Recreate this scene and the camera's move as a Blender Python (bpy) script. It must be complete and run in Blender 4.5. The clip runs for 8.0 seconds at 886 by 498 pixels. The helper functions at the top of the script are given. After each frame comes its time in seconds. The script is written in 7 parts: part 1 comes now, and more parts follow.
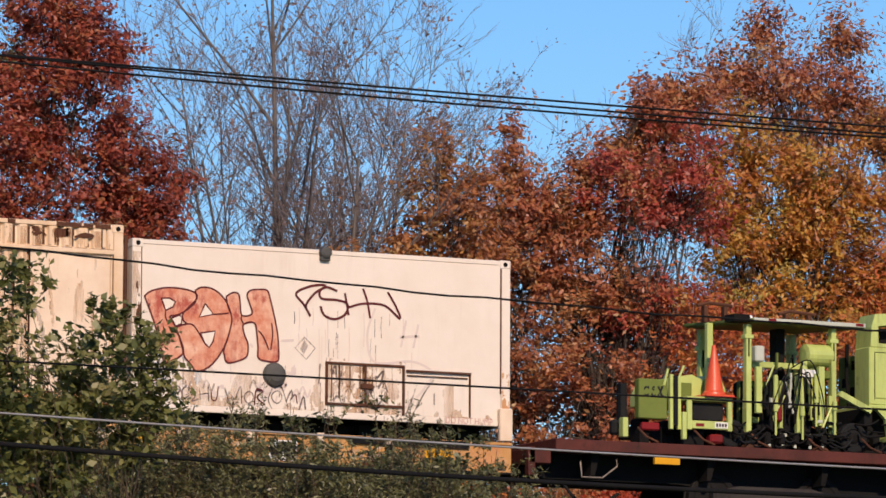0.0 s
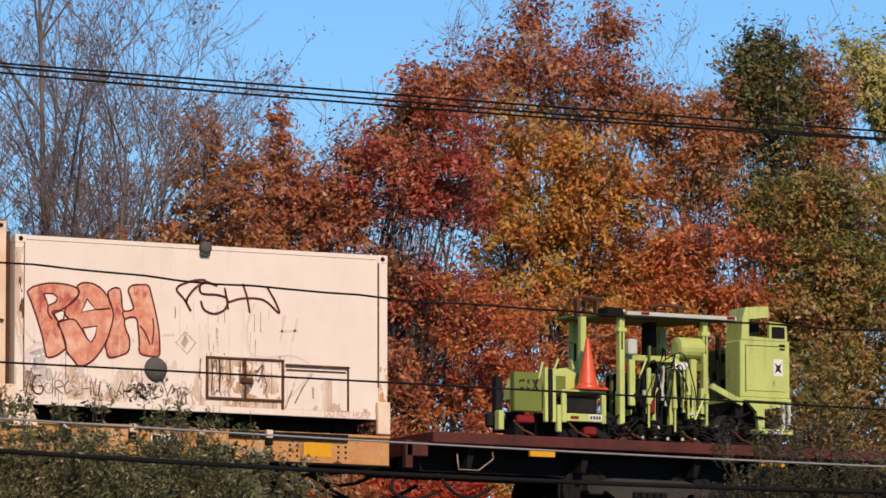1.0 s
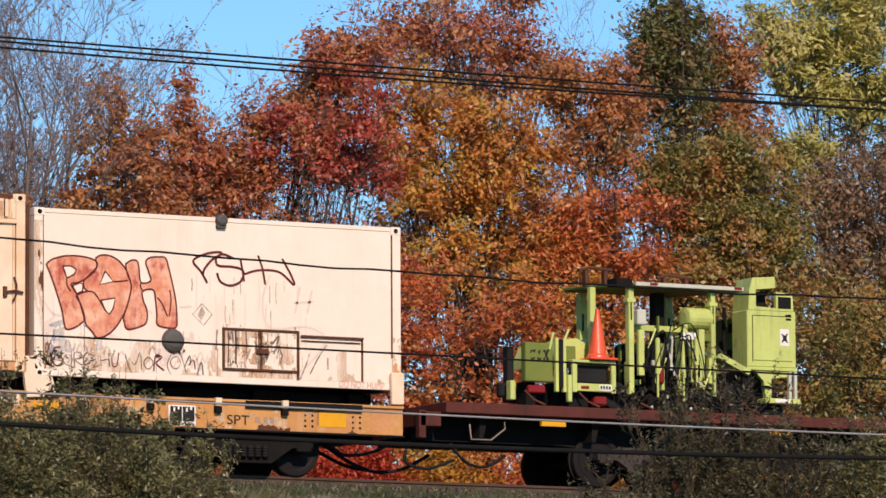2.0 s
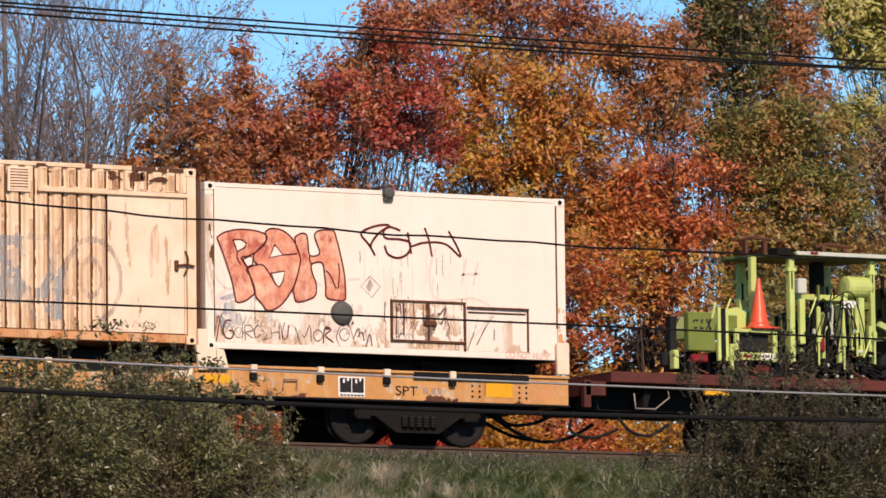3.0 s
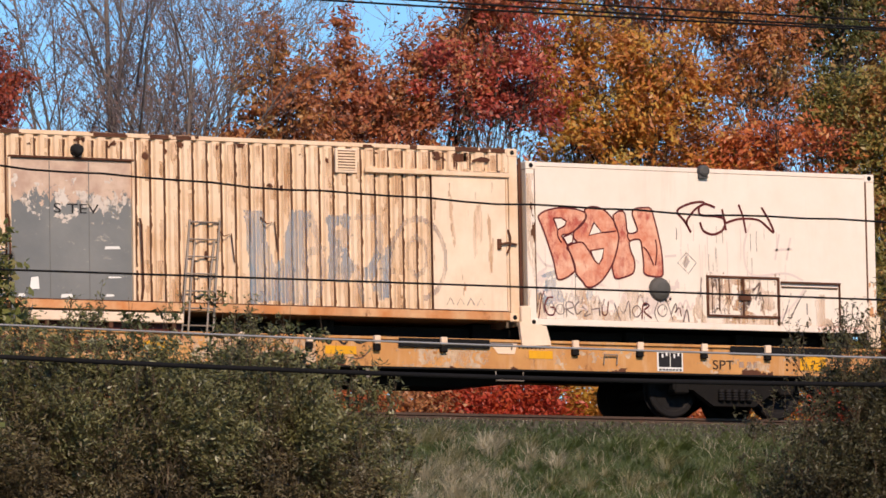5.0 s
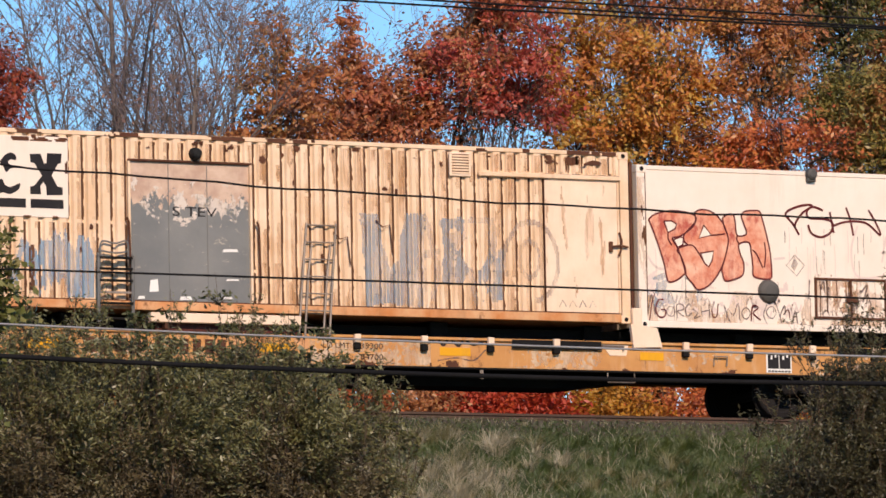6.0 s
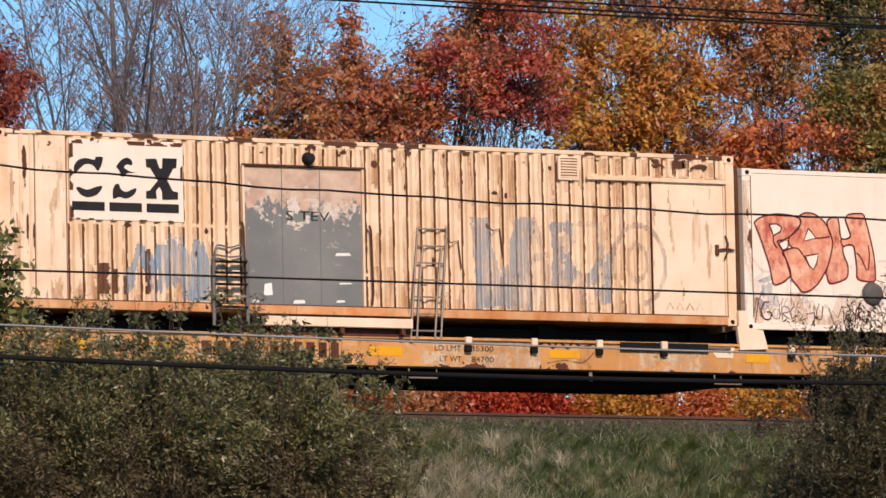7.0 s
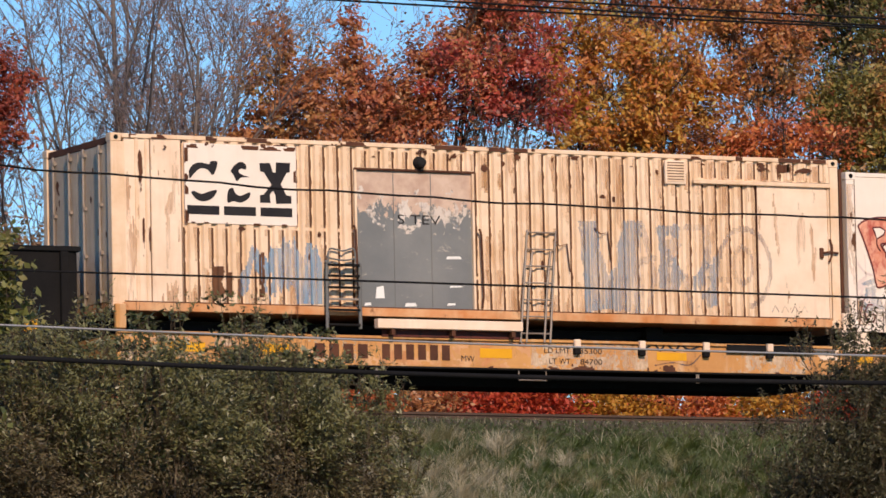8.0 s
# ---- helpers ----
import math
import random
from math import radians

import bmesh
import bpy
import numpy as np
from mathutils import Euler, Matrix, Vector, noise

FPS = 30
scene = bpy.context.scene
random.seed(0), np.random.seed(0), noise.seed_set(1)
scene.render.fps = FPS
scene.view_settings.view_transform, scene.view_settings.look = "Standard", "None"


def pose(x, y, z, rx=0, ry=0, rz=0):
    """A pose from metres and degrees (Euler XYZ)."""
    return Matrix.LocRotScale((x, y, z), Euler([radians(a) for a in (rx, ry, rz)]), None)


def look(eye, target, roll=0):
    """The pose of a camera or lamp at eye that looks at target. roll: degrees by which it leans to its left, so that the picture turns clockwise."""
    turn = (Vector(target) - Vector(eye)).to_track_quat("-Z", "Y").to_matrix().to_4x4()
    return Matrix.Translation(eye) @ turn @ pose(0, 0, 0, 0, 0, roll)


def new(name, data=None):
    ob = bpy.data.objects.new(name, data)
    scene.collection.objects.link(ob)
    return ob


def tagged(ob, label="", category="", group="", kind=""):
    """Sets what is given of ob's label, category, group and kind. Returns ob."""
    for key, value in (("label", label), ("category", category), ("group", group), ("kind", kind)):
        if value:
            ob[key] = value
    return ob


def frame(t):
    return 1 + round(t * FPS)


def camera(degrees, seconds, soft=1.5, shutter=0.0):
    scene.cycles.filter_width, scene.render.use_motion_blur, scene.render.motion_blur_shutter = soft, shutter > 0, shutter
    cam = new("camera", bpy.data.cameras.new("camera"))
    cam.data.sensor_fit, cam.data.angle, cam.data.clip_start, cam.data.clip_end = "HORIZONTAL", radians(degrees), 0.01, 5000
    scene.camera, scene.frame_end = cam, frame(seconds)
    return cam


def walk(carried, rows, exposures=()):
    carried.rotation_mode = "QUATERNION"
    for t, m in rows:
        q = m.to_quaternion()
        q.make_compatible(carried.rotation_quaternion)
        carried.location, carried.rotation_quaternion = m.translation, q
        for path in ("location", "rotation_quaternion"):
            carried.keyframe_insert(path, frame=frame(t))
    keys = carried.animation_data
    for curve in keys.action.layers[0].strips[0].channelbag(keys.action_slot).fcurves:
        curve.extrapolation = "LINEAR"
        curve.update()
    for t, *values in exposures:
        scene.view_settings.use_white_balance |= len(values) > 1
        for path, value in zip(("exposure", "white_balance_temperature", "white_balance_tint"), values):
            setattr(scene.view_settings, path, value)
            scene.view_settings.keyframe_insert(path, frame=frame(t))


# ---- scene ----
# Camera: stands on low ground before the railway bank and turns only.
EYE = (0.0, -86.07, -7.44)


def aim(yaw, pitch, roll):
    a, e = radians(yaw), radians(pitch)
    way = Vector((math.sin(a) * math.cos(e), math.cos(a) * math.cos(e), math.sin(e)))
    return look(EYE, Vector(EYE) + way * 50, roll)


cam = camera(7.72, 8.0, soft=1.6)
PATH = [
    (0.0, 25.847, 6.752, 0.281), (0.5, 26.936, 6.742, 0.098), (1.0, 27.885, 6.652, -0.089), (1.2, 28.190, 6.591, -0.144),
    (1.75, 28.70, 6.42, -0.25), (2.3, 28.608, 6.266, -0.40), (2.5, 28.490, 6.205, -0.48), (3.0, 28.193, 6.058, -0.664),
    (3.5, 27.882, 5.934, -0.90), (4.0, 27.592, 5.854, -1.02), (4.5, 27.389, 5.812, -1.07), (4.7, 27.328, 5.808, -1.09),
    (5.8, 27.243, 5.797, -1.108), (6.5, 27.229, 5.797, -1.178), (7.0, 27.225, 5.798, -1.218), (7.5, 27.220, 5.797, -1.239),
    (8.0, 27.214, 5.799, -1.244)]
walk(cam, [(t, aim(a, e, r)) for t, a, e, r in PATH], exposures=[(0.0, -0.02), (0.5, -0.05), (1.2, -0.05), (2.4, 0.25), (3.2, 0.26), (4.5, 0.14), (6.0, 0.19), (8.0, 0.13)])

# Sun behind the camera and to its side, clear autumn sky.
SUN = Vector((-0.17, -0.80, 0.50)).normalized()
world = bpy.data.worlds.new("sky")
scene.world = world
world.use_nodes = True
sky = world.node_tree.nodes.new("ShaderNodeTexSky")
sky.sky_type, sky.sun_disc = "NISHITA", False
sky.sun_elevation, sky.sun_rotation = math.asin(SUN.z), math.atan2(SUN.x, SUN.y)
sky.air_density, sky.dust_density, sky.ozone_density, sky.altitude = 1.0, 0.0, 4.0, 200
back = world.node_tree.nodes["Background"]
deep = world.node_tree.nodes.new("ShaderNodeHueSaturation")
deep.inputs["Hue"].default_value, deep.inputs["Saturation"].default_value, deep.inputs["Value"].default_value = 0.506, 1.26, 1.12
world.node_tree.links.new(sky.outputs[0], deep.inputs["Color"])
world.node_tree.links.new(deep.outputs[0], back.inputs[0])
back.inputs[1].default_value = 0.11
sun = new("sun", bpy.data.lights.new("sun", "SUN"))
sun.data.energy, sun.data.angle, sun.data.color = 4.15, radians(0.53), (1.0, 0.78, 0.59)
sun.matrix_world = look(SUN * 100, (0, 0, 0))

# ---------------------------------------------------------------- materials


def nodes_of(name):
    m = bpy.data.materials.new(name)
    m.use_nodes = True
    nt = m.node_tree
    return m, nt, nt.nodes["Principled BSDF"]


def rgb(c):
    return (*c, 1.0)


def noise_node(nt, scale, detail=5, rough=0.6, stretch=(1, 1, 1), source="Object"):
    tc, mp, n = nt.nodes.new("ShaderNodeTexCoord"), nt.nodes.new("ShaderNodeMapping"), nt.nodes.new("ShaderNodeTexNoise")
    mp.inputs["Scale"].default_value = stretch
    nt.links.new(tc.outputs[source], mp.inputs[0])
    nt.links.new(mp.outputs[0], n.inputs["Vector"])
    n.inputs["Scale"].default_value, n.inputs["Detail"].default_value, n.inputs["Roughness"].default_value = scale, detail, rough
    return n.outputs[0]


def ramp(nt, fac, stops, interp="LINEAR"):
    r = nt.nodes.new("ShaderNodeValToRGB")
    r.color_ramp.interpolation = interp
    e = r.color_ramp.elements
    while len(e) < len(stops):
        e.new(0.5)
    for k, (p, c) in enumerate(stops):
        e[k].position, e[k].color = p, rgb(c) if len(c) == 3 else c
    nt.links.new(fac, r.inputs[0])
    return r.outputs[0]


def mix(nt, fac, a, b, mode="MIX"):
    m = nt.nodes.new("ShaderNodeMix")
    m.data_type, m.blend_type = "RGBA", mode
    for sock, v in ((m.inputs[0], fac), (m.inputs[6], a), (m.inputs[7], b)):
        if isinstance(v, (int, float)):
            sock.default_value = v
        elif isinstance(v, tuple):
            sock.default_value = rgb(v)
        else:
            nt.links.new(v, sock)
    return m.outputs[2]


def bump(nt, bsdf, height, strength, distance=0.01):
    b = nt.nodes.new("ShaderNodeBump")
    b.inputs["Strength"].default_value, b.inputs["Distance"].default_value = strength, distance
    nt.links.new(height, b.inputs["Height"])
    nt.links.new(b.outputs[0], bsdf.inputs["Normal"])


def paint(name, colour, second, rust=None, amount=0.0, streaks=0.0, streak_colour=(0.25, 0.13, 0.06), rough=0.55, metal=0.0, scale=1.6):
    """Weathered paint: two tones, vertical streaks of dirt, patches of rust, fine relief."""
    m, nt, p = nodes_of(name)
    big = noise_node(nt, scale, 6, 0.65)
    col = mix(nt, ramp(nt, big, [(0.35, (0, 0, 0)), (0.7, (1, 1, 1))]), colour, second)
    if streaks:
        s = noise_node(nt, 6.0, 4, 0.7, (1.0, 1.0, 0.09))
        s2 = noise_node(nt, 0.9, 3, 0.6)
        both = mix(nt, 1.0, ramp(nt, s, [(0.50, (0, 0, 0)), (0.72, (1, 1, 1))]), ramp(nt, s2, [(0.4, (0, 0, 0)), (0.65, (1, 1, 1))]), "MULTIPLY")
        col = mix(nt, mix(nt, 1.0, both, (streaks,) * 3, "MULTIPLY"), col, streak_colour)
    if rust:
        r = noise_node(nt, 4.5, 8, 0.7, (1, 1, 0.6))
        col = mix(nt, ramp(nt, r, [(0.69 - amount * 0.35, (0, 0, 0)), (0.81 - amount * 0.33, (1, 1, 1))]), col, rust)
    nt.links.new(col, p.inputs["Base Color"])
    fine = noise_node(nt, 40, 4)
    nt.links.new(ramp(nt, fine, [(0.3, (rough - 0.1,) * 3), (0.7, (min(rough + 0.15, 1),) * 3)]), p.inputs["Roughness"])
    p.inputs["Metallic"].default_value = metal
    p.inputs["Specular IOR Level"].default_value = 0.5 if rough < 0.5 else 0.18
    bump(nt, p, noise_node(nt, 12, 6), 0.15, 0.01)
    return m


def film(name, colour, second, low=0.40, high=0.62, cover=0.9, scale=5.0, stretch=(1.0, 1.0, 0.16)):
    """A thin worn coat of spray paint or dirt: the surface under it shows through in streaks."""
    m = paint(name, colour, second, scale=3.0, rough=0.7)
    nt = m.node_tree
    a = noise_node(nt, scale, 6, 0.7, stretch)
    nt.links.new(ramp(nt, a, [(low, (0, 0, 0)), (high, (cover,) * 3)]), nt.nodes["Principled BSDF"].inputs["Alpha"])
    return m


def leaf(name, colours, glow=0.36, gloss=0.5, rough=0.45):
    """Leaves: each its own tone, and broad drifts of colour through the crown; light passes through a little."""
    m, nt, p = nodes_of(name)
    g = nt.nodes.new("ShaderNodeNewGeometry")
    drift = noise_node(nt, 1.1, 4, 0.65)
    a = nt.nodes.new("ShaderNodeMath")
    a.operation = "MULTIPLY_ADD"
    a.inputs[1].default_value = 0.40
    nt.links.new(g.outputs["Random Per Island"], a.inputs[0])
    b = nt.nodes.new("ShaderNodeMath")
    b.operation = "MULTIPLY_ADD"
    b.inputs[1].default_value, b.inputs[2].default_value = 2.2, -0.80
    nt.links.new(drift, b.inputs[0])
    nt.links.new(b.outputs[0], a.inputs[2])
    n = len(colours)
    col = ramp(nt, a.outputs[0], [(k / max(n - 1, 1) * 0.9 + 0.05, c) for k, c in enumerate(colours)])
    nt.links.new(col, p.inputs["Base Color"])
    p.inputs["Roughness"].default_value = rough
    p.inputs["Specular IOR Level"].default_value = gloss
    t = nt.nodes.new("ShaderNodeBsdfTranslucent")
    nt.links.new(col, t.inputs[0])
    ms = nt.nodes.new("ShaderNodeMixShader")
    ms.inputs[0].default_value = glow
    nt.links.new(p.outputs[0], ms.inputs[1])
    nt.links.new(t.outputs[0], ms.inputs[2])
    nt.links.new(ms.outputs[0], nt.nodes["Material Output"].inputs[0])
    return m


RUST = (0.16, 0.055, 0.022)
M = {}
M["white"] = paint("white_container_paint", (0.82, 0.71, 0.61), (0.77, 0.65, 0.54), None, 0, 0.22, (0.46, 0.31, 0.21))
M["cream"] = paint("cream_container_paint", (0.83, 0.63, 0.45), (0.68, 0.455, 0.275), (0.17, 0.075, 0.035), 0.05, 0.6, (0.45, 0.23, 0.10))
M["creamlight"] = paint("cream_smooth_paint", (0.84, 0.66, 0.50), (0.74, 0.54, 0.38), None, 0, 0.35, (0.48, 0.27, 0.14))
M["orange"] = paint("rusty_orange_steel", (0.52, 0.20, 0.065), (0.64, 0.39, 0.21), RUST, 0.30, 0.6, scale=2.2)
M["sill"] = paint("faded_ochre_sill", (0.60, 0.31, 0.105), (0.44, 0.20, 0.07), (0.13, 0.055, 0.028), 0.28, 0.9, (0.64, 0.46, 0.30), scale=1.2)
M["yellow"] = paint("yellow_patch", (0.72, 0.36, 0.015), (0.66, 0.31, 0.015), None, 0, 0.25)
# Underframe and truck iron near black: shade beneath the cars is in the colour.
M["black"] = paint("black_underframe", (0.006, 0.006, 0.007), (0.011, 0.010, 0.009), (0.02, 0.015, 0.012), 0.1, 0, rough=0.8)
M["truck"] = paint("grimy_shaded_iron", (0.006, 0.0055, 0.0055), (0.012, 0.010, 0.009), (0.032, 0.02, 0.015), 0.1, 0, rough=0.85)
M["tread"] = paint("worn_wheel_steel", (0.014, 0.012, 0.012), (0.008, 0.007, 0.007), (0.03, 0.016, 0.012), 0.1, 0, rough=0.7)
M["maroon"] = paint("maroon_deck_paint", (0.115, 0.030, 0.022), (0.060, 0.020, 0.016), (0.035, 0.018, 0.013), 0.36, 0.3, (0.18, 0.07, 0.045))
M["greydoor"] = paint("grey_primer_door", (0.13, 0.13, 0.125), (0.17, 0.165, 0.155), None, 0, 0.3, (0.09, 0.09, 0.09))
M["rustbar"] = paint("rusted_bar", (0.12, 0.048, 0.026), (0.06, 0.026, 0.017), None, 0, 0, rough=0.8)
M["steel"] = paint("grey_steel", (0.33, 0.27, 0.22), (0.22, 0.17, 0.13), RUST, 0.12, 0, rough=0.45, metal=0.3)
M["darkspot"] = paint("dark_dome_plastic", (0.07, 0.07, 0.065), (0.11, 0.10, 0.09), None, 0, 0)
M["lime"] = paint("lime_green_machine_paint", (0.54, 0.61, 0.18), (0.42, 0.48, 0.13), (0.06, 0.055, 0.03), 0.20, 0.85, (0.13, 0.13, 0.055), rough=0.4)
M["limedull"] = paint("dull_lime_panel", (0.165, 0.20, 0.042), (0.13, 0.165, 0.035), None, 0, 0.25, (0.10, 0.12, 0.04))
M["endpaint"] = paint("weathered_end_door_paint", (0.56, 0.44, 0.32), (0.44, 0.33, 0.23), (0.17, 0.075, 0.035), 0.14, 0.6, (0.32, 0.2, 0.12))
# Paler copy of the truck iron: sunlight on the side frames, as colour.
M["ironlight"] = paint("sunlit_brown_iron", (0.060, 0.050, 0.045), (0.035, 0.03, 0.028), None, 0, 0, rough=0.85)
M["pale"] = paint("pale_galvanised", (0.55, 0.56, 0.48), (0.42, 0.44, 0.36), None, 0, 0.2)
M["rubber"] = paint("black_rubber", (0.010, 0.010, 0.011), (0.018, 0.018, 0.018), None, 0, 0, rough=0.8)
M["cone"] = paint("orange_cone_plastic", (0.75, 0.10, 0.03), (0.62, 0.07, 0.025), None, 0, 0.1, rough=0.4)
M["red"] = paint("red_machine_part", (0.22, 0.015, 0.02), (0.13, 0.012, 0.014), None, 0, 0.2)
M["grime"] = film("brown_grime", (0.15, 0.066, 0.032), (0.085, 0.038, 0.022), 0.20, 0.42, 0.95, 3.0, (1, 1, 0.3))
# one brown for the grooves' shade and their grime together
M["foldshadegrime"] = film("fold_grime", (0.13, 0.062, 0.032), (0.085, 0.04, 0.022), 0.12, 0.42, 0.97, 3.0, (1, 1, 0.25))
M["stain"] = film("tan_dirt_stain", (0.55, 0.31, 0.15), (0.42, 0.22, 0.10), 0.38, 0.70, 0.75)
M["chalk"] = film("chalky_pale_wear", (0.70, 0.55, 0.40), (0.60, 0.42, 0.27), 0.30, 0.62, 0.85, 4.0, (1, 1, 0.5))
M["wash"] = film("faint_tan_wash", (0.60, 0.39, 0.23), (0.50, 0.29, 0.15), 0.34, 0.70, 0.7)
M["letter"] = paint("dark_lettering", (0.016, 0.015, 0.018), (0.03, 0.027, 0.027), None, 0, 0, rough=0.8)
M["flake"] = film("flaking_white_paint", (0.72, 0.64, 0.56), (0.60, 0.50, 0.42), 0.30, 0.5, 0.9, 9.0, (1, 1, 0.6))
M["sign"] = paint("white_sign", (0.78, 0.76, 0.72), (0.7, 0.68, 0.64), None, 0, 0)
M["graf_fill"] = paint("salmon_spray", (0.62, 0.21, 0.12), (0.80, 0.50, 0.35), (0.44, 0.10, 0.07), 0.52, 0.9, (0.38, 0.08, 0.055), scale=4.5)
M["graf_line"] = paint("maroon_spray", (0.085, 0.016, 0.018), (0.14, 0.03, 0.03), None, 0, 0, rough=0.8)
M["graf_black"] = film("grey_black_spray", (0.12, 0.085, 0.08), (0.22, 0.16, 0.14), 0.34, 0.56, 0.85, 7.0, (1, 1, 1))
M["graf_pale"] = paint("faded_pink_spray", (0.66, 0.53, 0.47), (0.72, 0.60, 0.53), None, 0, 0)
M["graf_blue"] = film("faded_blue_spray", (0.23, 0.32, 0.41), (0.38, 0.40, 0.43), 0.30, 0.66, 0.78, 7.0, (1, 1, 0.10))
M["graf_sky"] = film("sky_blue_spray", (0.17, 0.33, 0.50), (0.34, 0.42, 0.50), 0.30, 0.62, 0.85, 7.0, (1, 1, 0.08))
M["graf_mist"] = film("thin_grey_spray", (0.42, 0.40, 0.40), (0.52, 0.44, 0.38), 0.30, 0.75, 0.55, 6.0, (1, 1, 0.2))
M["graf_grey"] = film("faded_grey_spray", (0.36, 0.30, 0.27), (0.46, 0.36, 0.30), 0.32, 0.66, 0.7)
M["redtext"] = paint("faded_red_text", (0.5, 0.25, 0.2), (0.58, 0.34, 0.28), None, 0, 0)
M["wood"] = paint("bark", (0.10, 0.075, 0.06), (0.06, 0.046, 0.038), None, 0, 0, rough=0.9, scale=5)
M["greywood"] = paint("grey_bark", (0.20, 0.17, 0.155), (0.11, 0.09, 0.082), None, 0, 0, rough=0.9, scale=5)
M["twigwood"] = paint("mauve_twig_bark", (0.25, 0.20, 0.195), (0.16, 0.125, 0.12), None, 0, 0, rough=0.9, scale=5)
M["stem"] = paint("shrub_stem", (0.10, 0.07, 0.045), (0.06, 0.045, 0.03), None, 0, 0, rough=0.9, scale=5)
M["cable"] = paint("black_cable", (0.006, 0.006, 0.007), (0.01, 0.009, 0.009), None, 0, 0, rough=0.9)
M["cablepale"] = paint("bare_aluminium_cable", (0.42, 0.40, 0.38), (0.34, 0.31, 0.29), None, 0, 0, rough=0.4, metal=0.5)
M["rail"] = paint("rail_steel", (0.09, 0.055, 0.04), (0.06, 0.04, 0.03), RUST, 0.2, 0)
M["tie"] = paint("creosoted_tie", (0.06, 0.045, 0.035), (0.09, 0.07, 0.055), None, 0, 0, rough=0.9)
M["stone"] = paint("ballast_stone", (0.075, 0.065, 0.05), (0.045, 0.04, 0.03), None, 0, 0, rough=0.95, scale=9)

M["l_red"] = leaf("red_maple_leaf", [(0.17, 0.05, 0.036), (0.30, 0.066, 0.044), (0.42, 0.09, 0.05), (0.42, 0.13, 0.055), (0.32, 0.19, 0.075)])
M["l_crimson"] = leaf("crimson_leaf", [(0.24, 0.09, 0.065), (0.40, 0.10, 0.07), (0.50, 0.085, 0.065), (0.52, 0.12, 0.065), (0.48, 0.20, 0.08), (0.50, 0.30, 0.13)])
M["l_russet"] = leaf("russet_leaf", [(0.25, 0.11, 0.07), (0.40, 0.13, 0.07), (0.50, 0.17, 0.075), (0.52, 0.24, 0.09), (0.44, 0.27, 0.13)])
M["l_rust"] = leaf("rust_brown_leaf", [(0.24, 0.13, 0.07), (0.38, 0.18, 0.085), (0.47, 0.20, 0.08), (0.50, 0.28, 0.11), (0.40, 0.33, 0.13)])
M["l_gold"] = leaf("golden_orange_leaf", [(0.30, 0.115, 0.05), (0.47, 0.16, 0.05), (0.57, 0.23, 0.05), (0.61, 0.32, 0.055), (0.57, 0.39, 0.08), (0.39, 0.33, 0.095)])
M["l_amber"] = leaf("amber_brown_leaf", [(0.25, 0.11, 0.065), (0.42, 0.155, 0.07), (0.51, 0.21, 0.07), (0.52, 0.28, 0.085), (0.40, 0.29, 0.12)])
M["l_orange"] = leaf("orange_leaf", [(0.28, 0.10, 0.05), (0.46, 0.125, 0.05), (0.60, 0.165, 0.055), (0.62, 0.24, 0.06), (0.50, 0.31, 0.10)])
M["l_green"] = leaf("dark_green_leaf", [(0.07, 0.09, 0.027), (0.13, 0.14, 0.04), (0.22, 0.16, 0.06), (0.28, 0.12, 0.07)])
M["l_olive"] = leaf("olive_brown_leaf", [(0.11, 0.125, 0.035), (0.20, 0.195, 0.05), (0.33, 0.255, 0.07), (0.46, 0.24, 0.075), (0.42, 0.165, 0.075)])
M["l_umber"] = leaf("dull_umber_leaf", [(0.16, 0.11, 0.07), (0.26, 0.17, 0.10), (0.34, 0.20, 0.11), (0.34, 0.26, 0.12)])
M["l_lime"] = leaf("yellow_green_leaf", [(0.22, 0.22, 0.06), (0.42, 0.39, 0.10), (0.58, 0.52, 0.17), (0.66, 0.60, 0.26)])
M["l_dead"] = leaf("withered_leaf", [(0.22, 0.14, 0.12), (0.30, 0.18, 0.15), (0.36, 0.20, 0.13)])
M["l_shrub"] = leaf("dull_shrub_leaf", [(0.085, 0.078, 0.034), (0.14, 0.135, 0.05), (0.195, 0.19, 0.075), (0.30, 0.28, 0.15)], 0.3, 0.5, 0.4)
M["l_purple"] = leaf("purplish_shrub_leaf", [(0.044, 0.039, 0.022), (0.070, 0.063, 0.033), (0.10, 0.095, 0.044), (0.18, 0.16, 0.09)], 0.35, 0.4, 0.45)
M["l_heath"] = leaf("brownish_lower_leaf", [(0.072, 0.056, 0.034), (0.115, 0.088, 0.048), (0.155, 0.128, 0.062), (0.23, 0.19, 0.115)], 0.3, 0.3, 0.5)
M["l_sapling"] = leaf("green_sapling_leaf", [(0.07, 0.075, 0.024), (0.13, 0.145, 0.04), (0.22, 0.22, 0.065), (0.34, 0.29, 0.12)], 0.4)
M["l_weed"] = leaf("weed_leaf", [(0.05, 0.07, 0.025), (0.10, 0.11, 0.04), (0.16, 0.15, 0.06)], 0.3)
M["l_yellow"] = leaf("yellow_orange_leaf", [(0.38, 0.13, 0.03), (0.55, 0.28, 0.04), (0.52, 0.33, 0.05)])
M["l_scarlet"] = leaf("scarlet_leaf", [(0.36, 0.04, 0.025), (0.52, 0.075, 0.035), (0.55, 0.15, 0.05)])
M["grass"] = leaf("green_grass_blade", [(0.036, 0.060, 0.016), (0.066, 0.098, 0.028), (0.115, 0.135, 0.048)], 0.3)
M["strawgreen"] = leaf("half_dry_grass_blade", [(0.12, 0.125, 0.05), (0.20, 0.19, 0.085), (0.30, 0.27, 0.15)], 0.3)
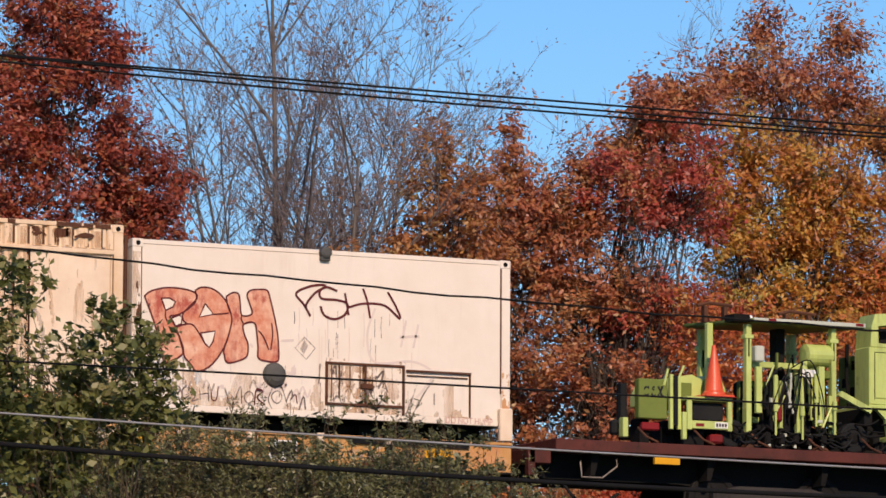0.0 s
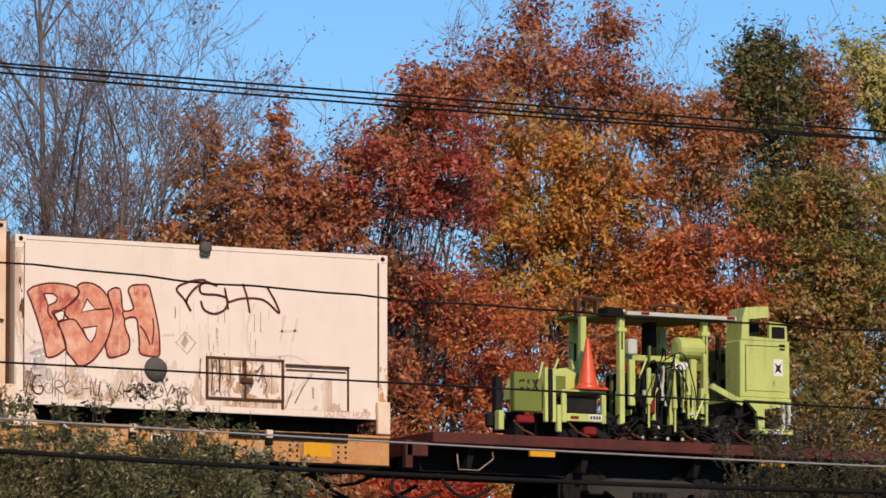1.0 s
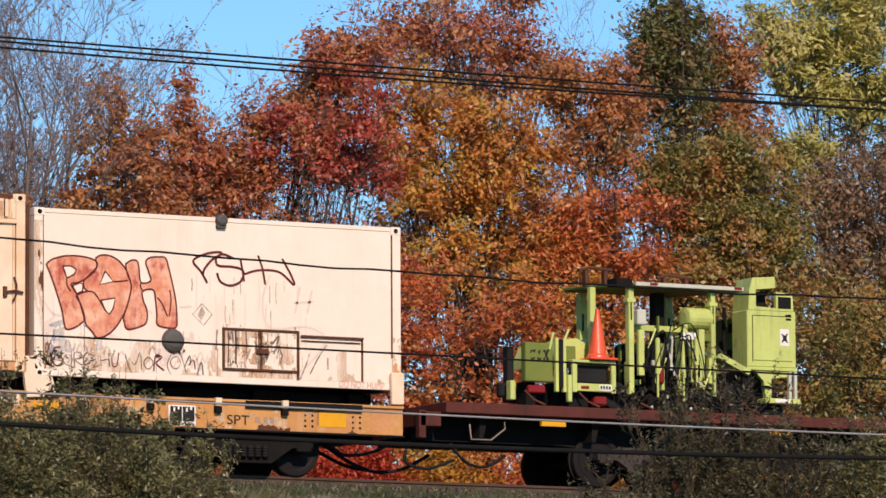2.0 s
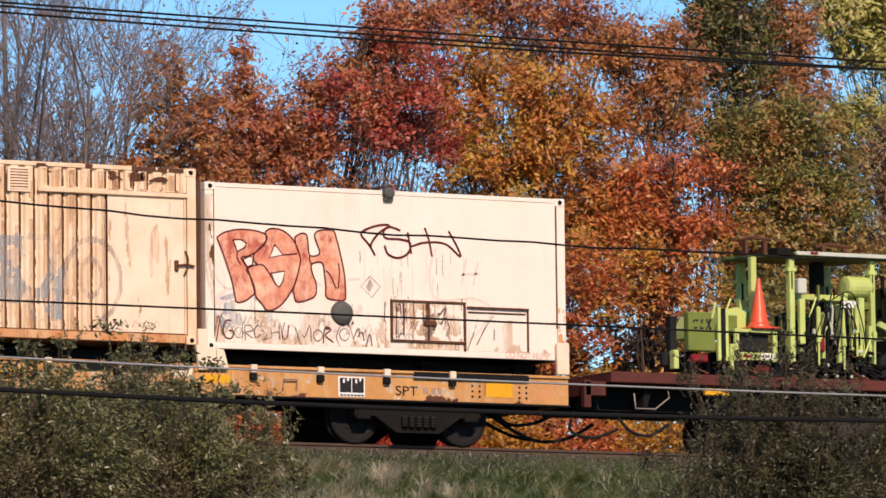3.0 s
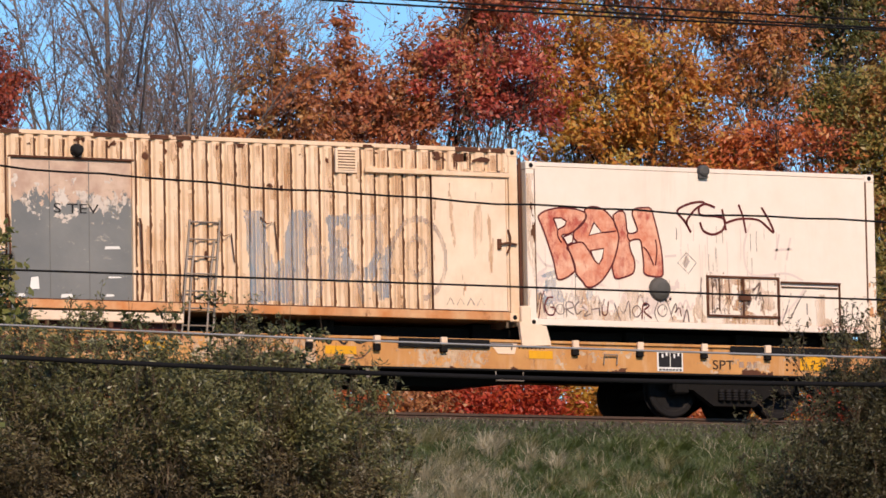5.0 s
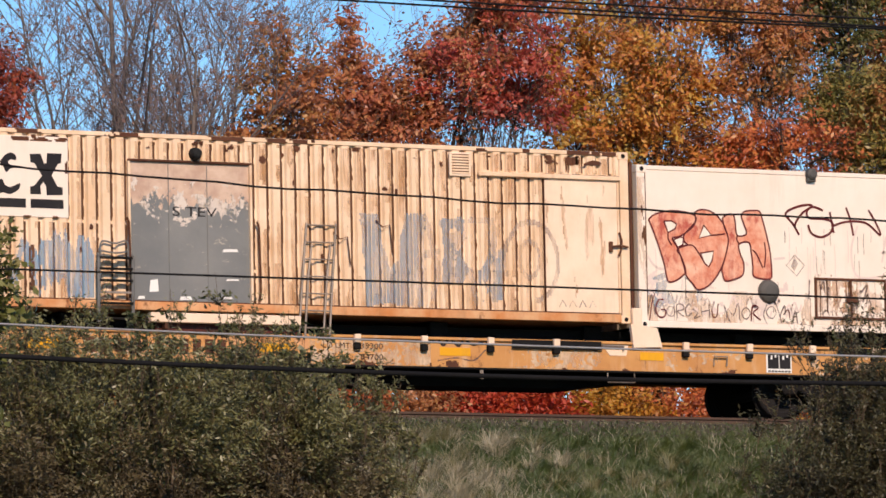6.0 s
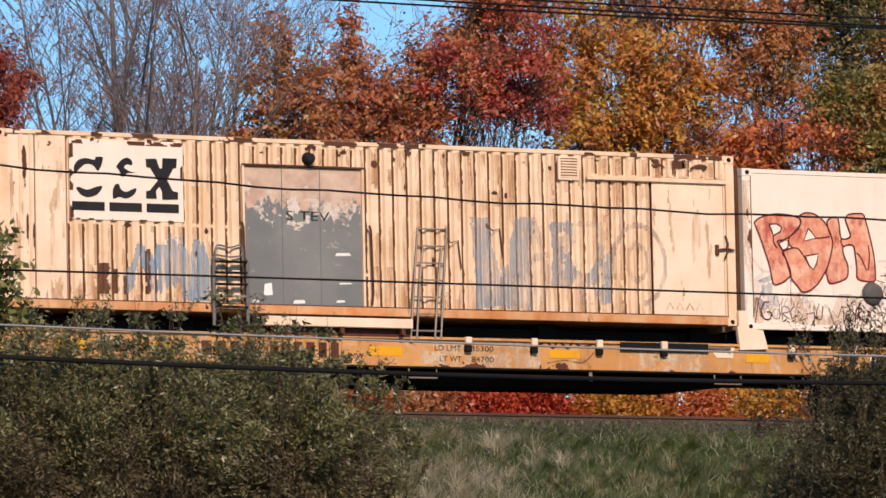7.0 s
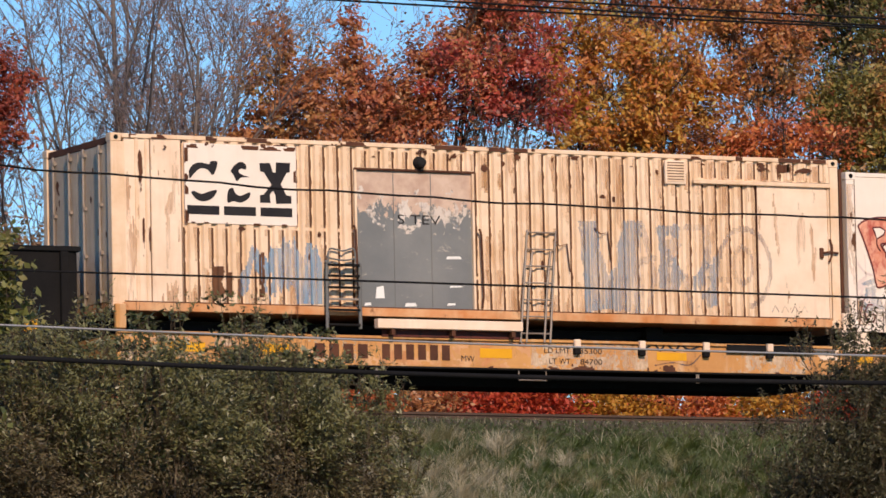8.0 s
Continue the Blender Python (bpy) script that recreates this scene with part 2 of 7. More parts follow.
M["grasslush"] = leaf("lush_grass_blade", [(0.036, 0.056, 0.013), (0.064, 0.096, 0.022), (0.115, 0.138, 0.034)], 0.3)
M["straw"] = leaf("dry_grass_blade", [(0.26, 0.23, 0.14), (0.38, 0.34, 0.23), (0.46, 0.42, 0.31)], 0.3)


def soil():
    m, nt, p = nodes_of("grassy_soil")
    a = ramp(nt, noise_node(nt, 0.35, 6, 0.65), [(0.35, (0.05, 0.06, 0.022)), (0.6, (0.09, 0.085, 0.04)), (0.75, (0.12, 0.10, 0.06))])
    col = mix(nt, ramp(nt, noise_node(nt, 14, 5), [(0.4, (0, 0, 0)), (0.65, (1, 1, 1))]), a, (0.05, 0.045, 0.025))
    nt.links.new(col, p.inputs["Base Color"])
    p.inputs["Roughness"].default_value = 0.95
    bump(nt, p, noise_node(nt, 6, 8), 0.6, 0.08)
    return m


M["soil"] = soil()

# ---------------------------------------------------------------- mesh helpers


def box(bm, x0, x1, y0, y1, z0, z1, bev=0.0):
    r = bmesh.ops.create_cube(bm, size=1.0)
    vs = r["verts"]
    for v in vs:
        v.co = Vector(((x0 + x1) / 2 + v.co.x * (x1 - x0), (y0 + y1) / 2 + v.co.y * (y1 - y0), (z0 + z1) / 2 + v.co.z * (z1 - z0)))
    if bev:
        es = list({e for v in vs for e in v.link_edges})
        bmesh.ops.bevel(bm, geom=es, offset=bev, segments=1, affect="EDGES")
    return bm


def prism(bm, pts, y0, y1):
    """A polygon in x and z, drawn out from y0 to y1."""
    a = [bm.verts.new((x, y0, z)) for x, z in pts]
    b = [bm.verts.new((x, y1, z)) for x, z in pts]
    n = len(pts)
    fs = [bm.faces.new(a), bm.faces.new(b[::-1])]
    for k in range(n):
        fs.append(bm.faces.new((a[k], b[k], b[(k + 1) % n], a[(k + 1) % n])))
    bmesh.ops.recalc_face_normals(bm, faces=fs)
    return bm


def turned(bm, profile, centre, axis="Y", segs=20):
    """A solid of revolution: profile of (distance along the axis, radius)."""
    rings = []
    for d, r in profile:
        ring = []
        for k in range(segs):
            a = 2 * math.pi * k / segs
            c, s = math.cos(a) * r, math.sin(a) * r
            p = {"Y": (c, d, s), "X": (d, c, s), "Z": (c, s, d)}[axis]
            ring.append(bm.verts.new(Vector(centre) + Vector(p)))
        rings.append(ring)
    fs = [bm.faces.new(rings[0]), bm.faces.new(rings[-1][::-1])]
    for a, b in zip(rings, rings[1:]):
        for k in range(segs):
            fs.append(bm.faces.new((a[k], b[k], b[(k + 1) % segs], a[(k + 1) % segs])))
    bmesh.ops.recalc_face_normals(bm, faces=fs)
    return bm


def tube(bm, path, r, sides=6, r_end=None):
    """A round bar or hose along a path."""
    path = [Vector(p) for p in path]
    rings = []
    n = len(path)
    for k, p in enumerate(path):
        d = (path[min(k + 1, n - 1)] - path[max(k - 1, 0)]).normalized()
        up = Vector((0, 0, 1)) if abs(d.z) < 0.9 else Vector((1, 0, 0))
        a = d.cross(up).normalized()
        b = d.cross(a)
        rr = r if r_end is None else r + (r_end - r) * k / (n - 1)
        rings.append([bm.verts.new(p + a * math.cos(2 * math.pi * q / sides) * rr + b * math.sin(2 * math.pi * q / sides) * rr) for q in range(sides)])
    fs = [bm.faces.new(rings[0]), bm.faces.new(rings[-1][::-1])]
    for a, b in zip(rings, rings[1:]):
        for q in range(sides):
            fs.append(bm.faces.new((a[q], b[q], b[(q + 1) % sides], a[(q + 1) % sides])))
    bmesh.ops.recalc_face_normals(bm, faces=fs)
    return bm


def stroke(bm, pts, w, y, thick=0.003):
    """A flat painted line of width w on the plane y, laid a few millimetres proud."""
    pts = [Vector((x, z)) for x, z in pts]
    n = len(pts)
    left, right = [], []
    for k, p in enumerate(pts):
        d = (pts[min(k + 1, n - 1)] - pts[max(k - 1, 0)])
        d = d.normalized() if d.length else Vector((1, 0))
        q = Vector((-d.y, d.x)) * w / 2
        left.append(bm.verts.new((p.x + q.x, y, p.y + q.y)))
        right.append(bm.verts.new((p.x - q.x, y, p.y - q.y)))
    for k in range(n - 1):
        f = bm.faces.new((left[k], left[k + 1], right[k + 1], right[k]))
        f.normal_update()
        if f.normal.y > 0:
            f.normal_flip()
    return bm


def smooth_line(pts, per=6):
    """Catmull-Rom through the points."""
    out = []
    n = len(pts)
    for k in range(n - 1):
        p0, p1, p2, p3 = pts[max(k - 1, 0)], pts[k], pts[k + 1], pts[min(k + 2, n - 1)]
        for q in range(per):
            t = q / per
            out.append(tuple(0.5 * (2 * b + (c - a) * t + (2 * a - 5 * b + 4 * c - d) * t * t + (3 * b - a - 3 * c + d) * t ** 3) for a, b, c, d in zip(p0, p1, p2, p3)))
    out.append(tuple(pts[-1]))
    return out


def flat(bm, pts, y):
    """A flat patch of paint on the plane y."""
    f = bm.faces.new([bm.verts.new((x, y, z)) for x, z in pts])
    f.normal_update()
    if f.normal.y > 0:
        f.normal_flip()
    return bm


def bm_new():
    return bmesh.new()


def thing(name, base, label, category, group="", kind=""):
    ob = new(name)
    ob.empty_display_size = 0.3
    ob.location = base
    ob["base"] = base
    return tagged(ob, label, category, group, kind)


def root_base(parent):
    while parent.parent:
        parent = parent.parent
    return Vector(parent.get("base", (0, 0, 0)))


def part(name, bm, material, parent, label=""):
    """One mesh object under a thing; bm is in the coordinates in which the thing's base is given."""
    me = bpy.data.meshes.new(name)
    bmesh.ops.translate(bm, verts=bm.verts, vec=-root_base(parent))
    bm.to_mesh(me)
    bm.free()
    me.materials.append(material)
    ob = new(name, me)
    ob.parent = parent
    return tagged(ob, label)


def lettering(name, text, size, x, z, y, material, parent, width=None):
    """Painted words on a plane that faces the camera, as a mesh."""
    cu = bpy.data.curves.new(name, "FONT")
    cu.body, cu.size = text, size
    tmp = bpy.data.objects.new(name, cu)
    me = bpy.data.meshes.new_from_object(tmp)
    bpy.data.objects.remove(tmp)
    xs = [v.co.x for v in me.vertices]
    k = width / (max(xs) - min(xs)) if width else 1.0
    base = root_base(parent)
    for v in me.vertices:
        v.co = Vector((x + (v.co.x - min(xs)) * k, y, z + v.co.y)) - base
    me.materials.append(material)
    ob = new(name, me)
    ob.parent = parent
    return ob

# ---------------------------------------------------------------- ground and track
PROFILE = [(-3000, -9.05), (-400, -9.05), (-92, -9.05), (-60, -8.7), (-34, -6.6), (-20, -5.9), (-12, -4.7), (-8, -3.5), (-5, -2.15), (-3.2, -1.3),
           (-2.0, -0.80), (-1.0, -0.52), (3.4, -0.52), (5, -0.62), (12, -0.6), (30, -0.5), (120, -0.5), (600, -0.5), (3000, -0.5)]


def ground_z(y):
    for (a, za), (b, zb) in zip(PROFILE, PROFILE[1:]):
        if a <= y <= b:
            return za + (zb - za) * (y - a) / (b - a)
    return PROFILE[-1][1]


def build_ground():
    bm = bm_new()
    ys = [-3000, -400, -92, -60, -34, -20, -12, -8, -5, -3.2, -2.6, -2.0, -1.5, -1.0, 3.4, 5, 8, 12, 30, 120, 600, 3000]
    xs = [-3000, -300, 0, 20] + [20 + 0.8 * k for k in range(1, 60)] + [90, 300, 3000]
    grid = []
    for y in ys:
        row = []
        for x in xs:
            amp = 0.10 if -20 < y < -1.2 else (0.05 if 5 < y < 40 else 0.0)
            row.append(bm.verts.new((x, y, ground_z(y) + amp * noise.noise((x * 0.6, y * 0.7, 1)))))
        grid.append(row)
    for a, b in zip(grid, grid[1:]):
        for k in range(len(xs) - 1):
            bm.faces.new((a[k], a[k + 1], b[k + 1], b[k]))
    me = bpy.data.meshes.new("ground")
    bm.to_mesh(me)
    bm.free()
    for p in me.polygons:
        p.use_smooth = True
    me.materials.append(M["soil"])
    tagged(new("ground", me), "grassy railway bank rising from low ground", "ground", kind="structure")


def raw_mesh(name, verts, quads, material):
    """A mesh from arrays: verts (n, 3) and quads (m, 4)."""
    me = bpy.data.meshes.new(name)
    verts, quads = np.asarray(verts, dtype=np.float32), np.asarray(quads, dtype=np.int32)
    me.vertices.add(len(verts))
    me.vertices.foreach_set("co", verts.ravel())
    me.loops.add(quads.size)
    me.loops.foreach_set("vertex_index", quads.ravel())
    me.polygons.add(len(quads))
    me.polygons.foreach_set("loop_start", np.arange(0, quads.size, 4, dtype=np.int32))
    me.update(calc_edges=True)
    me.validate()
    me.materials.append(material)
    return me


def build_track():
    bm = bm_new()
    sec = [(-0.95, -0.54), (-0.35, -0.20), (2.8, -0.20), (3.4, -0.54)]
    ends = []
    for x in (-60.0, 140.0):
        ends.append([bm.verts.new((x, y, z)) for y, z in sec])
    for k in range(3):
        bm.faces.new((ends[0][k], ends[1][k], ends[1][k + 1], ends[0][k + 1]))
    me = bpy.data.meshes.new("ballast")
    bm.to_mesh(me)
    bm.free()
    me.materials.append(M["stone"])
    tagged(new("track_bed", me), "grey crushed stone bed under the rails", "track bed", kind="structure")
    rng = np.random.default_rng(5)
    n = 5000
    cx, cy = rng.uniform(30, 66, n), rng.uniform(-0.98, 0.35, n)
    cz = np.where(cy < -0.35, -0.54 + (cy + 0.95) / 0.6 * 0.34, -0.20)
    vs, qs = [], []
    s = rng.uniform(0.02, 0.045, n)
    corner = np.array([(-1, -1, -1), (1, -1, -1), (1, 1, -1), (-1, 1, -1), (-1, -1, 1), (1, -1, 1), (1, 1, 1), (-1, 1, 1)], float)
    face = np.array([(0, 1, 5, 4), (1, 2, 6, 5), (2, 3, 7, 6), (3, 0, 4, 7), (4, 5, 6, 7)])
    vs = (np.stack([cx, cy, cz + 0.012], 1)[:, None, :] + corner[None] * s[:, None, None] * rng.uniform(0.6, 1.1, (n, 8, 3))).reshape(-1, 3)
    qs = (np.arange(n)[:, None, None] * 8 + face[None]).reshape(-1, 4)
    tagged(new("ballast_stones", raw_mesh("ballast_stones", vs, qs, M["stone"])), "loose grey ballast stones along the track", "ballast", kind="stuff")
    track = thing("railway_track", (40, 1.22, -0.18), "rusty steel rails on dark wooden ties", "railway track", kind="structure")
    prof = [(-0.07, -0.17), (0.07, -0.17), (0.07, -0.15), (0.012, -0.13), (0.012, -0.045), (0.036, -0.035), (0.036, 0.0), (-0.036, 0.0), (-0.036, -0.035),
            (-0.012, -0.045), (-0.012, -0.13), (-0.07, -0.15)]
    for yc in (0.465, 1.975):
        bm = bm_new()
        a = [bm.verts.new((-60, yc + y, z)) for y, z in prof]
        b = [bm.verts.new((140, yc + y, z)) for y, z in prof]
        fs = [bm.faces.new((a[k], b[k], b[(k + 1) % 12], a[(k + 1) % 12])) for k in range(12)]
        bmesh.ops.recalc_face_normals(bm, faces=fs)
        part("rail", bm, M["rail"], track)
    first = None
    for k in range(70):
        x = 28 + 0.55 * k
        if first is None:
            first = part("tie", box(bm_new(), 28, 28.22, -0.05, 2.5, -0.34, -0.172, 0.01), M["tie"], track)
        else:
            o = first.copy()
            scene.collection.objects.link(o)
            o.location = (x - 28, 0, 0)


# ---------------------------------------------------------------- plants


def leaf_cloud(name, centres, size, rng, material, long=1.5, flatness=0.5, droop=0.0, out=None, flow=None):
    """Many leaves: each a folded diamond of its own tilt."""
    c = np.asarray(centres, float)
    n = len(c)
    nrm = rng.normal(size=(n, 3))
    nrm[:, 2] = np.abs(nrm[:, 2]) * (1 + flatness)
    nrm += np.array(SUN) * 0.40
    if out is not None:
        nrm = nrm * 0.9 + out * 0.7
    nrm /= np.linalg.norm(nrm, axis=1, keepdims=True)
    a = rng.normal(size=(n, 3))
    a[:, 2] -= droop
    if flow is not None:
        a = a * 0.75 + flow
    a -= nrm * (a * nrm).sum(1, keepdims=True)
    a /= np.linalg.norm(a, axis=1, keepdims=True)
    b = np.cross(nrm, a)
    s = size * rng.uniform(0.6, 1.35, (n, 1))
    v = np.empty((n, 4, 3))
    v[:, 0] = c - a * s * 0.5
    v[:, 1] = c + b * s * 0.5 / long - nrm * s * 0.12 + a * s * 0.05
    v[:, 2] = c + a * s * 0.55
    v[:, 3] = c - b * s * 0.5 / long - nrm * s * 0.12 + a * s * 0.05
    return raw_mesh(name, v.reshape(-1, 3), np.arange(4 * n).reshape(-1, 4), material)


def poly_tubes(lines, sides=4):
    """Tapered limbs along polylines: arrays of verts and quads."""
    vs, qs, off = [], [], 0
    ang = np.arange(sides) * 2 * math.pi / sides
    for pts, rad in lines:
        pts = np.asarray(pts, float)
        k = len(pts)
        d = np.gradient(pts, axis=0)
        d /= np.linalg.norm(d, axis=1, keepdims=True) + 1e-9
        ref = np.where(np.abs(d[:, 2:3]) < 0.9, np.array([[0, 0, 1.0]]), np.array([[1.0, 0, 0]]))
        u = np.cross(d, ref)
        u /= np.linalg.norm(u, axis=1, keepdims=True) + 1e-9
        w = np.cross(d, u)
        r = np.asarray(rad, float)[:, None, None]
        vs.append((pts[:, None] + r * (u[:, None] * np.cos(ang)[None, :, None] + w[:, None] * np.sin(ang)[None, :, None])).reshape(-1, 3))
        q = []
        for i in range(k - 1):
            for j in range(sides):
                q.append((off + i * sides + j, off + i * sides + (j + 1) % sides, off + (i + 1) * sides + (j + 1) % sides, off + (i + 1) * sides + j))
        qs += q
        off += k * sides
    return np.concatenate(vs), np.array(qs)


def grow(rng, p, d, length, r, level, out, up=0.25, kids=(5, 5, 4, 3), wob=0.16, wide=(0.28, 0.72), short=(0.36, 0.60)):
    """A limb and, on it, smaller limbs: polylines with radii, level by level."""
    steps = 5 if level < 2 else 4
    pts, rad = [np.array(p)], [r]
    d = np.array(d, float)
    for k in range(steps):
        d = d + rng.normal(size=3) * wob + np.array([0, 0, up * 0.25])
        d /= np.linalg.norm(d)
        pts.append(pts[-1] + d * length / steps)
        rad.append(r * (1 - 0.75 * (k + 1) / steps))
    out.append((level, pts, rad))
    if level >= len(kids):
        return
    for k in range(kids[level]):
        f = rng.uniform(0.3, 1.0) * steps
        i = min(int(f), steps - 1)
        q = pts[i] + (pts[i + 1] - pts[i]) * (f - i)
        side = rng.normal(size=3)
        side -= d * side.dot(d)
        side /= np.linalg.norm(side)
        nd = d * rng.uniform(0.75, 1.0) + side * np.array([1.0, 0.6, 0.5]) * rng.uniform(*wide) + np.array([0, 0, up])
        nd /= np.linalg.norm(nd)
        grow(rng, q, nd, length * rng.uniform(*short), max(rad[i] * 0.6, 0.0058), level + 1, out, up, kids, wob, wide, short)


def onto(y, x, z):
    """The place at depth y on the line of sight through (x, 12, z)."""
    k = (y - EYE[1]) / (12 - EYE[1])
    return x * k, EYE[2] + (z - EYE[2]) * k


def add_part(name, me, parent, base, label=""):
    me.transform(Matrix.Translation(-Vector(base)))
    ob = new(name, me)
    ob.parent = parent
    return tagged(ob, label)


def leafy(name, label, y, foot, lobes, count, mat, size=0.098, seed=1, bark="wood", category="tree", spread=0.215, limbs=18, foot_z=None, droop=0.0,
          shell=0.55, group="trees behind the track", top_thin=0.0, trunk_r=0.11, long=2.1, low=None):
    """A tree or shrub: trunk, limbs into every lobe of the crown, and clumps of leaves with gaps between."""
    rng = np.random.default_rng(seed)
    z0 = ground_z(y) if foot_z is None else foot_z
    base = (foot, y, z0 - 0.05)
    ob = thing(name, base, label, category, group)
    vol = np.array([rx * rz for _, _, rx, rz in lobes])
    pick = rng.choice(len(lobes), size=max(count // 34, 8), p=vol ** 0.72 / (vol ** 0.72).sum())
    L = np.array(lobes)[pick]
    d = rng.normal(size=(len(pick), 3))
    d /= np.linalg.norm(d, axis=1, keepdims=True)
    rad = rng.uniform(shell ** 3, 1.12, len(pick)) ** (1 / 3)
    ctr = np.stack([L[:, 0] + d[:, 0] * L[:, 2] * rad, y + d[:, 1] * np.minimum(L[:, 2], 1.6) * rad, L[:, 1] + d[:, 2] * L[:, 3] * rad], 1)
    ctr[:, 2] = np.maximum(ctr[:, 2], z0 + 0.15)
    lines, top = [], max(z + rz for _, z, _, rz in lobes)
    thin = []
    for (x, z, rx, rz) in lobes:
        a, b = np.array([foot + rng.normal() * 0.08, y, z0 - 0.1]), np.array([x, y + rng.normal() * 0.3, z + rz * 0.5])
        ts = np.linspace(0, 1, 7)
        w = rng.normal(size=3) * 0.22
        fork = np.array([foot, y, z0 + (min(q - 0.3 * e for _, q, _, e in lobes) - z0) * rng.uniform(0.45, 0.8)])
        f = (fork[2] - a[2]) / max(b[2] - a[2], 0.1)
        pts = [a + (fork - a) * min(t / f, 1.0) + (b - fork) * max(t - f, 0.0) / max(1 - f, 0.05) + w * math.sin(math.pi * t) for t in ts]
        lines.append((pts, [trunk_r * (1 - 0.86 * t) * (0.42 + 0.58 * (len(lobes) < 3)) for t in ts]))
    for k in range(min(limbs * len(lobes), len(ctr))):
        j = pick[k]
        pts = lines[j][0]
        i = int(rng.integers(2, 6))
        a, b = pts[i], ctr[k]
        mid = (a + b) / 2 + rng.normal(size=3) * 0.12 + np.array([0, 0, -0.1])
        r = max(trunk_r * 0.11, 0.006)
        thin.append(([a, (a + mid) / 2 + rng.normal(size=3) * 0.03, mid, (mid + b) / 2 + rng.normal(size=3) * 0.05, b], [r, r * 0.8, r * 0.6, r * 0.45, r * 0.3]))
    if bark == "stem":
        net = []
        for k in range((7 if category == "sapling" else 26) * len(lobes)):
            x, z, rx, rz = lobes[k % len(lobes)]
            p = np.array([x + rng.uniform(-0.9, 0.9) * rx, y + rng.uniform(-0.6, 0.4) * min(rx, 0.8), z + rng.uniform(-0.1, 0.75) * rz])
            grow(rng, p, (rng.normal() * 0.35, -0.15, 1.0), rng.uniform(0.3, 0.6) * max(rz, 0.5), 0.009, 0, net, 0.3, (4, 2), 0.12)
        thin += [(p, q) for _, p, q in net]
        tips = np.array([q for _, p, _ in net for q in (p[-1], p[-2])])
    if category == "tree":
        net = []
        for (pts, _), (x, z, rx, rz) in zip(lines, lobes):
            for k in range(int(5 + 4 * rx * rz)):
                i = int(rng.integers(2, 6))
                f = rng.uniform()
                way = np.array([rng.normal() * 0.8, rng.normal() * 0.6 - 0.25, rng.uniform(0.1, 1.0)])
                grow(rng, pts[i] * (1 - f) + pts[i + 1] * f, way / np.linalg.norm(way), rng.uniform(0.7, 1.3) * min(max(rx, rz), 1.6), 0.024, 0, net, 0.12, (4, 3), 0.16)
        thin += [(p, q) for _, p, q in net]
    add_part("trunk", raw_mesh("trunk", *poly_tubes(lines, 6), M[bark]), ob, base)
    tagged(add_part("branchwork", raw_mesh("branchwork", *poly_tubes(thin, 3), M[bark]), ob, base), kind="stuff")
    per = (26 + 130 * rng.uniform(size=len(ctr)) ** 1.6).astype(int) if spread > 0.2 else rng.integers(20, 90, len(ctr))
    pos = np.repeat(ctr, per, axis=0)
    way = d + rng.normal(size=d.shape) * 0.5 + np.array([0, 0, 0.25])
    way /= np.linalg.norm(way, axis=1, keepdims=True)
    fat = np.repeat(rng.uniform(0.5, 1.25, len(ctr)), per)[:, None]
    pos = pos + np.repeat(way, per, axis=0) * np.clip(rng.normal(size=(len(pos), 1)), -1.6, 1.6) * spread * 1.25 * fat + np.clip(rng.normal(size=pos.shape), -1.7, 1.7) * np.array([spread, spread, spread * 0.75]) * 0.62 * fat
    out = pos - np.repeat(ctr, per, axis=0)
    out /= np.linalg.norm(out, axis=1, keepdims=True) + 1e-6
    if top_thin:
        keep = rng.uniform(size=len(pos)) > top_thin * np.clip((pos[:, 2] - (top - 2.2)) / 2.2, 0, 1)
        pos, out = pos[keep], out[keep]
    pos, out = pos[pos[:, 2] > z0 + 0.02], out[pos[:, 2] > z0 + 0.02]
    if bark == "stem":
        pos = np.concatenate([pos] + [tips + rng.normal(size=tips.shape) * 0.03 for _ in range(1 if category == "sapling" else 3)])
    flow = np.stack([np.sin(pos[:, 0] * 2.3 + pos[:, 2] * 1.9 + seed), np.cos(pos[:, 2] * 2.7 + seed), np.sin(pos[:, 0] * 3.1 - pos[:, 2] * 2.2) - 0.4], 1)
    if low:
        mark = pos[:, 2] + 0.5 * np.sin(pos[:, 0] * 2.9 + seed) + rng.normal(size=len(pos)) * 0.35 < low[0]
        under = mark & (rng.uniform(size=len(pos)) < 0.6)
        add_part("lower_foliage", leaf_cloud("lower_foliage", pos[under], size, rng, M[low[1]], long, 0.5, droop, None, flow[under]), ob, base, "brownish lower leaves")
        pos, flow = pos[~mark], flow[~mark]
    add_part("crown", leaf_cloud("crown", pos, size, rng, M[mat], long, 0.5, droop, out if category == "tree" else None, flow), ob, base)
    return ob


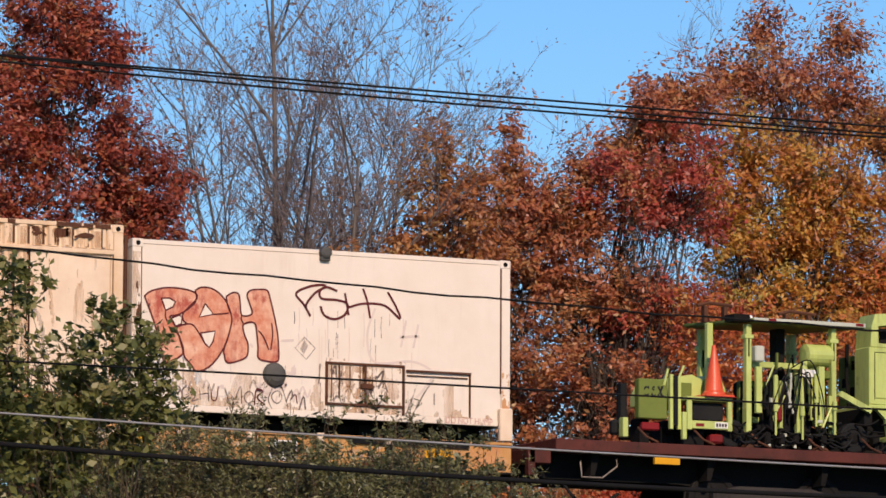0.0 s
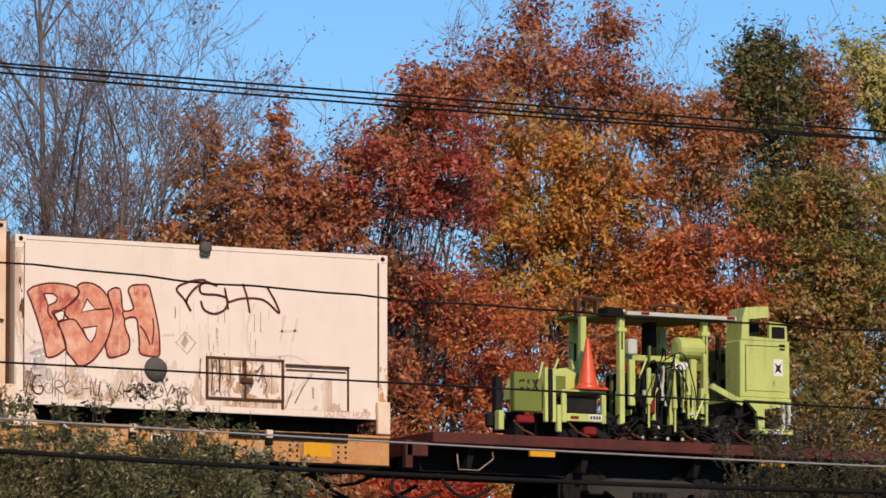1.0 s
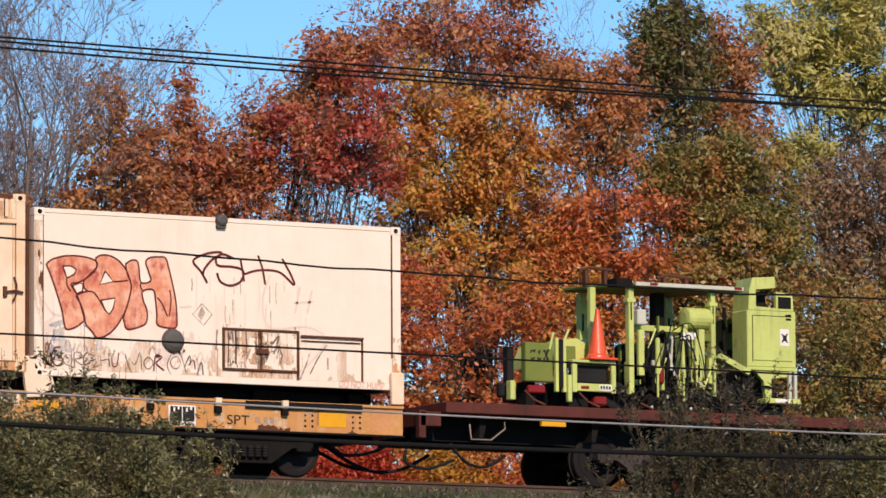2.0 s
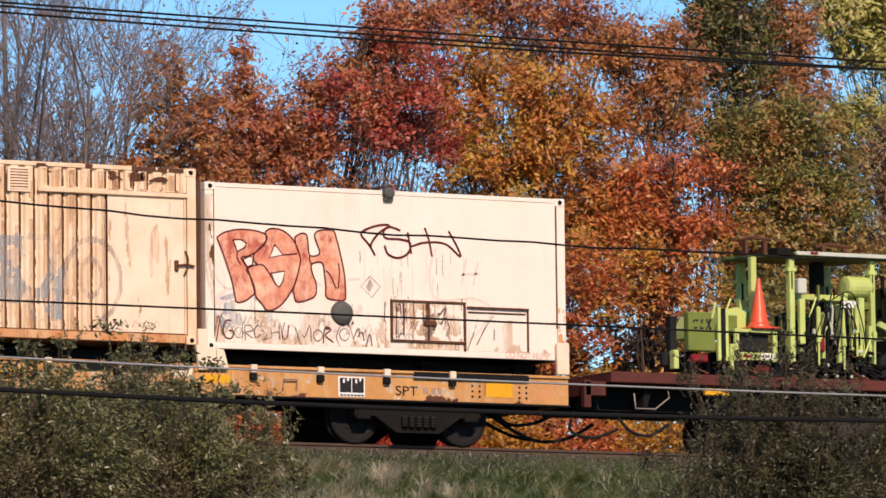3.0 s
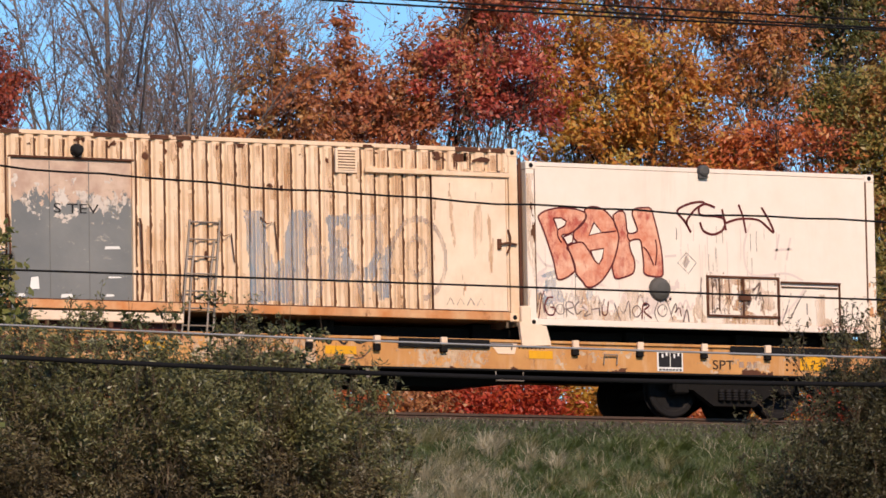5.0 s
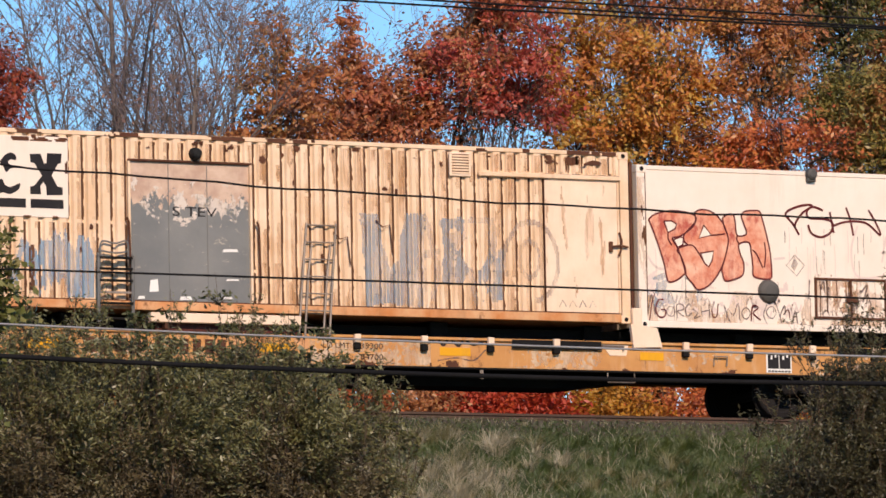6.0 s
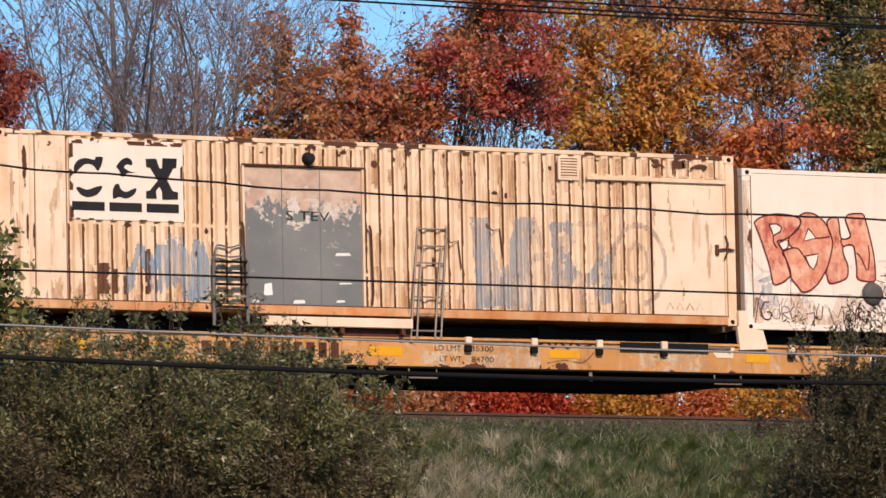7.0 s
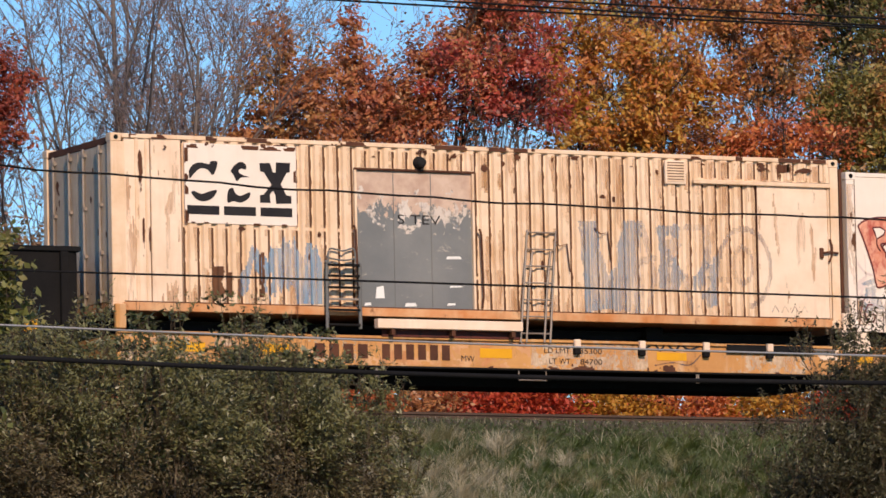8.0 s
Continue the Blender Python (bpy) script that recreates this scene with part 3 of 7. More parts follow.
def bare(name, label, y, foot, height, seed, leaves=0, mat="l_dead", stems=3, wide=0.28, r=0.07, kids=(10, 7, 5, 2), drift=0.0):
    """A tree that has shed most of its leaves: stems fan out into fine twigs."""
    rng = np.random.default_rng(seed)
    z0 = ground_z(y)
    base = (foot, y, z0 - 0.05)
    ob = thing(name, base, label, "tree", "trees behind the track")
    out = []
    for k in range(stems):
        lean = (k - (stems - 1) / 2) * wide + rng.normal() * 0.03 + drift
        grow(rng, (foot + lean * 0.3, y + rng.normal() * 0.1, z0 - 0.1), (lean, rng.normal() * 0.12, 1.0), height * rng.uniform(0.8, 1.0), r * rng.uniform(0.7, 1.1), 0, out,
             0.12, kids, 0.07, (0.4, 1.05), (0.26, 0.48))
    thick = [(p, q) for lv, p, q in out if lv == 0]
    mid = [(p, q) for lv, p, q in out if lv in (1, 2)]
    fine = [(p, q) for lv, p, q in out if lv > 2]
    add_part("trunk", raw_mesh("trunk", *poly_tubes(thick, 7), M["greywood"]), ob, base)
    tagged(add_part("branchwork", raw_mesh("branchwork", *poly_tubes(mid, 4), M["greywood"]), ob, base), kind="stuff")
    tagged(add_part("twig_tangle", raw_mesh("twig_tangle", *poly_tubes(fine, 3), M["twigwood"]), ob, base), kind="stuff")
    if leaves:
        ends = np.array([p[-1] for lv, p, q in out if lv >= 2])
        seats = ends[rng.integers(0, len(ends), leaves // 9)]
        c = np.concatenate([seats[rng.integers(0, len(seats), leaves * 2 // 3)], ends[rng.integers(0, len(ends), leaves - leaves * 2 // 3)]]) + rng.normal(size=(leaves, 3)) * 0.11
        add_part("foliage", leaf_cloud("foliage", c, 0.066, rng, M[mat], 1.5, 0.3, 0.5), ob, base, "last withered leaves")
    return ob


def lobes_at(y, rows):
    out = []
    for x, z, rx, rz in rows:
        X, Z = onto(y, x, z)
        k = (y - EYE[1]) / (12 - EYE[1])
        out.append((X, Z, rx * k, rz * k))
    return out


def build_trees():
    def t(name, label, y, foot, rows, count, mat, **kw):
        leafy(name, label, y, onto(y, foot, 0)[0], lobes_at(y, rows), count, mat, **kw)

    t("maple_tree", "deep red maple with dense autumn leaves", 13, 40.4,
      [(40.6, 7.4, 1.25, 1.2), (41.8, 6.3, 0.85, 0.8), (40.3, 9.2, 0.75, 0.9), (40.9, 8.3, 0.8, 0.7), (39.2, 6.6, 1.2, 1.5), (42.0, 5.5, 0.6, 0.5), (40.6, 5.3, 1.6, 0.9)], 23500, "l_red", seed=3, limbs=8)
    t("deciduous_tree", "dull green and brown tree behind the red maple", 18, 38.4, [(38.9, 7.6, 1.3, 1.6), (38.2, 9.5, 1.2, 1.6)], 4500, "l_olive", seed=4)
    bare("bare_tree", "tall grey tree, nearly bare of leaves", 14, onto(14, 44.25, 0)[0], 10.8, 11, 1700, stems=3, wide=0.13, r=0.085)
    bare("bare_tree", "dark bare tree leaning a little, with a few withered leaves", 13, onto(13, 45.2, 0)[0], 9.4, 12, 2600, stems=4, wide=0.13, r=0.08, drift=0.03, kids=(11, 8, 5, 2))
    bare("bare_tree", "thin bare tree with fine upright twigs", 17, onto(17, 42.7, 0)[0], 8.4, 13, 900, stems=3, wide=0.16, r=0.05)
    bare("bare_tree", "thin bare tree with a few brown leaves", 15, onto(15, 46.5, 0)[0], 6.8, 14, 2200, "l_rust", stems=3, wide=0.10, r=0.045, drift=-0.05)
    bare("bare_tree", "slender bare tree at the wood's edge", 19, onto(19, 43.5, 0)[0], 8.4, 15, 900, stems=3, wide=0.18, r=0.05)
    bare("bare_tree", "slender bare tree with withered leaves", 16, onto(16, 45.9, 0)[0], 8.6, 24, 1300, stems=3, wide=0.10, r=0.05, drift=-0.06)
    for k, (x, h) in enumerate([(50.6, 7.2), (52.6, 8.4), (54.8, 9.4), (56.6, 8.8), (59.6, 8.4), (61.8, 7.6)]):
        bare("bare_tree", "grey bare tree deeper in the wood", 20 + 0.4 * (k % 3), onto(20, x, 0)[0], h, 160 + k, 700, "l_rust", stems=3, wide=0.22, r=0.06, kids=(8, 6, 4, 2))
    t("young_tree", "slim tree with brown and orange leaves", 11.5, 47.5,
      [(47.42, 7.15, 0.24, 0.6), (47.2, 6.4, 0.5, 0.6), (47.85, 6.55, 0.42, 0.6), (47.5, 5.6, 0.8, 0.7), (48.15, 5.7, 0.5, 0.7), (47.1, 5.0, 0.6, 0.7), (47.5, 3.5, 1.1, 1.2)], 7600, "l_amber", seed=6, top_thin=0.35, trunk_r=0.07)
    t("young_tree", "narrow pointed tree with rusty brown leaves", 12.5, 48.8,
      [(48.77, 7.6, 0.08, 0.3), (48.8, 7.0, 0.22, 0.4), (48.72, 6.4, 0.45, 0.5), (49.05, 6.2, 0.45, 0.6), (48.6, 5.5, 0.7, 0.7), (49.3, 5.4, 0.65, 0.7), (49.35, 6.25, 0.32, 0.45), (48.9, 3.8, 1.1, 1.3)], 10500, "l_russet", seed=7, spread=0.18, trunk_r=0.06)
    t("maple_tree", "rusty red tree rising to a ragged top", 12.6, 50.4,
      [(49.85, 6.5, 0.25, 0.4), (50.15, 7.05, 0.2, 0.3), (50.0, 6.0, 0.55, 0.5), (50.85, 7.3, 0.4, 0.45), (51.5, 8.2, 0.5, 0.55), (52.1, 8.4, 0.55, 0.45), (51.3, 7.7, 0.5, 0.5), (49.55, 6.1, 0.35, 0.4), (50.4, 4.9, 0.9, 0.5)], 9800, "l_russet", seed=28, top_thin=0.3)
    t("maple_tree", "crimson tree with open lower branches", 12, 51.4,
      [(50.9, 6.75, 0.75, 0.5), (51.7, 7.15, 0.8, 0.6), (52.2, 6.5, 0.6, 0.55), (51.4, 6.2, 0.5, 0.35), (52.3, 7.6, 0.4, 0.4), (51.4, 4.7, 1.0, 0.45), (52.6, 4.0, 0.9, 0.9)], 6600, "l_crimson", seed=8)
    t("oak_tree", "orange shrubby tree below the crimson one", 14, 50.6, [(50.2, 4.0, 1.0, 1.2), (51.0, 3.8, 1.1, 1.3), (51.8, 4.0, 1.1, 1.0), (52.5, 4.4, 0.8, 0.8)], 5000, "l_orange", seed=9)
    t("oak_tree", "large golden tree full of yellow and orange leaves", 13, 54.2,
      [(53.0, 7.6, 0.65, 0.55), (52.9, 6.6, 0.7, 0.65), (53.75, 7.0, 0.8, 0.6), (54.7, 7.3, 0.9, 0.6), (53.4, 5.7, 0.9, 0.6), (54.5, 6.1, 0.95, 0.65), (55.5, 6.7, 0.75, 0.65), (53.2, 4.7, 0.85, 0.6), (54.3, 4.8, 1.0, 0.7), (55.5, 5.4, 0.85, 0.7), (55.3, 4.2, 0.9, 0.8)],
      17500, "l_gold", seed=10, shell=0.45)
    t("oak_tree", "brown tree with thin upper twigs behind the golden one", 17, 54.4, [(52.8, 8.5, 0.6, 0.55), (53.7, 8.8, 0.75, 0.7), (54.8, 8.7, 0.75, 0.6), (55.6, 8.3, 0.65, 0.55), (53.8, 9.6, 0.3, 0.5), (55.2, 9.6, 0.35, 0.5), (54.2, 8.1, 0.8, 0.5)], 8000, "l_russet", seed=21, top_thin=0.5, spread=0.25)
    t("oak_tree", "orange-brown tree beside the golden one", 13.5, 56.7, [(56.4, 7.75, 0.7, 0.5), (57.15, 7.5, 0.6, 0.55), (56.0, 8.1, 0.5, 0.4), (56.9, 6.9, 0.7, 0.4), (57.2, 8.2, 0.3, 0.5)], 5600, "l_amber", seed=29, top_thin=0.3)
    t("maple_tree", "bright orange tree with dark open branches above", 12, 57.0,
      [(56.8, 5.75, 0.6, 0.42), (57.6, 5.95, 0.65, 0.42), (56.4, 5.1, 0.75, 0.5), (57.3, 5.0, 0.8, 0.5), (56.6, 4.2, 1.0, 0.7)], 6000, "l_orange", seed=16)
    t("deciduous_tree", "dark green tree turning brown at the tips", 15, 58.3, [(58.0, 9.2, 0.35, 0.6), (58.55, 9.3, 0.3, 0.55), (57.75, 8.5, 0.35, 0.5), (58.25, 8.5, 0.6, 0.6), (58.75, 8.4, 0.4, 0.5), (58.2, 7.8, 0.7, 0.5), (58.4, 6.4, 0.9, 0.9)], 11000, "l_green", seed=17, spread=0.19)
    t("young_tree", "dark reddish brown tree with an uneven top", 15.5, 59.4, [(59.25, 9.0, 0.3, 0.5), (59.65, 8.6, 0.35, 0.5), (59.3, 8.2, 0.6, 0.5), (59.8, 7.6, 0.5, 0.5), (59.3, 7.4, 0.7, 0.6), (59.5, 6.4, 0.8, 0.8)], 8500, "l_rust", seed=18, spread=0.19, trunk_r=0.06)
    t("oak_tree", "broad tree with green, olive and rust leaves", 12.5, 59.6,
      [(58.6, 6.6, 0.7, 0.6), (59.5, 6.9, 0.8, 0.55), (60.2, 6.3, 0.75, 0.7), (59.2, 5.7, 0.9, 0.6), (60.2, 5.1, 0.9, 0.7), (58.6, 4.8, 0.8, 0.7), (59.5, 4.2, 1.2, 0.9)], 14500, "l_olive", seed=19, shell=0.4)
    t("oak_tree", "dull brown tree, its leaves thinning", 14.5, 62.0, [(61.2, 5.6, 0.9, 1.0), (62.4, 6.3, 1.0, 1.0), (61.8, 4.4, 1.2, 1.2), (63.4, 5.4, 1.2, 1.6)], 11500, "l_umber", seed=30)
    t("willow_tree", "pale yellow-green tree with long feathery shoots", 18, 61.8,
      [(60.2, 9.3, 0.3, 0.5), (60.7, 8.7, 0.55, 0.55), (61.5, 9.3, 0.7, 0.7), (61.2, 8.2, 0.5, 0.3), (62.2, 8.6, 0.8, 0.8), (60.9, 7.0, 0.7, 0.45), (62.3, 9.8, 0.8, 0.8), (63.0, 7.6, 1.0, 1.2)], 15000, "l_lime", seed=20, droop=-0.8, long=3.2, size=0.15, spread=0.2)
    # lower growth behind the train
    for k, (x, z, rx, rz, mat, lab) in enumerate([
            (36.0, 3.2, 2.2, 2.3, "l_rust", "brown undergrowth behind the track"), (39.5, 3.0, 1.9, 2.0, "l_rust", "brown undergrowth behind the track"),
            (43.0, 2.2, 2.0, 1.7, "l_umber", "brown undergrowth behind the track"), (46.2, 3.2, 1.7, 2.2, "l_rust", "rust-brown undergrowth behind the track"),
            (50.4, 2.4, 1.3, 1.6, "l_russet", "russet shrub behind the track"), (52.4, 3.2, 1.3, 1.7, "l_orange", "orange shrub behind the track"),
            (54.4, 3.2, 1.5, 1.7, "l_orange", "bright orange shrub behind the track"), (56.6, 3.0, 1.4, 1.6, "l_gold", "golden shrub behind the track"),
            (58.8, 2.6, 1.4, 1.8, "l_olive", "olive brown shrub behind the track"), (61.4, 2.8, 1.8, 2.0, "l_olive", "olive green shrub behind the track"),
            (64.2, 3.4, 1.8, 2.6, "l_olive", "olive green shrub behind the track")]):
        t("shrub", lab, 11.0, x, [(x, z, rx, rz)], int((1050 if 49 < x < 58 else 1900) * rx * rz), mat, seed=40 + k, category="shrub", group="undergrowth behind the track", trunk_r=0.05, limbs=30)
    for k in range(11):
        x = 36.0 + k * 2.7
        t("shrub", "deep brown thicket inside the wood", 16.0, x, [(x, 1.6, 1.9, 2.0)], 5200, "l_rust" if k % 3 else "l_olive", seed=140 + k, category="shrub", group="thicket inside the wood", size=0.12, trunk_r=0.05,
          limbs=20)
    for k, (x, rx, mat, lab) in enumerate([
            (45.2, 1.6, "l_rust", "low rusty bush beside the rails"), (47.8, 1.4, "l_orange", "low orange bush beside the rails"), (49.7, 0.9, "l_rust", "low rusty bush beside the rails"),
            (51.0, 0.8, "l_scarlet", "low scarlet bush beside the rails"), (52.2, 0.8, "l_scarlet", "low scarlet bush beside the rails"), (53.6, 0.9, "l_yellow", "low yellow bush beside the rails"),
            (55.0, 0.9, "l_orange", "low orange bush beside the rails"), (56.5, 1.0, "l_yellow", "low yellow bush beside the rails"), (58.3, 1.2, "l_scarlet", "low scarlet bush beside the rails"),
            (60.5, 1.4, "l_olive", "low olive bush beside the rails")]):
        t("shrub", lab, 9.6, x, [(x, 0.5, rx, 1.1)], int(7000 * rx), mat, seed=60 + k, category="shrub", group="low bushes beside the rails", size=0.095, trunk_r=0.03, limbs=20, spread=0.2)


def build_front_plants():
    # dense dull shrubs on the bank, before the track
    rows = [(33.2, -1.3, 1.3, 2.0, -6.5, "l_shrub"), (34.9, -1.25, 1.3, 1.9, -6.2, "l_shrub"), (37.0, -1.5, 1.3, 1.75, -6.4, "l_shrub"), (38.6, -1.4, 1.15, 1.55, -6.0, "l_shrub"),
            (39.7, -1.9, 0.95, 1.6, -5.6, "l_shrub"), (46.9, -2.0, 1.0, 1.65, -6.2, "l_purple"), (47.9, -1.1, 0.9, 1.8, -6.0, "l_purple"), (49.0, -1.4, 1.1, 1.8, -6.3, "l_purple"),
            (50.6, -1.5, 1.1, 1.8, -6.2, "l_shrub"), (52.4, -1.0, 1.3, 2.2, -6.4, "l_shrub")]
    for k, (x, z, rx, rz, y, mat) in enumerate(rows):
        lab = "dense dull olive shrub on the bank" if mat == "l_shrub" else "dark purplish brown shrub on the bank"
        leafy("bank_shrub", lab, y, x, [(x, z, rx, rz), (x + 0.3, z - 0.4, rx * 0.9, rz * 0.8)], int(8200 * rx * rz), mat, size=0.074, seed=80 + k, bark="stem", category="shrub",
              group="shrubs on the bank", spread=0.15, limbs=60, trunk_r=0.035, long=2.9, shell=0.35, droop=-0.5, low=(z + 0.25 * rz, "l_heath" if mat == "l_shrub" else "l_purple"))
    # the green sapling nearer the camera
    leafy("sapling", "broad-leaved green sapling, close and leafy", -30, 23.5,
          [(23.72, -1.30, 0.45, 0.50), (22.70, -0.95, 0.28, 0.40), (23.10, -1.62, 0.55, 0.40), (24.12, -1.55, 0.18, 0.40), (22.5, -1.6, 0.4, 0.4), (23.2, -2.2, 0.62, 0.45), (23.9, -2.1, 0.24, 0.32), (22.5, -2.4, 0.6, 0.7), (23.5, -2.8, 0.5, 0.5)], 4600,
          "l_sapling", size=0.088, seed=95, bark="stem", category="sapling", group="", spread=0.15, limbs=14, trunk_r=0.03, shell=0.3, long=1.5)
    # tall weeds whose shoots stand before the cars
    rng = np.random.default_rng(33)
    tall = [(38.21, 1.44), (37.53, 1.2), (38.59, 1.0), (36.51, 1.16), (39.32, 0.95), (39.88, 0.9), (35.5, 0.82), (36.97, 1.08), (39.42, 1.01), (37.03, 1.0), (38.39, 0.92),
            (48.1, 1.0), (48.6, 0.95)]
    for k in range(100):
        x = rng.uniform(33.6, 40.3) if k < 84 else rng.uniform(47.0, 49.2)
        y = rng.uniform(-5.5, -4.2)
        top = 0.10 + 0.7 * rng.uniform(0, 1) ** 1.5 if x < 38.6 else rng.uniform(0.1, 0.6)
        if k >= 100 - len(tall):
            x, top = tall[k - 100 + len(tall)]
            y = -5.0
        z0 = ground_z(y)
        base = (x, y, z0 - 0.05)
        ob = thing("weed", base, "tall weed with small green leaves", "weed", "weeds before the train")
        n = 9
        pts = [(x + 0.08 * (math.sin(q * 0.6 + k) - math.sin((n - 1) * 0.6 + k)), y, z0 - 0.05 + (top - z0) * q / (n - 1)) for q in range(n)]
        lines = [(pts, [0.012 * (1 - 0.7 * q / (n - 1)) for q in range(n)])]
        ctr = []
        for q in range(40):
            f = rng.uniform(0.55, 1.0)
            a = np.array(pts[min(int(f * (n - 1)), n - 1)])
            b = a + rng.normal(size=3) * np.array([0.13, 0.1, 0.05]) + np.array([0, 0, 0.10])
            lines.append(([a, (a + b) / 2, b], [0.005, 0.004, 0.003]))
            ctr += [b + rng.normal(size=3) * 0.035 for _ in range(4)]
        add_part("stem", raw_mesh("stem", *poly_tubes(lines, 3), M["stem"]), ob, base)
        add_part("foliage", leaf_cloud("foliage", ctr, 0.098, rng, M["l_weed"], 2.2, 0.3), ob, base)


def blades(name, label, n, xr, yr, height, width, mat, seed, lean=0.35, patch=None):
    rng = np.random.default_rng(seed)
    x, y = rng.uniform(*xr, n), rng.uniform(*yr, n)
    if patch:
        keep = np.array([noise.noise((a * 0.9, b * 0.9, patch)) > -0.05 for a, b in zip(x, y)])
        x, y = x[keep], y[keep]
    n = len(x)
    z = np.array([max(ground_z(b), -0.54 + min((b + 0.95) / 0.6, 1.0) * 0.34 if b > -0.95 else -9) - 0.05 for b in y])
    h = height * rng.uniform(0.5, 1.3, n)
    d = rng.normal(size=(n, 2)) * lean * h[:, None]
    w = width * rng.uniform(0.6, 1.3, n)
    a = rng.uniform(-0.6, 0.6, n)
    sx, sy = np.cos(a) * w / 2, np.sin(a) * w / 2
    v = np.empty((n, 6, 3))
    for k, (f, taper) in enumerate(((0, 1), (0.55, 0.8), (1, 0.12))):
        cx, cy, cz = x + d[:, 0] * f * f, y + d[:, 1] * f * f, z + h * f * (1 - 0.15 * f)
        v[:, 2 * k] = np.stack([cx - sx * taper, cy - sy * taper, cz], 1)
        v[:, 2 * k + 1] = np.stack([cx + sx * taper, cy + sy * taper, cz], 1)
    q = np.array([(0, 1, 3, 2), (2, 3, 5, 4)])
    quads = (np.arange(n)[:, None, None] * 6 + q[None]).reshape(-1, 4)
    tagged(new(name, raw_mesh(name, v.reshape(-1, 3), quads, M[mat])), label, "grass", kind="stuff")


def tussocks(name, label, places, mat, seed, height, per, width=0.010):
    """Clumps of long blades that arch outwards from their root."""
    rng = np.random.default_rng(seed)
    verts, quads = [], []
    for x, y, k in places:
        z = ground_z(y) - 0.04
        for _ in range(int(per * k)):
            a, h = rng.uniform(0, 2 * math.pi), height * k * rng.uniform(0.55, 1.25)
            way = np.array([math.cos(a), math.sin(a) * 0.7, 0.0]) * h * rng.uniform(0.15, 0.95) + np.array([0.12 * h, 0, 0])
            root = np.array([x, y, z]) + np.array([math.cos(a), math.sin(a), 0]) * rng.uniform(0, 0.09) * k
            side = np.array([math.cos(a + 1.5), 0.3, 0.0]) * width * rng.uniform(0.6, 1.3) / 2
            n = len(verts)
            for f, taper in ((0.0, 1.0), (0.4, 0.9), (0.75, 0.6), (1.0, 0.1)):
                p = root + way * f * f + np.array([0, 0, h * (f - 0.42 * f * f)])
                verts += [p - side * taper, p + side * taper]
            quads += [(n + 2 * q, n + 2 * q + 1, n + 2 * q + 3, n + 2 * q + 2) for q in range(3)]
    tagged(new(name, raw_mesh(name, np.array(verts), quads, M[mat])), label, "grass", kind="stuff")


def build_grass():
    blades("grass", "short green grass on the bank", 60000, (38.5, 52), (-4.6, -0.55), 0.17, 0.013, "grass", 1)
    blades("grass", "grass along the edge of the ballast", 16000, (38, 56), (-1.1, -0.12), 0.13, 0.012, "grass", 8)
    blades("dry_grass", "withered grass along the ballast", 4500, (38, 56), (-1.0, -0.12), 0.13, 0.010, "straw", 9)
    blades("dry_grass", "bleached dry grass on the bank", 3600, (39.5, 43.6), (-4.4, -1.0), 0.34, 0.008, "straw", 2, 0.6, 3.0)
    blades("dry_grass", "scattered bleached grass stalks", 1300, (43.5, 50), (-4.4, -1.2), 0.32, 0.009, "straw", 3, 0.6, 7.0)
    blades("grass", "rough grass between the shrubs", 16000, (30, 39), (-4.6, -1.15), 0.3, 0.014, "grass", 4)
    rng = np.random.default_rng(77)
    pale, mixed, green = [], [], []
    for _ in range(150):
        x, y = rng.uniform(39.8, 48.5), rng.uniform(-4.3, -1.2)
        thick = noise.noise((x * 0.8, y * 0.9, 5.0)) - 0.22 * (x - 44.4)
        (pale if thick > 0.15 else mixed if thick > -0.35 else green).append((x, y, rng.uniform(0.6, 1.25)))
    for _ in range(120):
        green.append((rng.uniform(43.0, 50.0), rng.uniform(-4.4, -1.0), rng.uniform(0.5, 1.1)))
    tussocks("dry_grass", "arching tufts of bleached straw-coloured grass", pale, "straw", 78, 0.52, 85)
    tussocks("dry_grass", "tufts of half-withered grass", mixed, "strawgreen", 79, 0.46, 75)
    tussocks("grass", "tufts of lush green grass", green, "grasslush", 80, 0.36, 70, 0.013)


def build_wires():
    # overhead lines between camera and bank, along the track
    for name, label, a, b, c, r, mat in [
            ("power_line", "black overhead cable, one of three", 0.00060, -0.0330, -0.02, 0.0085, "cable"),
            ("power_line", "black overhead cable, one of three", 0.00120, -0.0655, 0.362, 0.0085, "cable"),
            ("power_line", "black overhead cable, one of three", 0.00186, -0.09164, 0.5743, 0.0085, "cable"),
            ("telephone_cable", "thin dark cable with a wavy hang", 0.00322, -0.17059, 0.1907, 0.0085, "cable"),
            ("telephone_cable", "thin dark cable", -0.00028, 0.00888, -2.7274, 0.0085, "cable"),
            ("telephone_cable", "pale bare metal cable", 0.00121, -0.06579, -2.2518, 0.009, "cablepale"),
            ("telephone_cable", "thick black cable", 0.0026, -0.1260, -1.845, 0.020, "cable")]:
        pts, rad = [], []
        for k in range(221):
            x = -5 + 0.3 * k
            u = min(max(x, 12), 34)
            z = a * u * u + b * u + c + (2 * a * u + b) * (x - u)
            if "wavy" in label:
                z += 0.012 * math.sin(x * 5.1) * math.sin(x * 1.7)
            pts.append((x, -42.0, z))
            rad.append(r)
        me = raw_mesh(name, *poly_tubes([(pts, rad)], 6), M[mat])
        tagged(new(name, me), label, "cable", "cables before the train", "structure")


build_ground()
build_track()
build_trees()
build_front_plants()
build_grass()
build_wires()

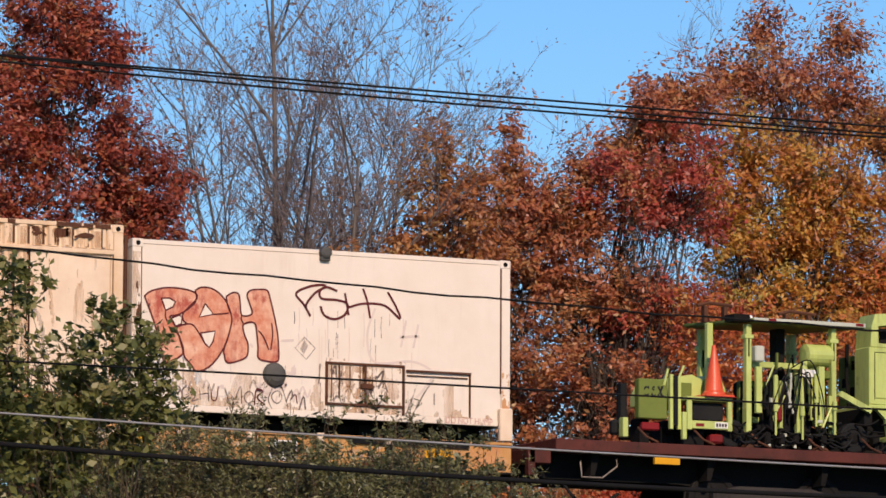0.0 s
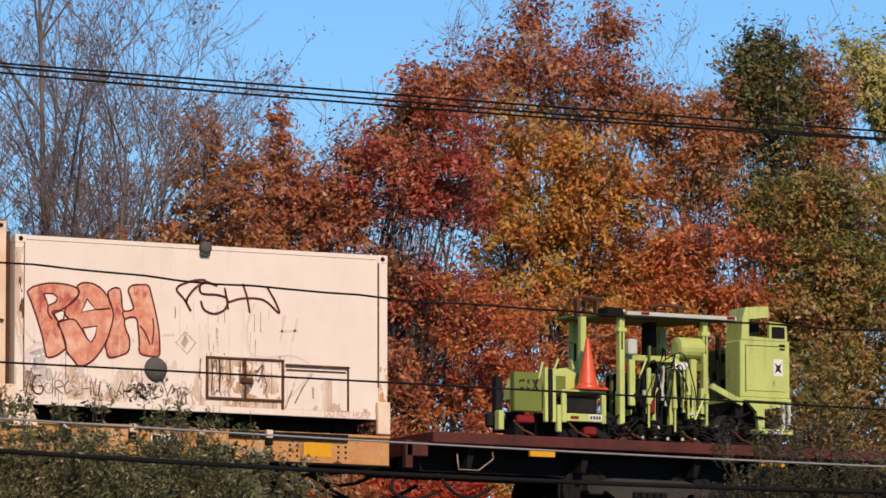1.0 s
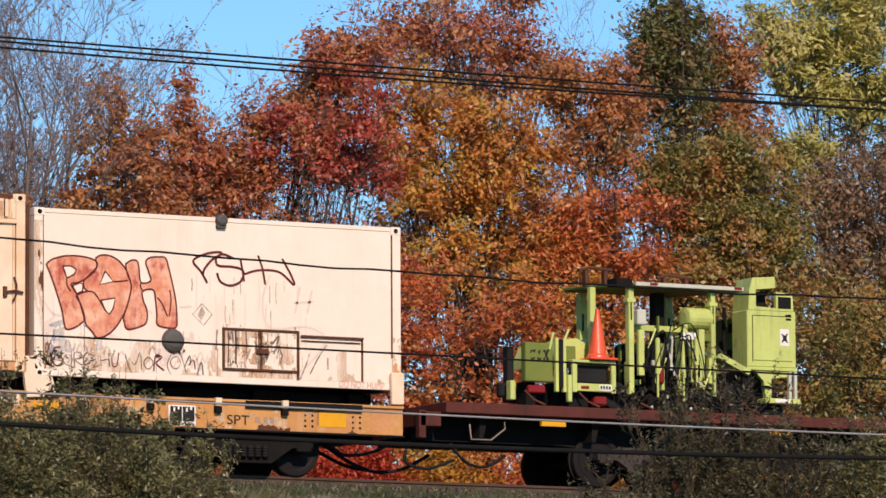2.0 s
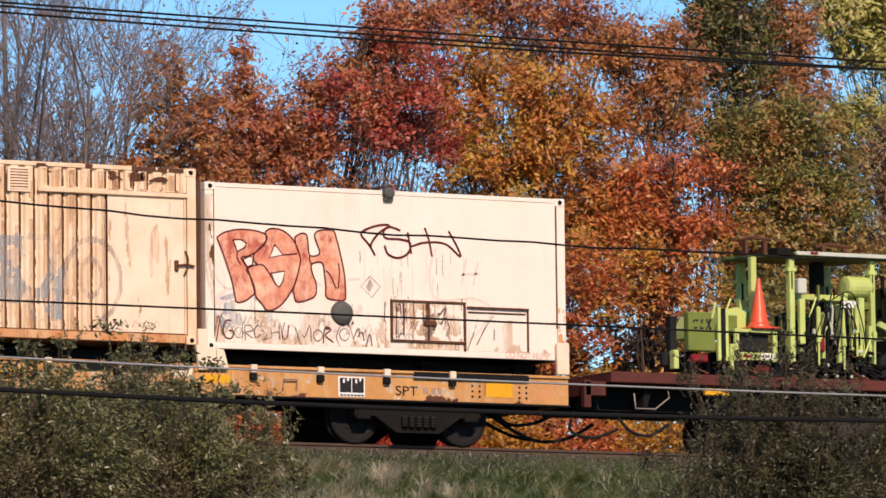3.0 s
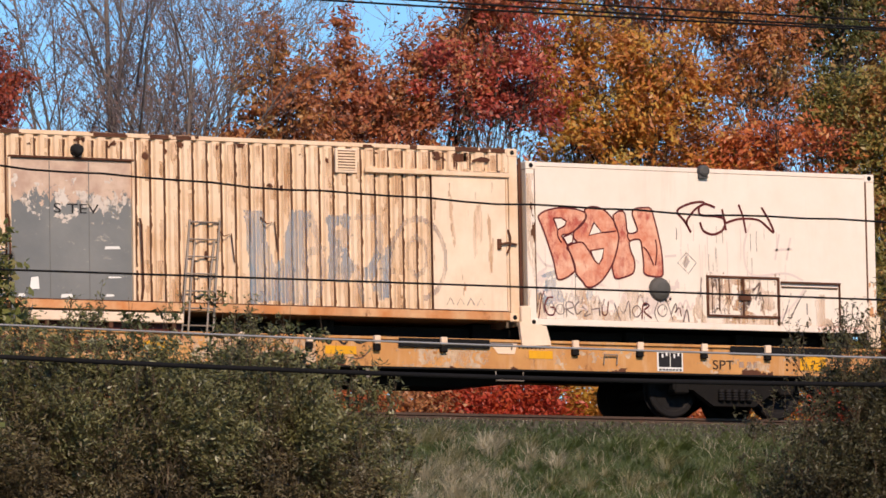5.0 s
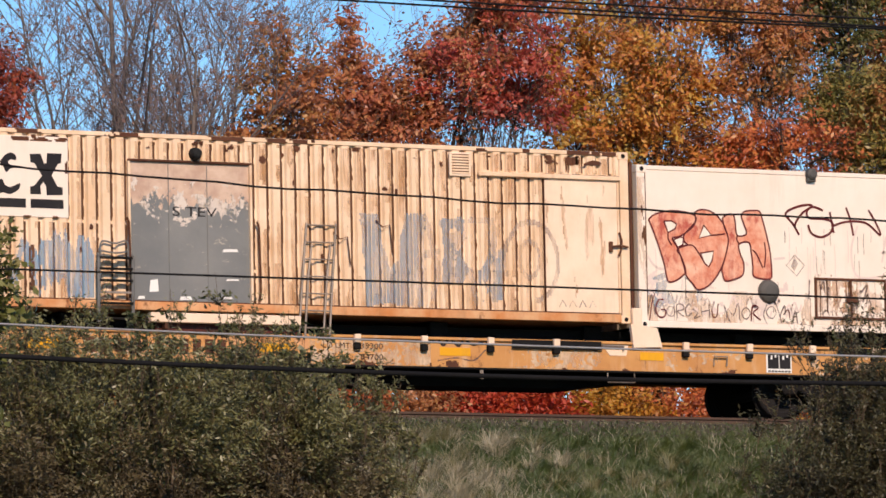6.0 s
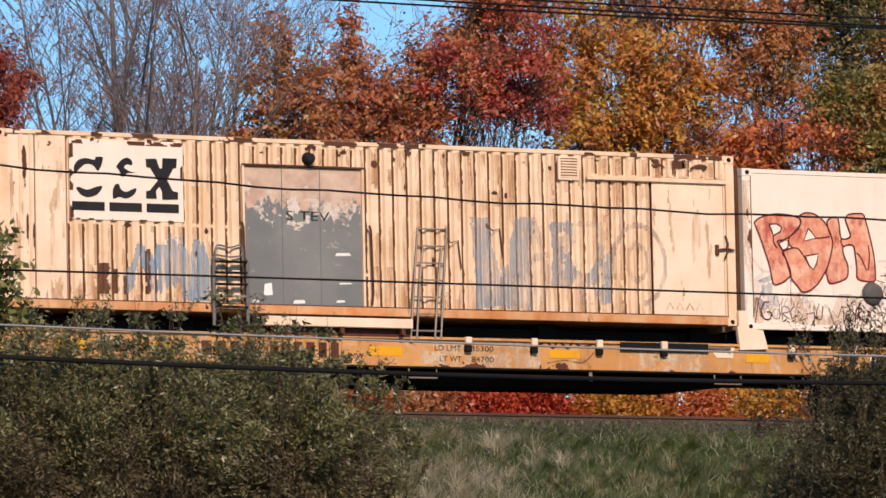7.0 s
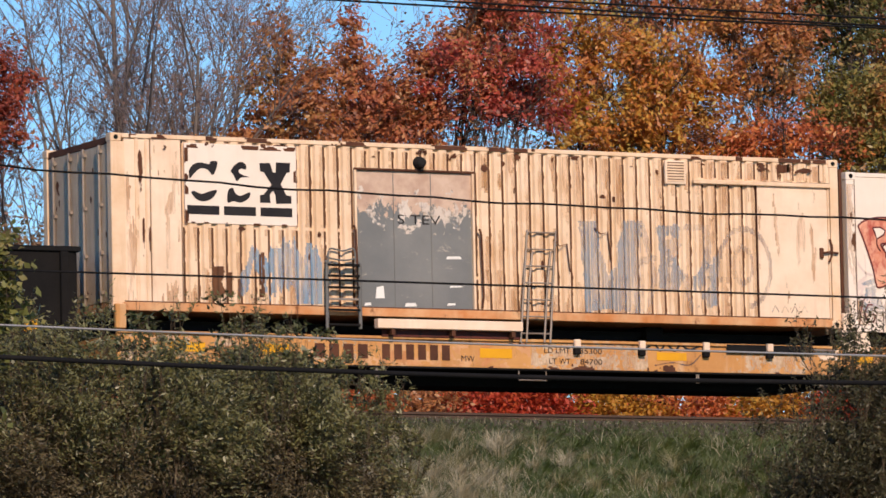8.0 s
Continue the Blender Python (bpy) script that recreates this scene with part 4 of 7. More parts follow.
# ---------------------------------------------------------------- the train
# Built in its own lengthwise measure: x = 0 is the leading end of the long container, y = 0 its side, z = 0 the rail head.
MOVING, ROLLING = [], []


def train_thing(name, base, label, category, group=""):
    ob = thing(name, base, label, category, group)
    MOVING.append(ob)
    return ob


def bx(name, mat, parent, x0, x1, y0, y1, z0, z1, bev=0.006, label=""):
    return part(name, box(bm_new(), x0, x1, y0, y1, z0, z1, bev), M[mat], parent, label)


PITCH, DEEP = 0.228, 0.042


def rib_y(x):
    """Depth of the corrugated sheet at x: wide outer flats and narrower grooves."""
    f = (x / PITCH) % 1.0
    if f < 0.50:
        return 0.0
    if f < 0.62:
        return DEEP * (f - 0.50) / 0.12
    if f < 0.88:
        return DEEP
    return DEEP * (1.0 - f) / 0.12


def rib_breaks(x0, x1):
    xs = {x0, x1}
    k = math.floor(x0 / PITCH) - 1
    while k * PITCH < x1:
        for f in (0.0, 0.50, 0.62, 0.88):
            x = (k + f) * PITCH
            if x0 < x < x1:
                xs.add(x)
        k += 1
    return sorted(xs)


def corrugated(name, mat, parent, x0, x1, z0, z1, y=0.012, label=""):
    bm = bm_new()
    xs = rib_breaks(x0, x1)
    lo = [bm.verts.new((x, y + rib_y(x), z0)) for x in xs]
    hi = [bm.verts.new((x, y + rib_y(x), z1)) for x in xs]
    for k in range(len(xs) - 1):
        bm.faces.new((lo[k], lo[k + 1], hi[k + 1], hi[k]))
    back = [bm.verts.new(p) for p in ((x0, y + 0.05, z0), (x1, y + 0.05, z0), (x1, y + 0.05, z1), (x0, y + 0.05, z1))]
    bm.faces.new(back[::-1])
    bm.faces.new([back[0], back[1]] + lo[::-1])
    bm.faces.new([back[3], back[2]] + hi[::-1])
    bmesh.ops.recalc_face_normals(bm, faces=bm.faces[:])
    return part(name, bm, M[mat], parent, label)


def sprayed(name, mat, parent, inside, x0, x1, z0, z1, y=0.009, dx=0.019, dz=0.03, ribs=True, label=""):
    """Paint or rust that follows the sheet's folds, wherever inside(x, z) holds."""
    verts, quads = [], []
    nx, nz = int((x1 - x0) / dx), int((z1 - z0) / dz)
    for i in range(nx):
        for j in range(nz):
            a, b, c, d = x0 + i * dx, x0 + (i + 1) * dx, z0 + j * dz, z0 + (j + 1) * dz
            if inside((a + b) / 2, (c + d) / 2):
                n = len(verts)
                ya, yb = (y + rib_y(a), y + rib_y(b)) if ribs else (y, y)
                verts += [(a, ya, c), (b, yb, c), (b, yb, d), (a, ya, d)]
                quads.append((n, n + 1, n + 2, n + 3))
    if not quads:
        return None
    me = raw_mesh(name, np.array(verts) - np.array(root_base(parent)), quads, M[mat])
    ob = new(name, me)
    ob.parent = parent
    return tagged(ob, label, kind="stuff")


def castings(parent, x0, x1, z0, z1, mat):
    for x in (x0, x1):
        for y in (0.0, 2.438):
            for z in (z0, z1):
                sx, sy, sz = (1 if x == x0 else -1), (1 if y == 0 else -1), (1 if z == z0 else -1)
                bx("corner_casting", mat, parent, min(x - sx * 0.004, x + sx * 0.17), max(x - sx * 0.004, x + sx * 0.17), min(y - sy * 0.006, y + sy * 0.16),
                   max(y - sy * 0.006, y + sy * 0.16), min(z - sz * 0.002, z + sz * 0.12), max(z - sz * 0.002, z + sz * 0.12), 0.01)
                if y == 0:
                    hole = turned(bm_new(), [(-0.002, 0.036), (0.01, 0.036)], (x + sx * 0.085, -0.007, z + sz * 0.06), "Y", 10)
                    part("casting_hole", hole, M["black"], parent)


def door_paint():
    """Grey primer below, worn away to the old cream paint above along a ragged line, with scuffs."""
    m, nt, p = nodes_of("worn_grey_door")
    tc, sx = nt.nodes.new("ShaderNodeTexCoord"), nt.nodes.new("ShaderNodeSeparateXYZ")
    nt.links.new(tc.outputs["Object"], sx.inputs[0])
    n = noise_node(nt, 5.0, 8, 0.75, (1, 1, 0.7))
    a = nt.nodes.new("ShaderNodeMath")
    a.operation = "MULTIPLY_ADD"
    a.inputs[1].default_value = 1.3
    nt.links.new(n, a.inputs[0])
    nt.links.new(sx.outputs[2], a.inputs[2])
    edge = nt.nodes.new("ShaderNodeMath")
    edge.operation = "GREATER_THAN"
    edge.inputs[1].default_value = 2.27
    nt.links.new(a.outputs[0], edge.inputs[0])
    chips = ramp(nt, noise_node(nt, 3.2, 9, 0.8, (1, 1, 2.2)), [(0.60, (0, 0, 0)), (0.66, (1, 1, 1))])
    base = mix(nt, ramp(nt, noise_node(nt, 1.4, 5), [(0.35, (0, 0, 0)), (0.7, (1, 1, 1))]), (0.145, 0.150, 0.148), (0.195, 0.195, 0.185))
    cream = mix(nt, ramp(nt, noise_node(nt, 2.5, 6), [(0.4, (0, 0, 0)), (0.6, (1, 1, 1))]), (0.60, 0.44, 0.33), (0.45, 0.30, 0.22))
    col = mix(nt, chips, base, (0.48, 0.42, 0.34))
    col = mix(nt, edge.outputs[0], col, cream)
    nt.links.new(col, p.inputs["Base Color"])
    p.inputs["Roughness"].default_value = 0.6
    bump(nt, p, noise_node(nt, 3, 5), 0.3, 0.02)
    return m


def ellipse(x, z, cx, cz, rx, rz):
    return ((x - cx) / rx) ** 2 + ((z - cz) / rz) ** 2


def near_line(x, z, pts, w):
    for (ax, az), (bx_, bz) in zip(pts, pts[1:]):
        dx, dz = bx_ - ax, bz - az
        t = max(0, min(1, ((x - ax) * dx + (z - az) * dz) / (dx * dx + dz * dz + 1e-9)))
        if (x - ax - t * dx) ** 2 + (z - az - t * dz) ** 2 < w * w:
            return True
    return False


def wear(x, z, s=1.0, f=4.0):
    return noise.fractal((x * f, 3.3 * s, z * f), 0.8, 2.0, 4)


# strokes of the chipped emblem, in the measure of the lettered panel
EMBLEM_ARCS = [
    [(-10.95, 3.42), (-10.89, 3.51), (-10.77, 3.55), (-10.62, 3.53), (-10.60, 3.57), (-10.49, 3.57), (-10.51, 3.46), (-10.57, 3.37), (-10.65, 3.45), (-10.77, 3.46), (-10.87, 3.38), (-10.94, 3.31)],
    [(-10.92, 3.11), (-10.87, 3.13), (-10.75, 3.09), (-10.63, 3.13), (-10.50, 3.15), (-10.58, 3.03), (-10.73, 2.98), (-10.85, 3.02)],
    [(-10.28, 3.44), (-10.21, 3.53), (-10.11, 3.58), (-10.03, 3.54), (-10.03, 3.47), (-10.11, 3.48), (-10.15, 3.43), (-10.06, 3.38), (-9.97, 3.36), (-10.11, 3.35), (-10.18, 3.29), (-10.23, 3.38)],
    [(-10.34, 3.08), (-10.31, 3.17), (-10.24, 3.19), (-10.21, 3.12), (-10.12, 3.08), (-9.97, 3.14), (-9.99, 3.05), (-10.12, 2.98), (-10.24, 3.0), (-10.33, 2.97)]]
EMBLEM_CROSS = [(-9.81, 3.57), (-9.64, 3.58), (-9.59, 3.44), (-9.55, 3.44), (-9.54, 3.59), (-9.31, 3.59), (-9.32, 3.45), (-9.37, 3.44), (-9.47, 3.27), (-9.38, 3.11), (-9.30, 3.10), (-9.30, 2.99), (-9.55, 2.98), (-9.56, 3.11), (-9.60, 3.17), (-9.65, 3.11), (-9.64, 2.99), (-9.81, 2.99), (-9.81, 3.10), (-9.75, 3.11), (-9.62, 3.26), (-9.74, 3.44), (-9.80, 3.45)]
EMBLEM = [("emblem_arc", q) for q in EMBLEM_ARCS] + [("emblem_cross", EMBLEM_CROSS)]


def long_container():
    c = train_thing("shipping_container", (-6.1, 1.22, 1.35), "weathered cream corrugated shipping container with rusty edges", "container", "containers on the flat car")
    z0, z1 = 1.35, 3.94
    for x in (-12.19, -0.13):
        for y in (0.0, 2.30):
            bx("corner_post", "cream", c, x if x < -1 else -0.145, -11.97 if x < -1 else 0.0, y, y + 0.138, z0 + 0.118, z1 - 0.118)
    castings(c, -12.192, 0.0, z0, z1, "cream")
    for y in (0.0, 2.37):
        bx("top_rail", "orange" if y else "cream", c, -12.02, -0.17, y, y + 0.065, z1 - 0.065, z1 - 0.002, label="cream top rail, chipped to rust")
        bx("bottom_rail", "orange", c, -12.02, -0.17, y - 0.012 if y == 0 else y, y + 0.075, z0 + 0.012, z0 + 0.135, label="rust-orange bottom rail")
    bx("rail_seam", "rustbar", c, -12.0, -0.2, -0.004, 0.02, z0 + 0.137, z0 + 0.152, 0.0, "dark rust line above the bottom rail")
    # near side, bay by bay
    bx("side_panel", "creamlight", c, -11.97, -11.56, 0.03, 0.07, 1.49, 3.875)
    bx("side_panel", "creamlight", c, -11.545, -11.07, 0.018, 0.07, 1.49, 3.875)
    bx("rib", "cream", c, -11.80, -11.74, 0.012, 0.03, 1.49, 3.875)
    bx("rib", "cream", c, -11.64, -11.60, 0.012, 0.03, 1.49, 3.875)
    corrugated("corrugated_panel", "cream", c, -11.06, -8.245, 1.487, 3.872)
    corrugated("corrugated_panel", "cream", c, -8.245, -6.275, 3.56, 3.872)
    corrugated("corrugated_panel", "cream", c, -6.275, -1.44, 1.487, 3.872)
    corrugated("corrugated_panel", "cream", c, -1.44, -0.15, 3.58, 3.872)
    bx("side_panel", "creamlight", c, -1.432, -0.20, 0.004, 0.07, 1.50, 3.50, label="smooth cream door panel")
    bx("door_edge", "rustbar", c, -1.446, -1.433, 0.0, 0.05, 1.50, 3.50, 0.0)
    bx("door_header", "cream", c, -2.55, -0.15, -0.045, 0.012, 3.50, 3.565, 0.008)
    bx("door_jamb", "cream", c, -0.198, -0.165, -0.006, 0.05, 1.5, 3.5)
    for x in (-0.60, -0.32, -0.90, -1.15):
        bx("rib", "cream", c, x, x + 0.05, -0.002, 0.02, 3.60, 3.86)
    # latch of the end bay
    bm = tube(bm_new(), [(-0.19, -0.03, 2.72), (-0.16, -0.05, 2.6), (-0.17, -0.05, 2.46), (-0.21, -0.03, 2.36)], 0.016)
    tube(bm, [(-0.34, -0.03, 2.50), (-0.18, -0.05, 2.52), (-0.05, -0.04, 2.50)], 0.016)
    box(bm, -0.36, -0.30, -0.04, 0.01, 2.42, 2.58, 0.01)
    part("latch", bm, M["rustbar"], c, "rusted latch handle")
    part("seal_bar", tube(bm_new(), [(0.045, 0.03, 1.55), (0.05, 0.03, 3.80)], 0.028), M["rustbar"], c)
    # cargo door with its frame
    d = part("cargo_door", box(bm_new(), -8.225, -6.295, 0.045, 0.09, 1.49, 3.53, 0.006), door_paint(), c, "grey primed roll-up door, cream paint showing above")
    for k in range(1, 3):
        bx("door_seam", "greydoor", d, -8.225 + k * 0.62 - 0.006, -8.225 + k * 0.62 + 0.006, 0.040, 0.046, 1.5, 3.5, 0.0)
    for x, z, w, h in ((-7.93, 1.63, 0.15, 0.19), (-8.12, 1.52, 0.12, 0.05), (-7.45, 1.52, 0.2, 0.06), (-6.75, 1.55, 0.15, 0.04), (-6.70, 1.82, 0.22, 0.03), (-6.75, 2.24, 0.26, 0.05)):
        part("scuff", flat(bm_new(), [(x, z), (x + w, z + 0.01), (x + w * 0.9, z + h), (x + 0.02, z + h * 0.9)], 0.041), M["sign"], d)
    sprayed("flaked_paint", "flake", d, lambda x, z: wear(x, z, 81, 5) + 0.4 * wear(x, z, 82, 14) > -0.08 + 2.0 * abs(z - 2.95), -8.2, -6.32, 2.6, 3.3, 0.0425, 0.012, 0.012, False, "white paint flaking off the door")
    lettering("door_word", "S", 0.2, -7.54, 2.75, 0.041, M["letter"], d, 0.11)
    lettering("door_word", "TEV", 0.2, -7.33, 2.75, 0.041, M["letter"], d, 0.50)
    bx("door_lintel", "rustbar", c, -8.25, -6.27, 0.0, 0.06, 3.528, 3.562)
    for x in (-8.244, -6.292):
        bx("door_frame", "cream", c, x - 0.02, x + 0.018, -0.004, 0.06, 1.49, 3.527)
    for x in (-8.27, -6.19):
        bm = tube(bm_new(), [(x, -0.02, 1.52), (x + 0.02, -0.03, 1.7), (x, -0.03, 2.62), (x - 0.03, -0.03, 2.70)], 0.017)
        part("grab_bar", bm, M["rustbar"], c, "rusted grab bar beside the door")
    lamp = turned(bm_new(), [(-0.14, 0.04), (-0.12, 0.07), (-0.05, 0.092), (0.03, 0.10)], (-7.19, 0.01, 3.66), "Y", 16)
    part("dome_lamp", lamp, M["rubber"], c, "dark round dome lamp")
    # lettered panel
    lp = bx("sign_panel", "white", c, -11.02, -9.21, 0.0, 0.02, 2.66, 3.83, 0.004, "pale panel with chipped black emblem")
    bmk = bm_new()
    for k in range(3):
        flat(bmk, [(-10.985 + k * 0.59, 2.79), (-10.47 + k * 0.59, 2.79), (-10.47 + k * 0.59, 2.92), (-10.985 + k * 0.59, 2.92)], -0.004)
    part("emblem_bar", bmk, M["letter"], lp)

    for name, outline in EMBLEM:
        loop = smooth_line(outline + [outline[0]], 3)[:-1] if name == "emblem_arc" else outline
        part(name, flat(bm_new(), loop, -0.004), M["letter"], lp, "black chipped emblem stroke")
    sprayed("rust_chip", "rustbar", lp, lambda x, z: (z > 3.77 or x < -10.96 or (x > -9.27 and z > 3.3) or z < 2.69) and wear(x, z, 2, 3.4) > 0.08, -11.02, -9.21, 2.66, 3.83, -0.004, 0.02, 0.02, False)
    # vent
    v = bx("vent", "creamlight", c, -3.03, -2.67, -0.02, 0.02, 3.48, 3.84, 0.01)
    for k in range(7):
        part("slat", box(bm_new(), -2.99, -2.71, -0.032, -0.018, 3.52 + k * 0.042, 3.545 + k * 0.042), M["cream"], v)
        part("slot", box(bm_new(), -2.99, -2.71, -0.0235, -0.019, 3.546 + k * 0.042, 3.561 + k * 0.042), M["rustbar"], v)
    # old spray paint, faded: broad letters and a ring
    def within(x, z, poly):
        hit = False
        for (ax, az), (ex, ez) in zip(poly, poly[1:] + poly[:1]):
            if (az > z) != (ez > z) and x < (ex - ax) * (z - az) / (ez - az) + ax:
                hit = not hit
        return hit

    first = [(-4.53, 2.89), (-4.20, 2.88), (-4.12, 2.43), (-4.03, 2.06), (-3.91, 2.20), (-3.82, 2.67), (-3.75, 2.90), (-3.44, 2.91), (-3.43, 1.52), (-4.41, 1.55)]
    third = [(-3.18, 2.83), (-2.78, 2.86), (-2.75, 2.56), (-2.85, 2.37), (-2.72, 2.09), (-2.86, 1.85), (-3.18, 1.89), (-3.14, 2.41)]
    fourth = [(-2.56, 2.05), (-2.37, 2.43), (-2.10, 2.44), (-2.15, 1.64), (-2.55, 1.63)]

    def letters(x, z):
        e, f = x + 0.03 * wear(x, z, 12, 5), z + 0.05 * wear(x, z, 13, 4)
        if within(e, f, third) and not ellipse(e, f, -2.98, 2.60, 0.09, 0.12) < 1:
            return wear(x, z * 0.5, 5, 3) > -0.5
        return (within(e, f, first) and wear(x, z * 0.4, 5, 2.4) > -0.5) or (within(e, f, fourth) and wear(x, z * 0.4, 6, 3) > -0.2)

    def mist(x, z):
        lines = ([(-3.45, 2.84), (-3.35, 2.54), (-3.23, 2.08), (-3.32, 1.66)], [(-3.42, 2.3), (-3.24, 2.35)], [(-2.67, 2.83), (-2.34, 2.84), (-2.31, 2.57), (-2.33, 1.7)], [(-2.72, 2.09), (-2.60, 1.62)])
        return any(near_line(x, z, q, 0.055) for q in lines) or (within(x, z, third) and wear(x, z, 14, 3) < 0.1)

    sprayed("graffiti", "graf_blue", c, letters, -4.7, -2.05, 1.50, 2.95, 0.008, label="faded blue-grey sprayed letters")
    sprayed("graffiti", "graf_mist", c, mist, -4.7, -2.05, 1.50, 2.95, 0.0065, label="thin grey remains of sprayed letters")

    def ring(x, z):
        big, small = ellipse(x, z, -1.67, 2.24, 0.46, 0.62), ellipse(x, z, -1.70, 2.28, 0.17, 0.30)
        return (0.80 < big < 1.06 and (z > 2.0 or x > -1.6)) or 0.62 < small < 1.15

    sprayed("graffiti", "graf_grey", c, ring, -2.4, -1.44, 1.5, 3.0, 0.008, label="faded grey sprayed ring")
    sprayed("graffiti", "graf_grey", c, ring, -1.43, -1.15, 1.5, 3.0, 0.0, ribs=False)
    wash = [(-9.24, 2.56), (-9.05, 2.43), (-8.82, 2.32), (-8.80, 1.56), (-9.75, 1.56), (-10.19, 1.75), (-10.14, 2.09), (-9.74, 2.08), (-9.39, 2.31)]
    sprayed("graffiti", "graf_sky", c, lambda x, z: within(x, z + 0.35 * wear(x, z * 0.05, 7, 5), wash) and wear(x, z * 0.25, 7, 4) > -0.35, -10.45, -8.75, 1.52, 2.65, 0.008, label="smeared pale blue paint")
    for q, a, e, w in ((-10.49, 1.59, 2.05, 0.09), (-10.31, 1.60, 1.97, 0.07), (-9.79, 1.60, 2.28, 0.05), (-10.15, 1.59, 1.86, 0.035)):
        sprayed("rust_streak", "grime", c, lambda x, z: abs(x - q) < w * (0.75 + 0.5 * wear(x, z, 8, 6)) and z < e - 0.3 * abs(x - q), q - 0.15, q + 0.15, a, e, 0.007, label="dark rust streaks running down")
    # rust scars and holes in the paint
    spots = [(-11.72, 3.42, 0.035, 0.25), (-11.68, 2.55, 0.02, 0.2), (-11.58, 2.42, 0.015, 0.16), (-9.45, 3.83, 0.12, 0.03), (-6.10, 3.62, 0.05, 0.06), (-3.16, 3.66, 0.035, 0.05), (-4.95, 3.78, 0.02, 0.04),
             (-4.62, 3.4, 0.02, 0.04), (-4.1, 3.25, 0.04, 0.03), (-3.9, 3.22, 0.015, 0.04), (-8.85, 2.55, 0.03, 0.05), (-9.02, 2.2, 0.02, 0.05), (-5.15, 2.2, 0.03, 0.06), (-8.30, 3.60, 0.02, 0.07),
             (-2.35, 3.8, 0.06, 0.02), (-1.9, 3.78, 0.03, 0.04), (-5.75, 3.7, 0.02, 0.03), (-7.85, 3.80, 0.02, 0.03), (-1.05, 3.72, 0.02, 0.08), (-5.6, 3.3, 0.014, 0.05), (-10.1, 2.6, 0.05, 0.03)]
    for q in spots:
        ribs = q[0] > -11.0 and not (-1.43 < q[0])
        sprayed("rust_spot", "rustbar", c, lambda x, z: ellipse(x, z, *q) + 0.9 * wear(x, z, 9, 9) < 1, q[0] - q[2] * 1.6, q[0] + q[2] * 1.6, q[1] - q[3] * 1.6, q[1] + q[3] * 1.6, 0.006 if ribs else 0.004, 0.008, 0.012, ribs)
    sprayed("rust_chip", "rustbar", c, lambda x, z: wear(x, z, 10, 1.9) > 0.16, -11.9, -0.2, 3.875, 3.936, -0.003, 0.03, 0.02, False, "rust along the top rail")
    bm = bm_new()
    flat(bm, [(-0.76, 3.74), (-0.70, 3.77), (-0.60, 3.80), (-0.50, 3.79), (-0.45, 3.76), (-0.48, 3.73), (-0.58, 3.715), (-0.68, 3.73), (-0.76, 3.71)], -0.004)
    part("scar", bm, M["rustbar"], c, "dark scar in the paint")
    for k in range(4):
        part("tag_scribble", stroke(bm_new(), [(-1.22 + k * 0.17, 1.57), (-1.16 + k * 0.17, 1.68), (-1.10 + k * 0.17, 1.58)], 0.022, 0.0), M["graf_grey"], c)
    # groove shade and grime painted into the folds, and dirt washed down from the roof
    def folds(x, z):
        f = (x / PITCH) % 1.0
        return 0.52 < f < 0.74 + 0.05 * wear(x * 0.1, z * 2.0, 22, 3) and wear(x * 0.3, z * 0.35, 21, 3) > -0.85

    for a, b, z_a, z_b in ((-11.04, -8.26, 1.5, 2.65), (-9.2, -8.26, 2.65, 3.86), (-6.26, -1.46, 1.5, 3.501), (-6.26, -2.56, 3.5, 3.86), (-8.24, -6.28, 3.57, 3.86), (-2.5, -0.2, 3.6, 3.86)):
        sprayed("fold_grime", "foldshadegrime", c, folds, a, b, z_a, z_b, 0.0085, 0.0095, 0.05, True, "brown painted shade and grime in the folds")
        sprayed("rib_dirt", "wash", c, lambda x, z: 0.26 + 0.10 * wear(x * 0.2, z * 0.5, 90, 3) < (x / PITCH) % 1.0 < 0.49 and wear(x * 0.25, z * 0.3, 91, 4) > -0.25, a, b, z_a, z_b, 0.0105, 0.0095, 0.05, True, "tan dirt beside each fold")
    sprayed("dirt_wash", "stain", c, lambda x, z: wear(x, z * 0.35, 23, 1.6) > 0.22 - 0.40 * (z - 2.9) and (x / PITCH) % 1.0 < 0.47, -6.2, -0.2, 2.6, 3.86, 0.0095, 0.019, 0.03, True, "tan dirt washed from the roof")
    for a, b in ((-11.0, -8.27), (-6.26, -1.46)):
        sprayed("dirt_wash", "stain", c, lambda x, z: wear(x, z * 0.35, 24, 1.6) > -0.12 + 0.7 * (z - 1.5) and (x / PITCH) % 1.0 < 0.47, a, b, 1.5, 2.1, 0.0095, 0.019, 0.03, True, "tan dirt along the bottom")
    sprayed("rust_spot", "rustbar", c, lambda x, z: wear(x, z, 25, 3.1) > 0.50, -11.9, -0.2, 3.72, 3.87, -0.002, 0.015, 0.015, True, "rust spots below the roof edge")
    sprayed("dirt_wash", "stain", c, lambda x, z: wear(x * 1.3, z * 0.8, 26, 2.2) > -0.05 and (x / PITCH) % 1.0 < 0.47, -2.5, -0.2, 3.58, 3.86, 0.0095, 0.019, 0.02, True, "dirt above the header")
    sprayed("dirt_wash", "stain", c, lambda x, z: wear(x * 2.5, z * 0.3, 27, 3) > 0.34 + 0.10 * (z - 1.5), -1.42, -0.21, 1.55, 3.49, 0.0022, 0.016, 0.04, False, "runs of dirt on the smooth door")
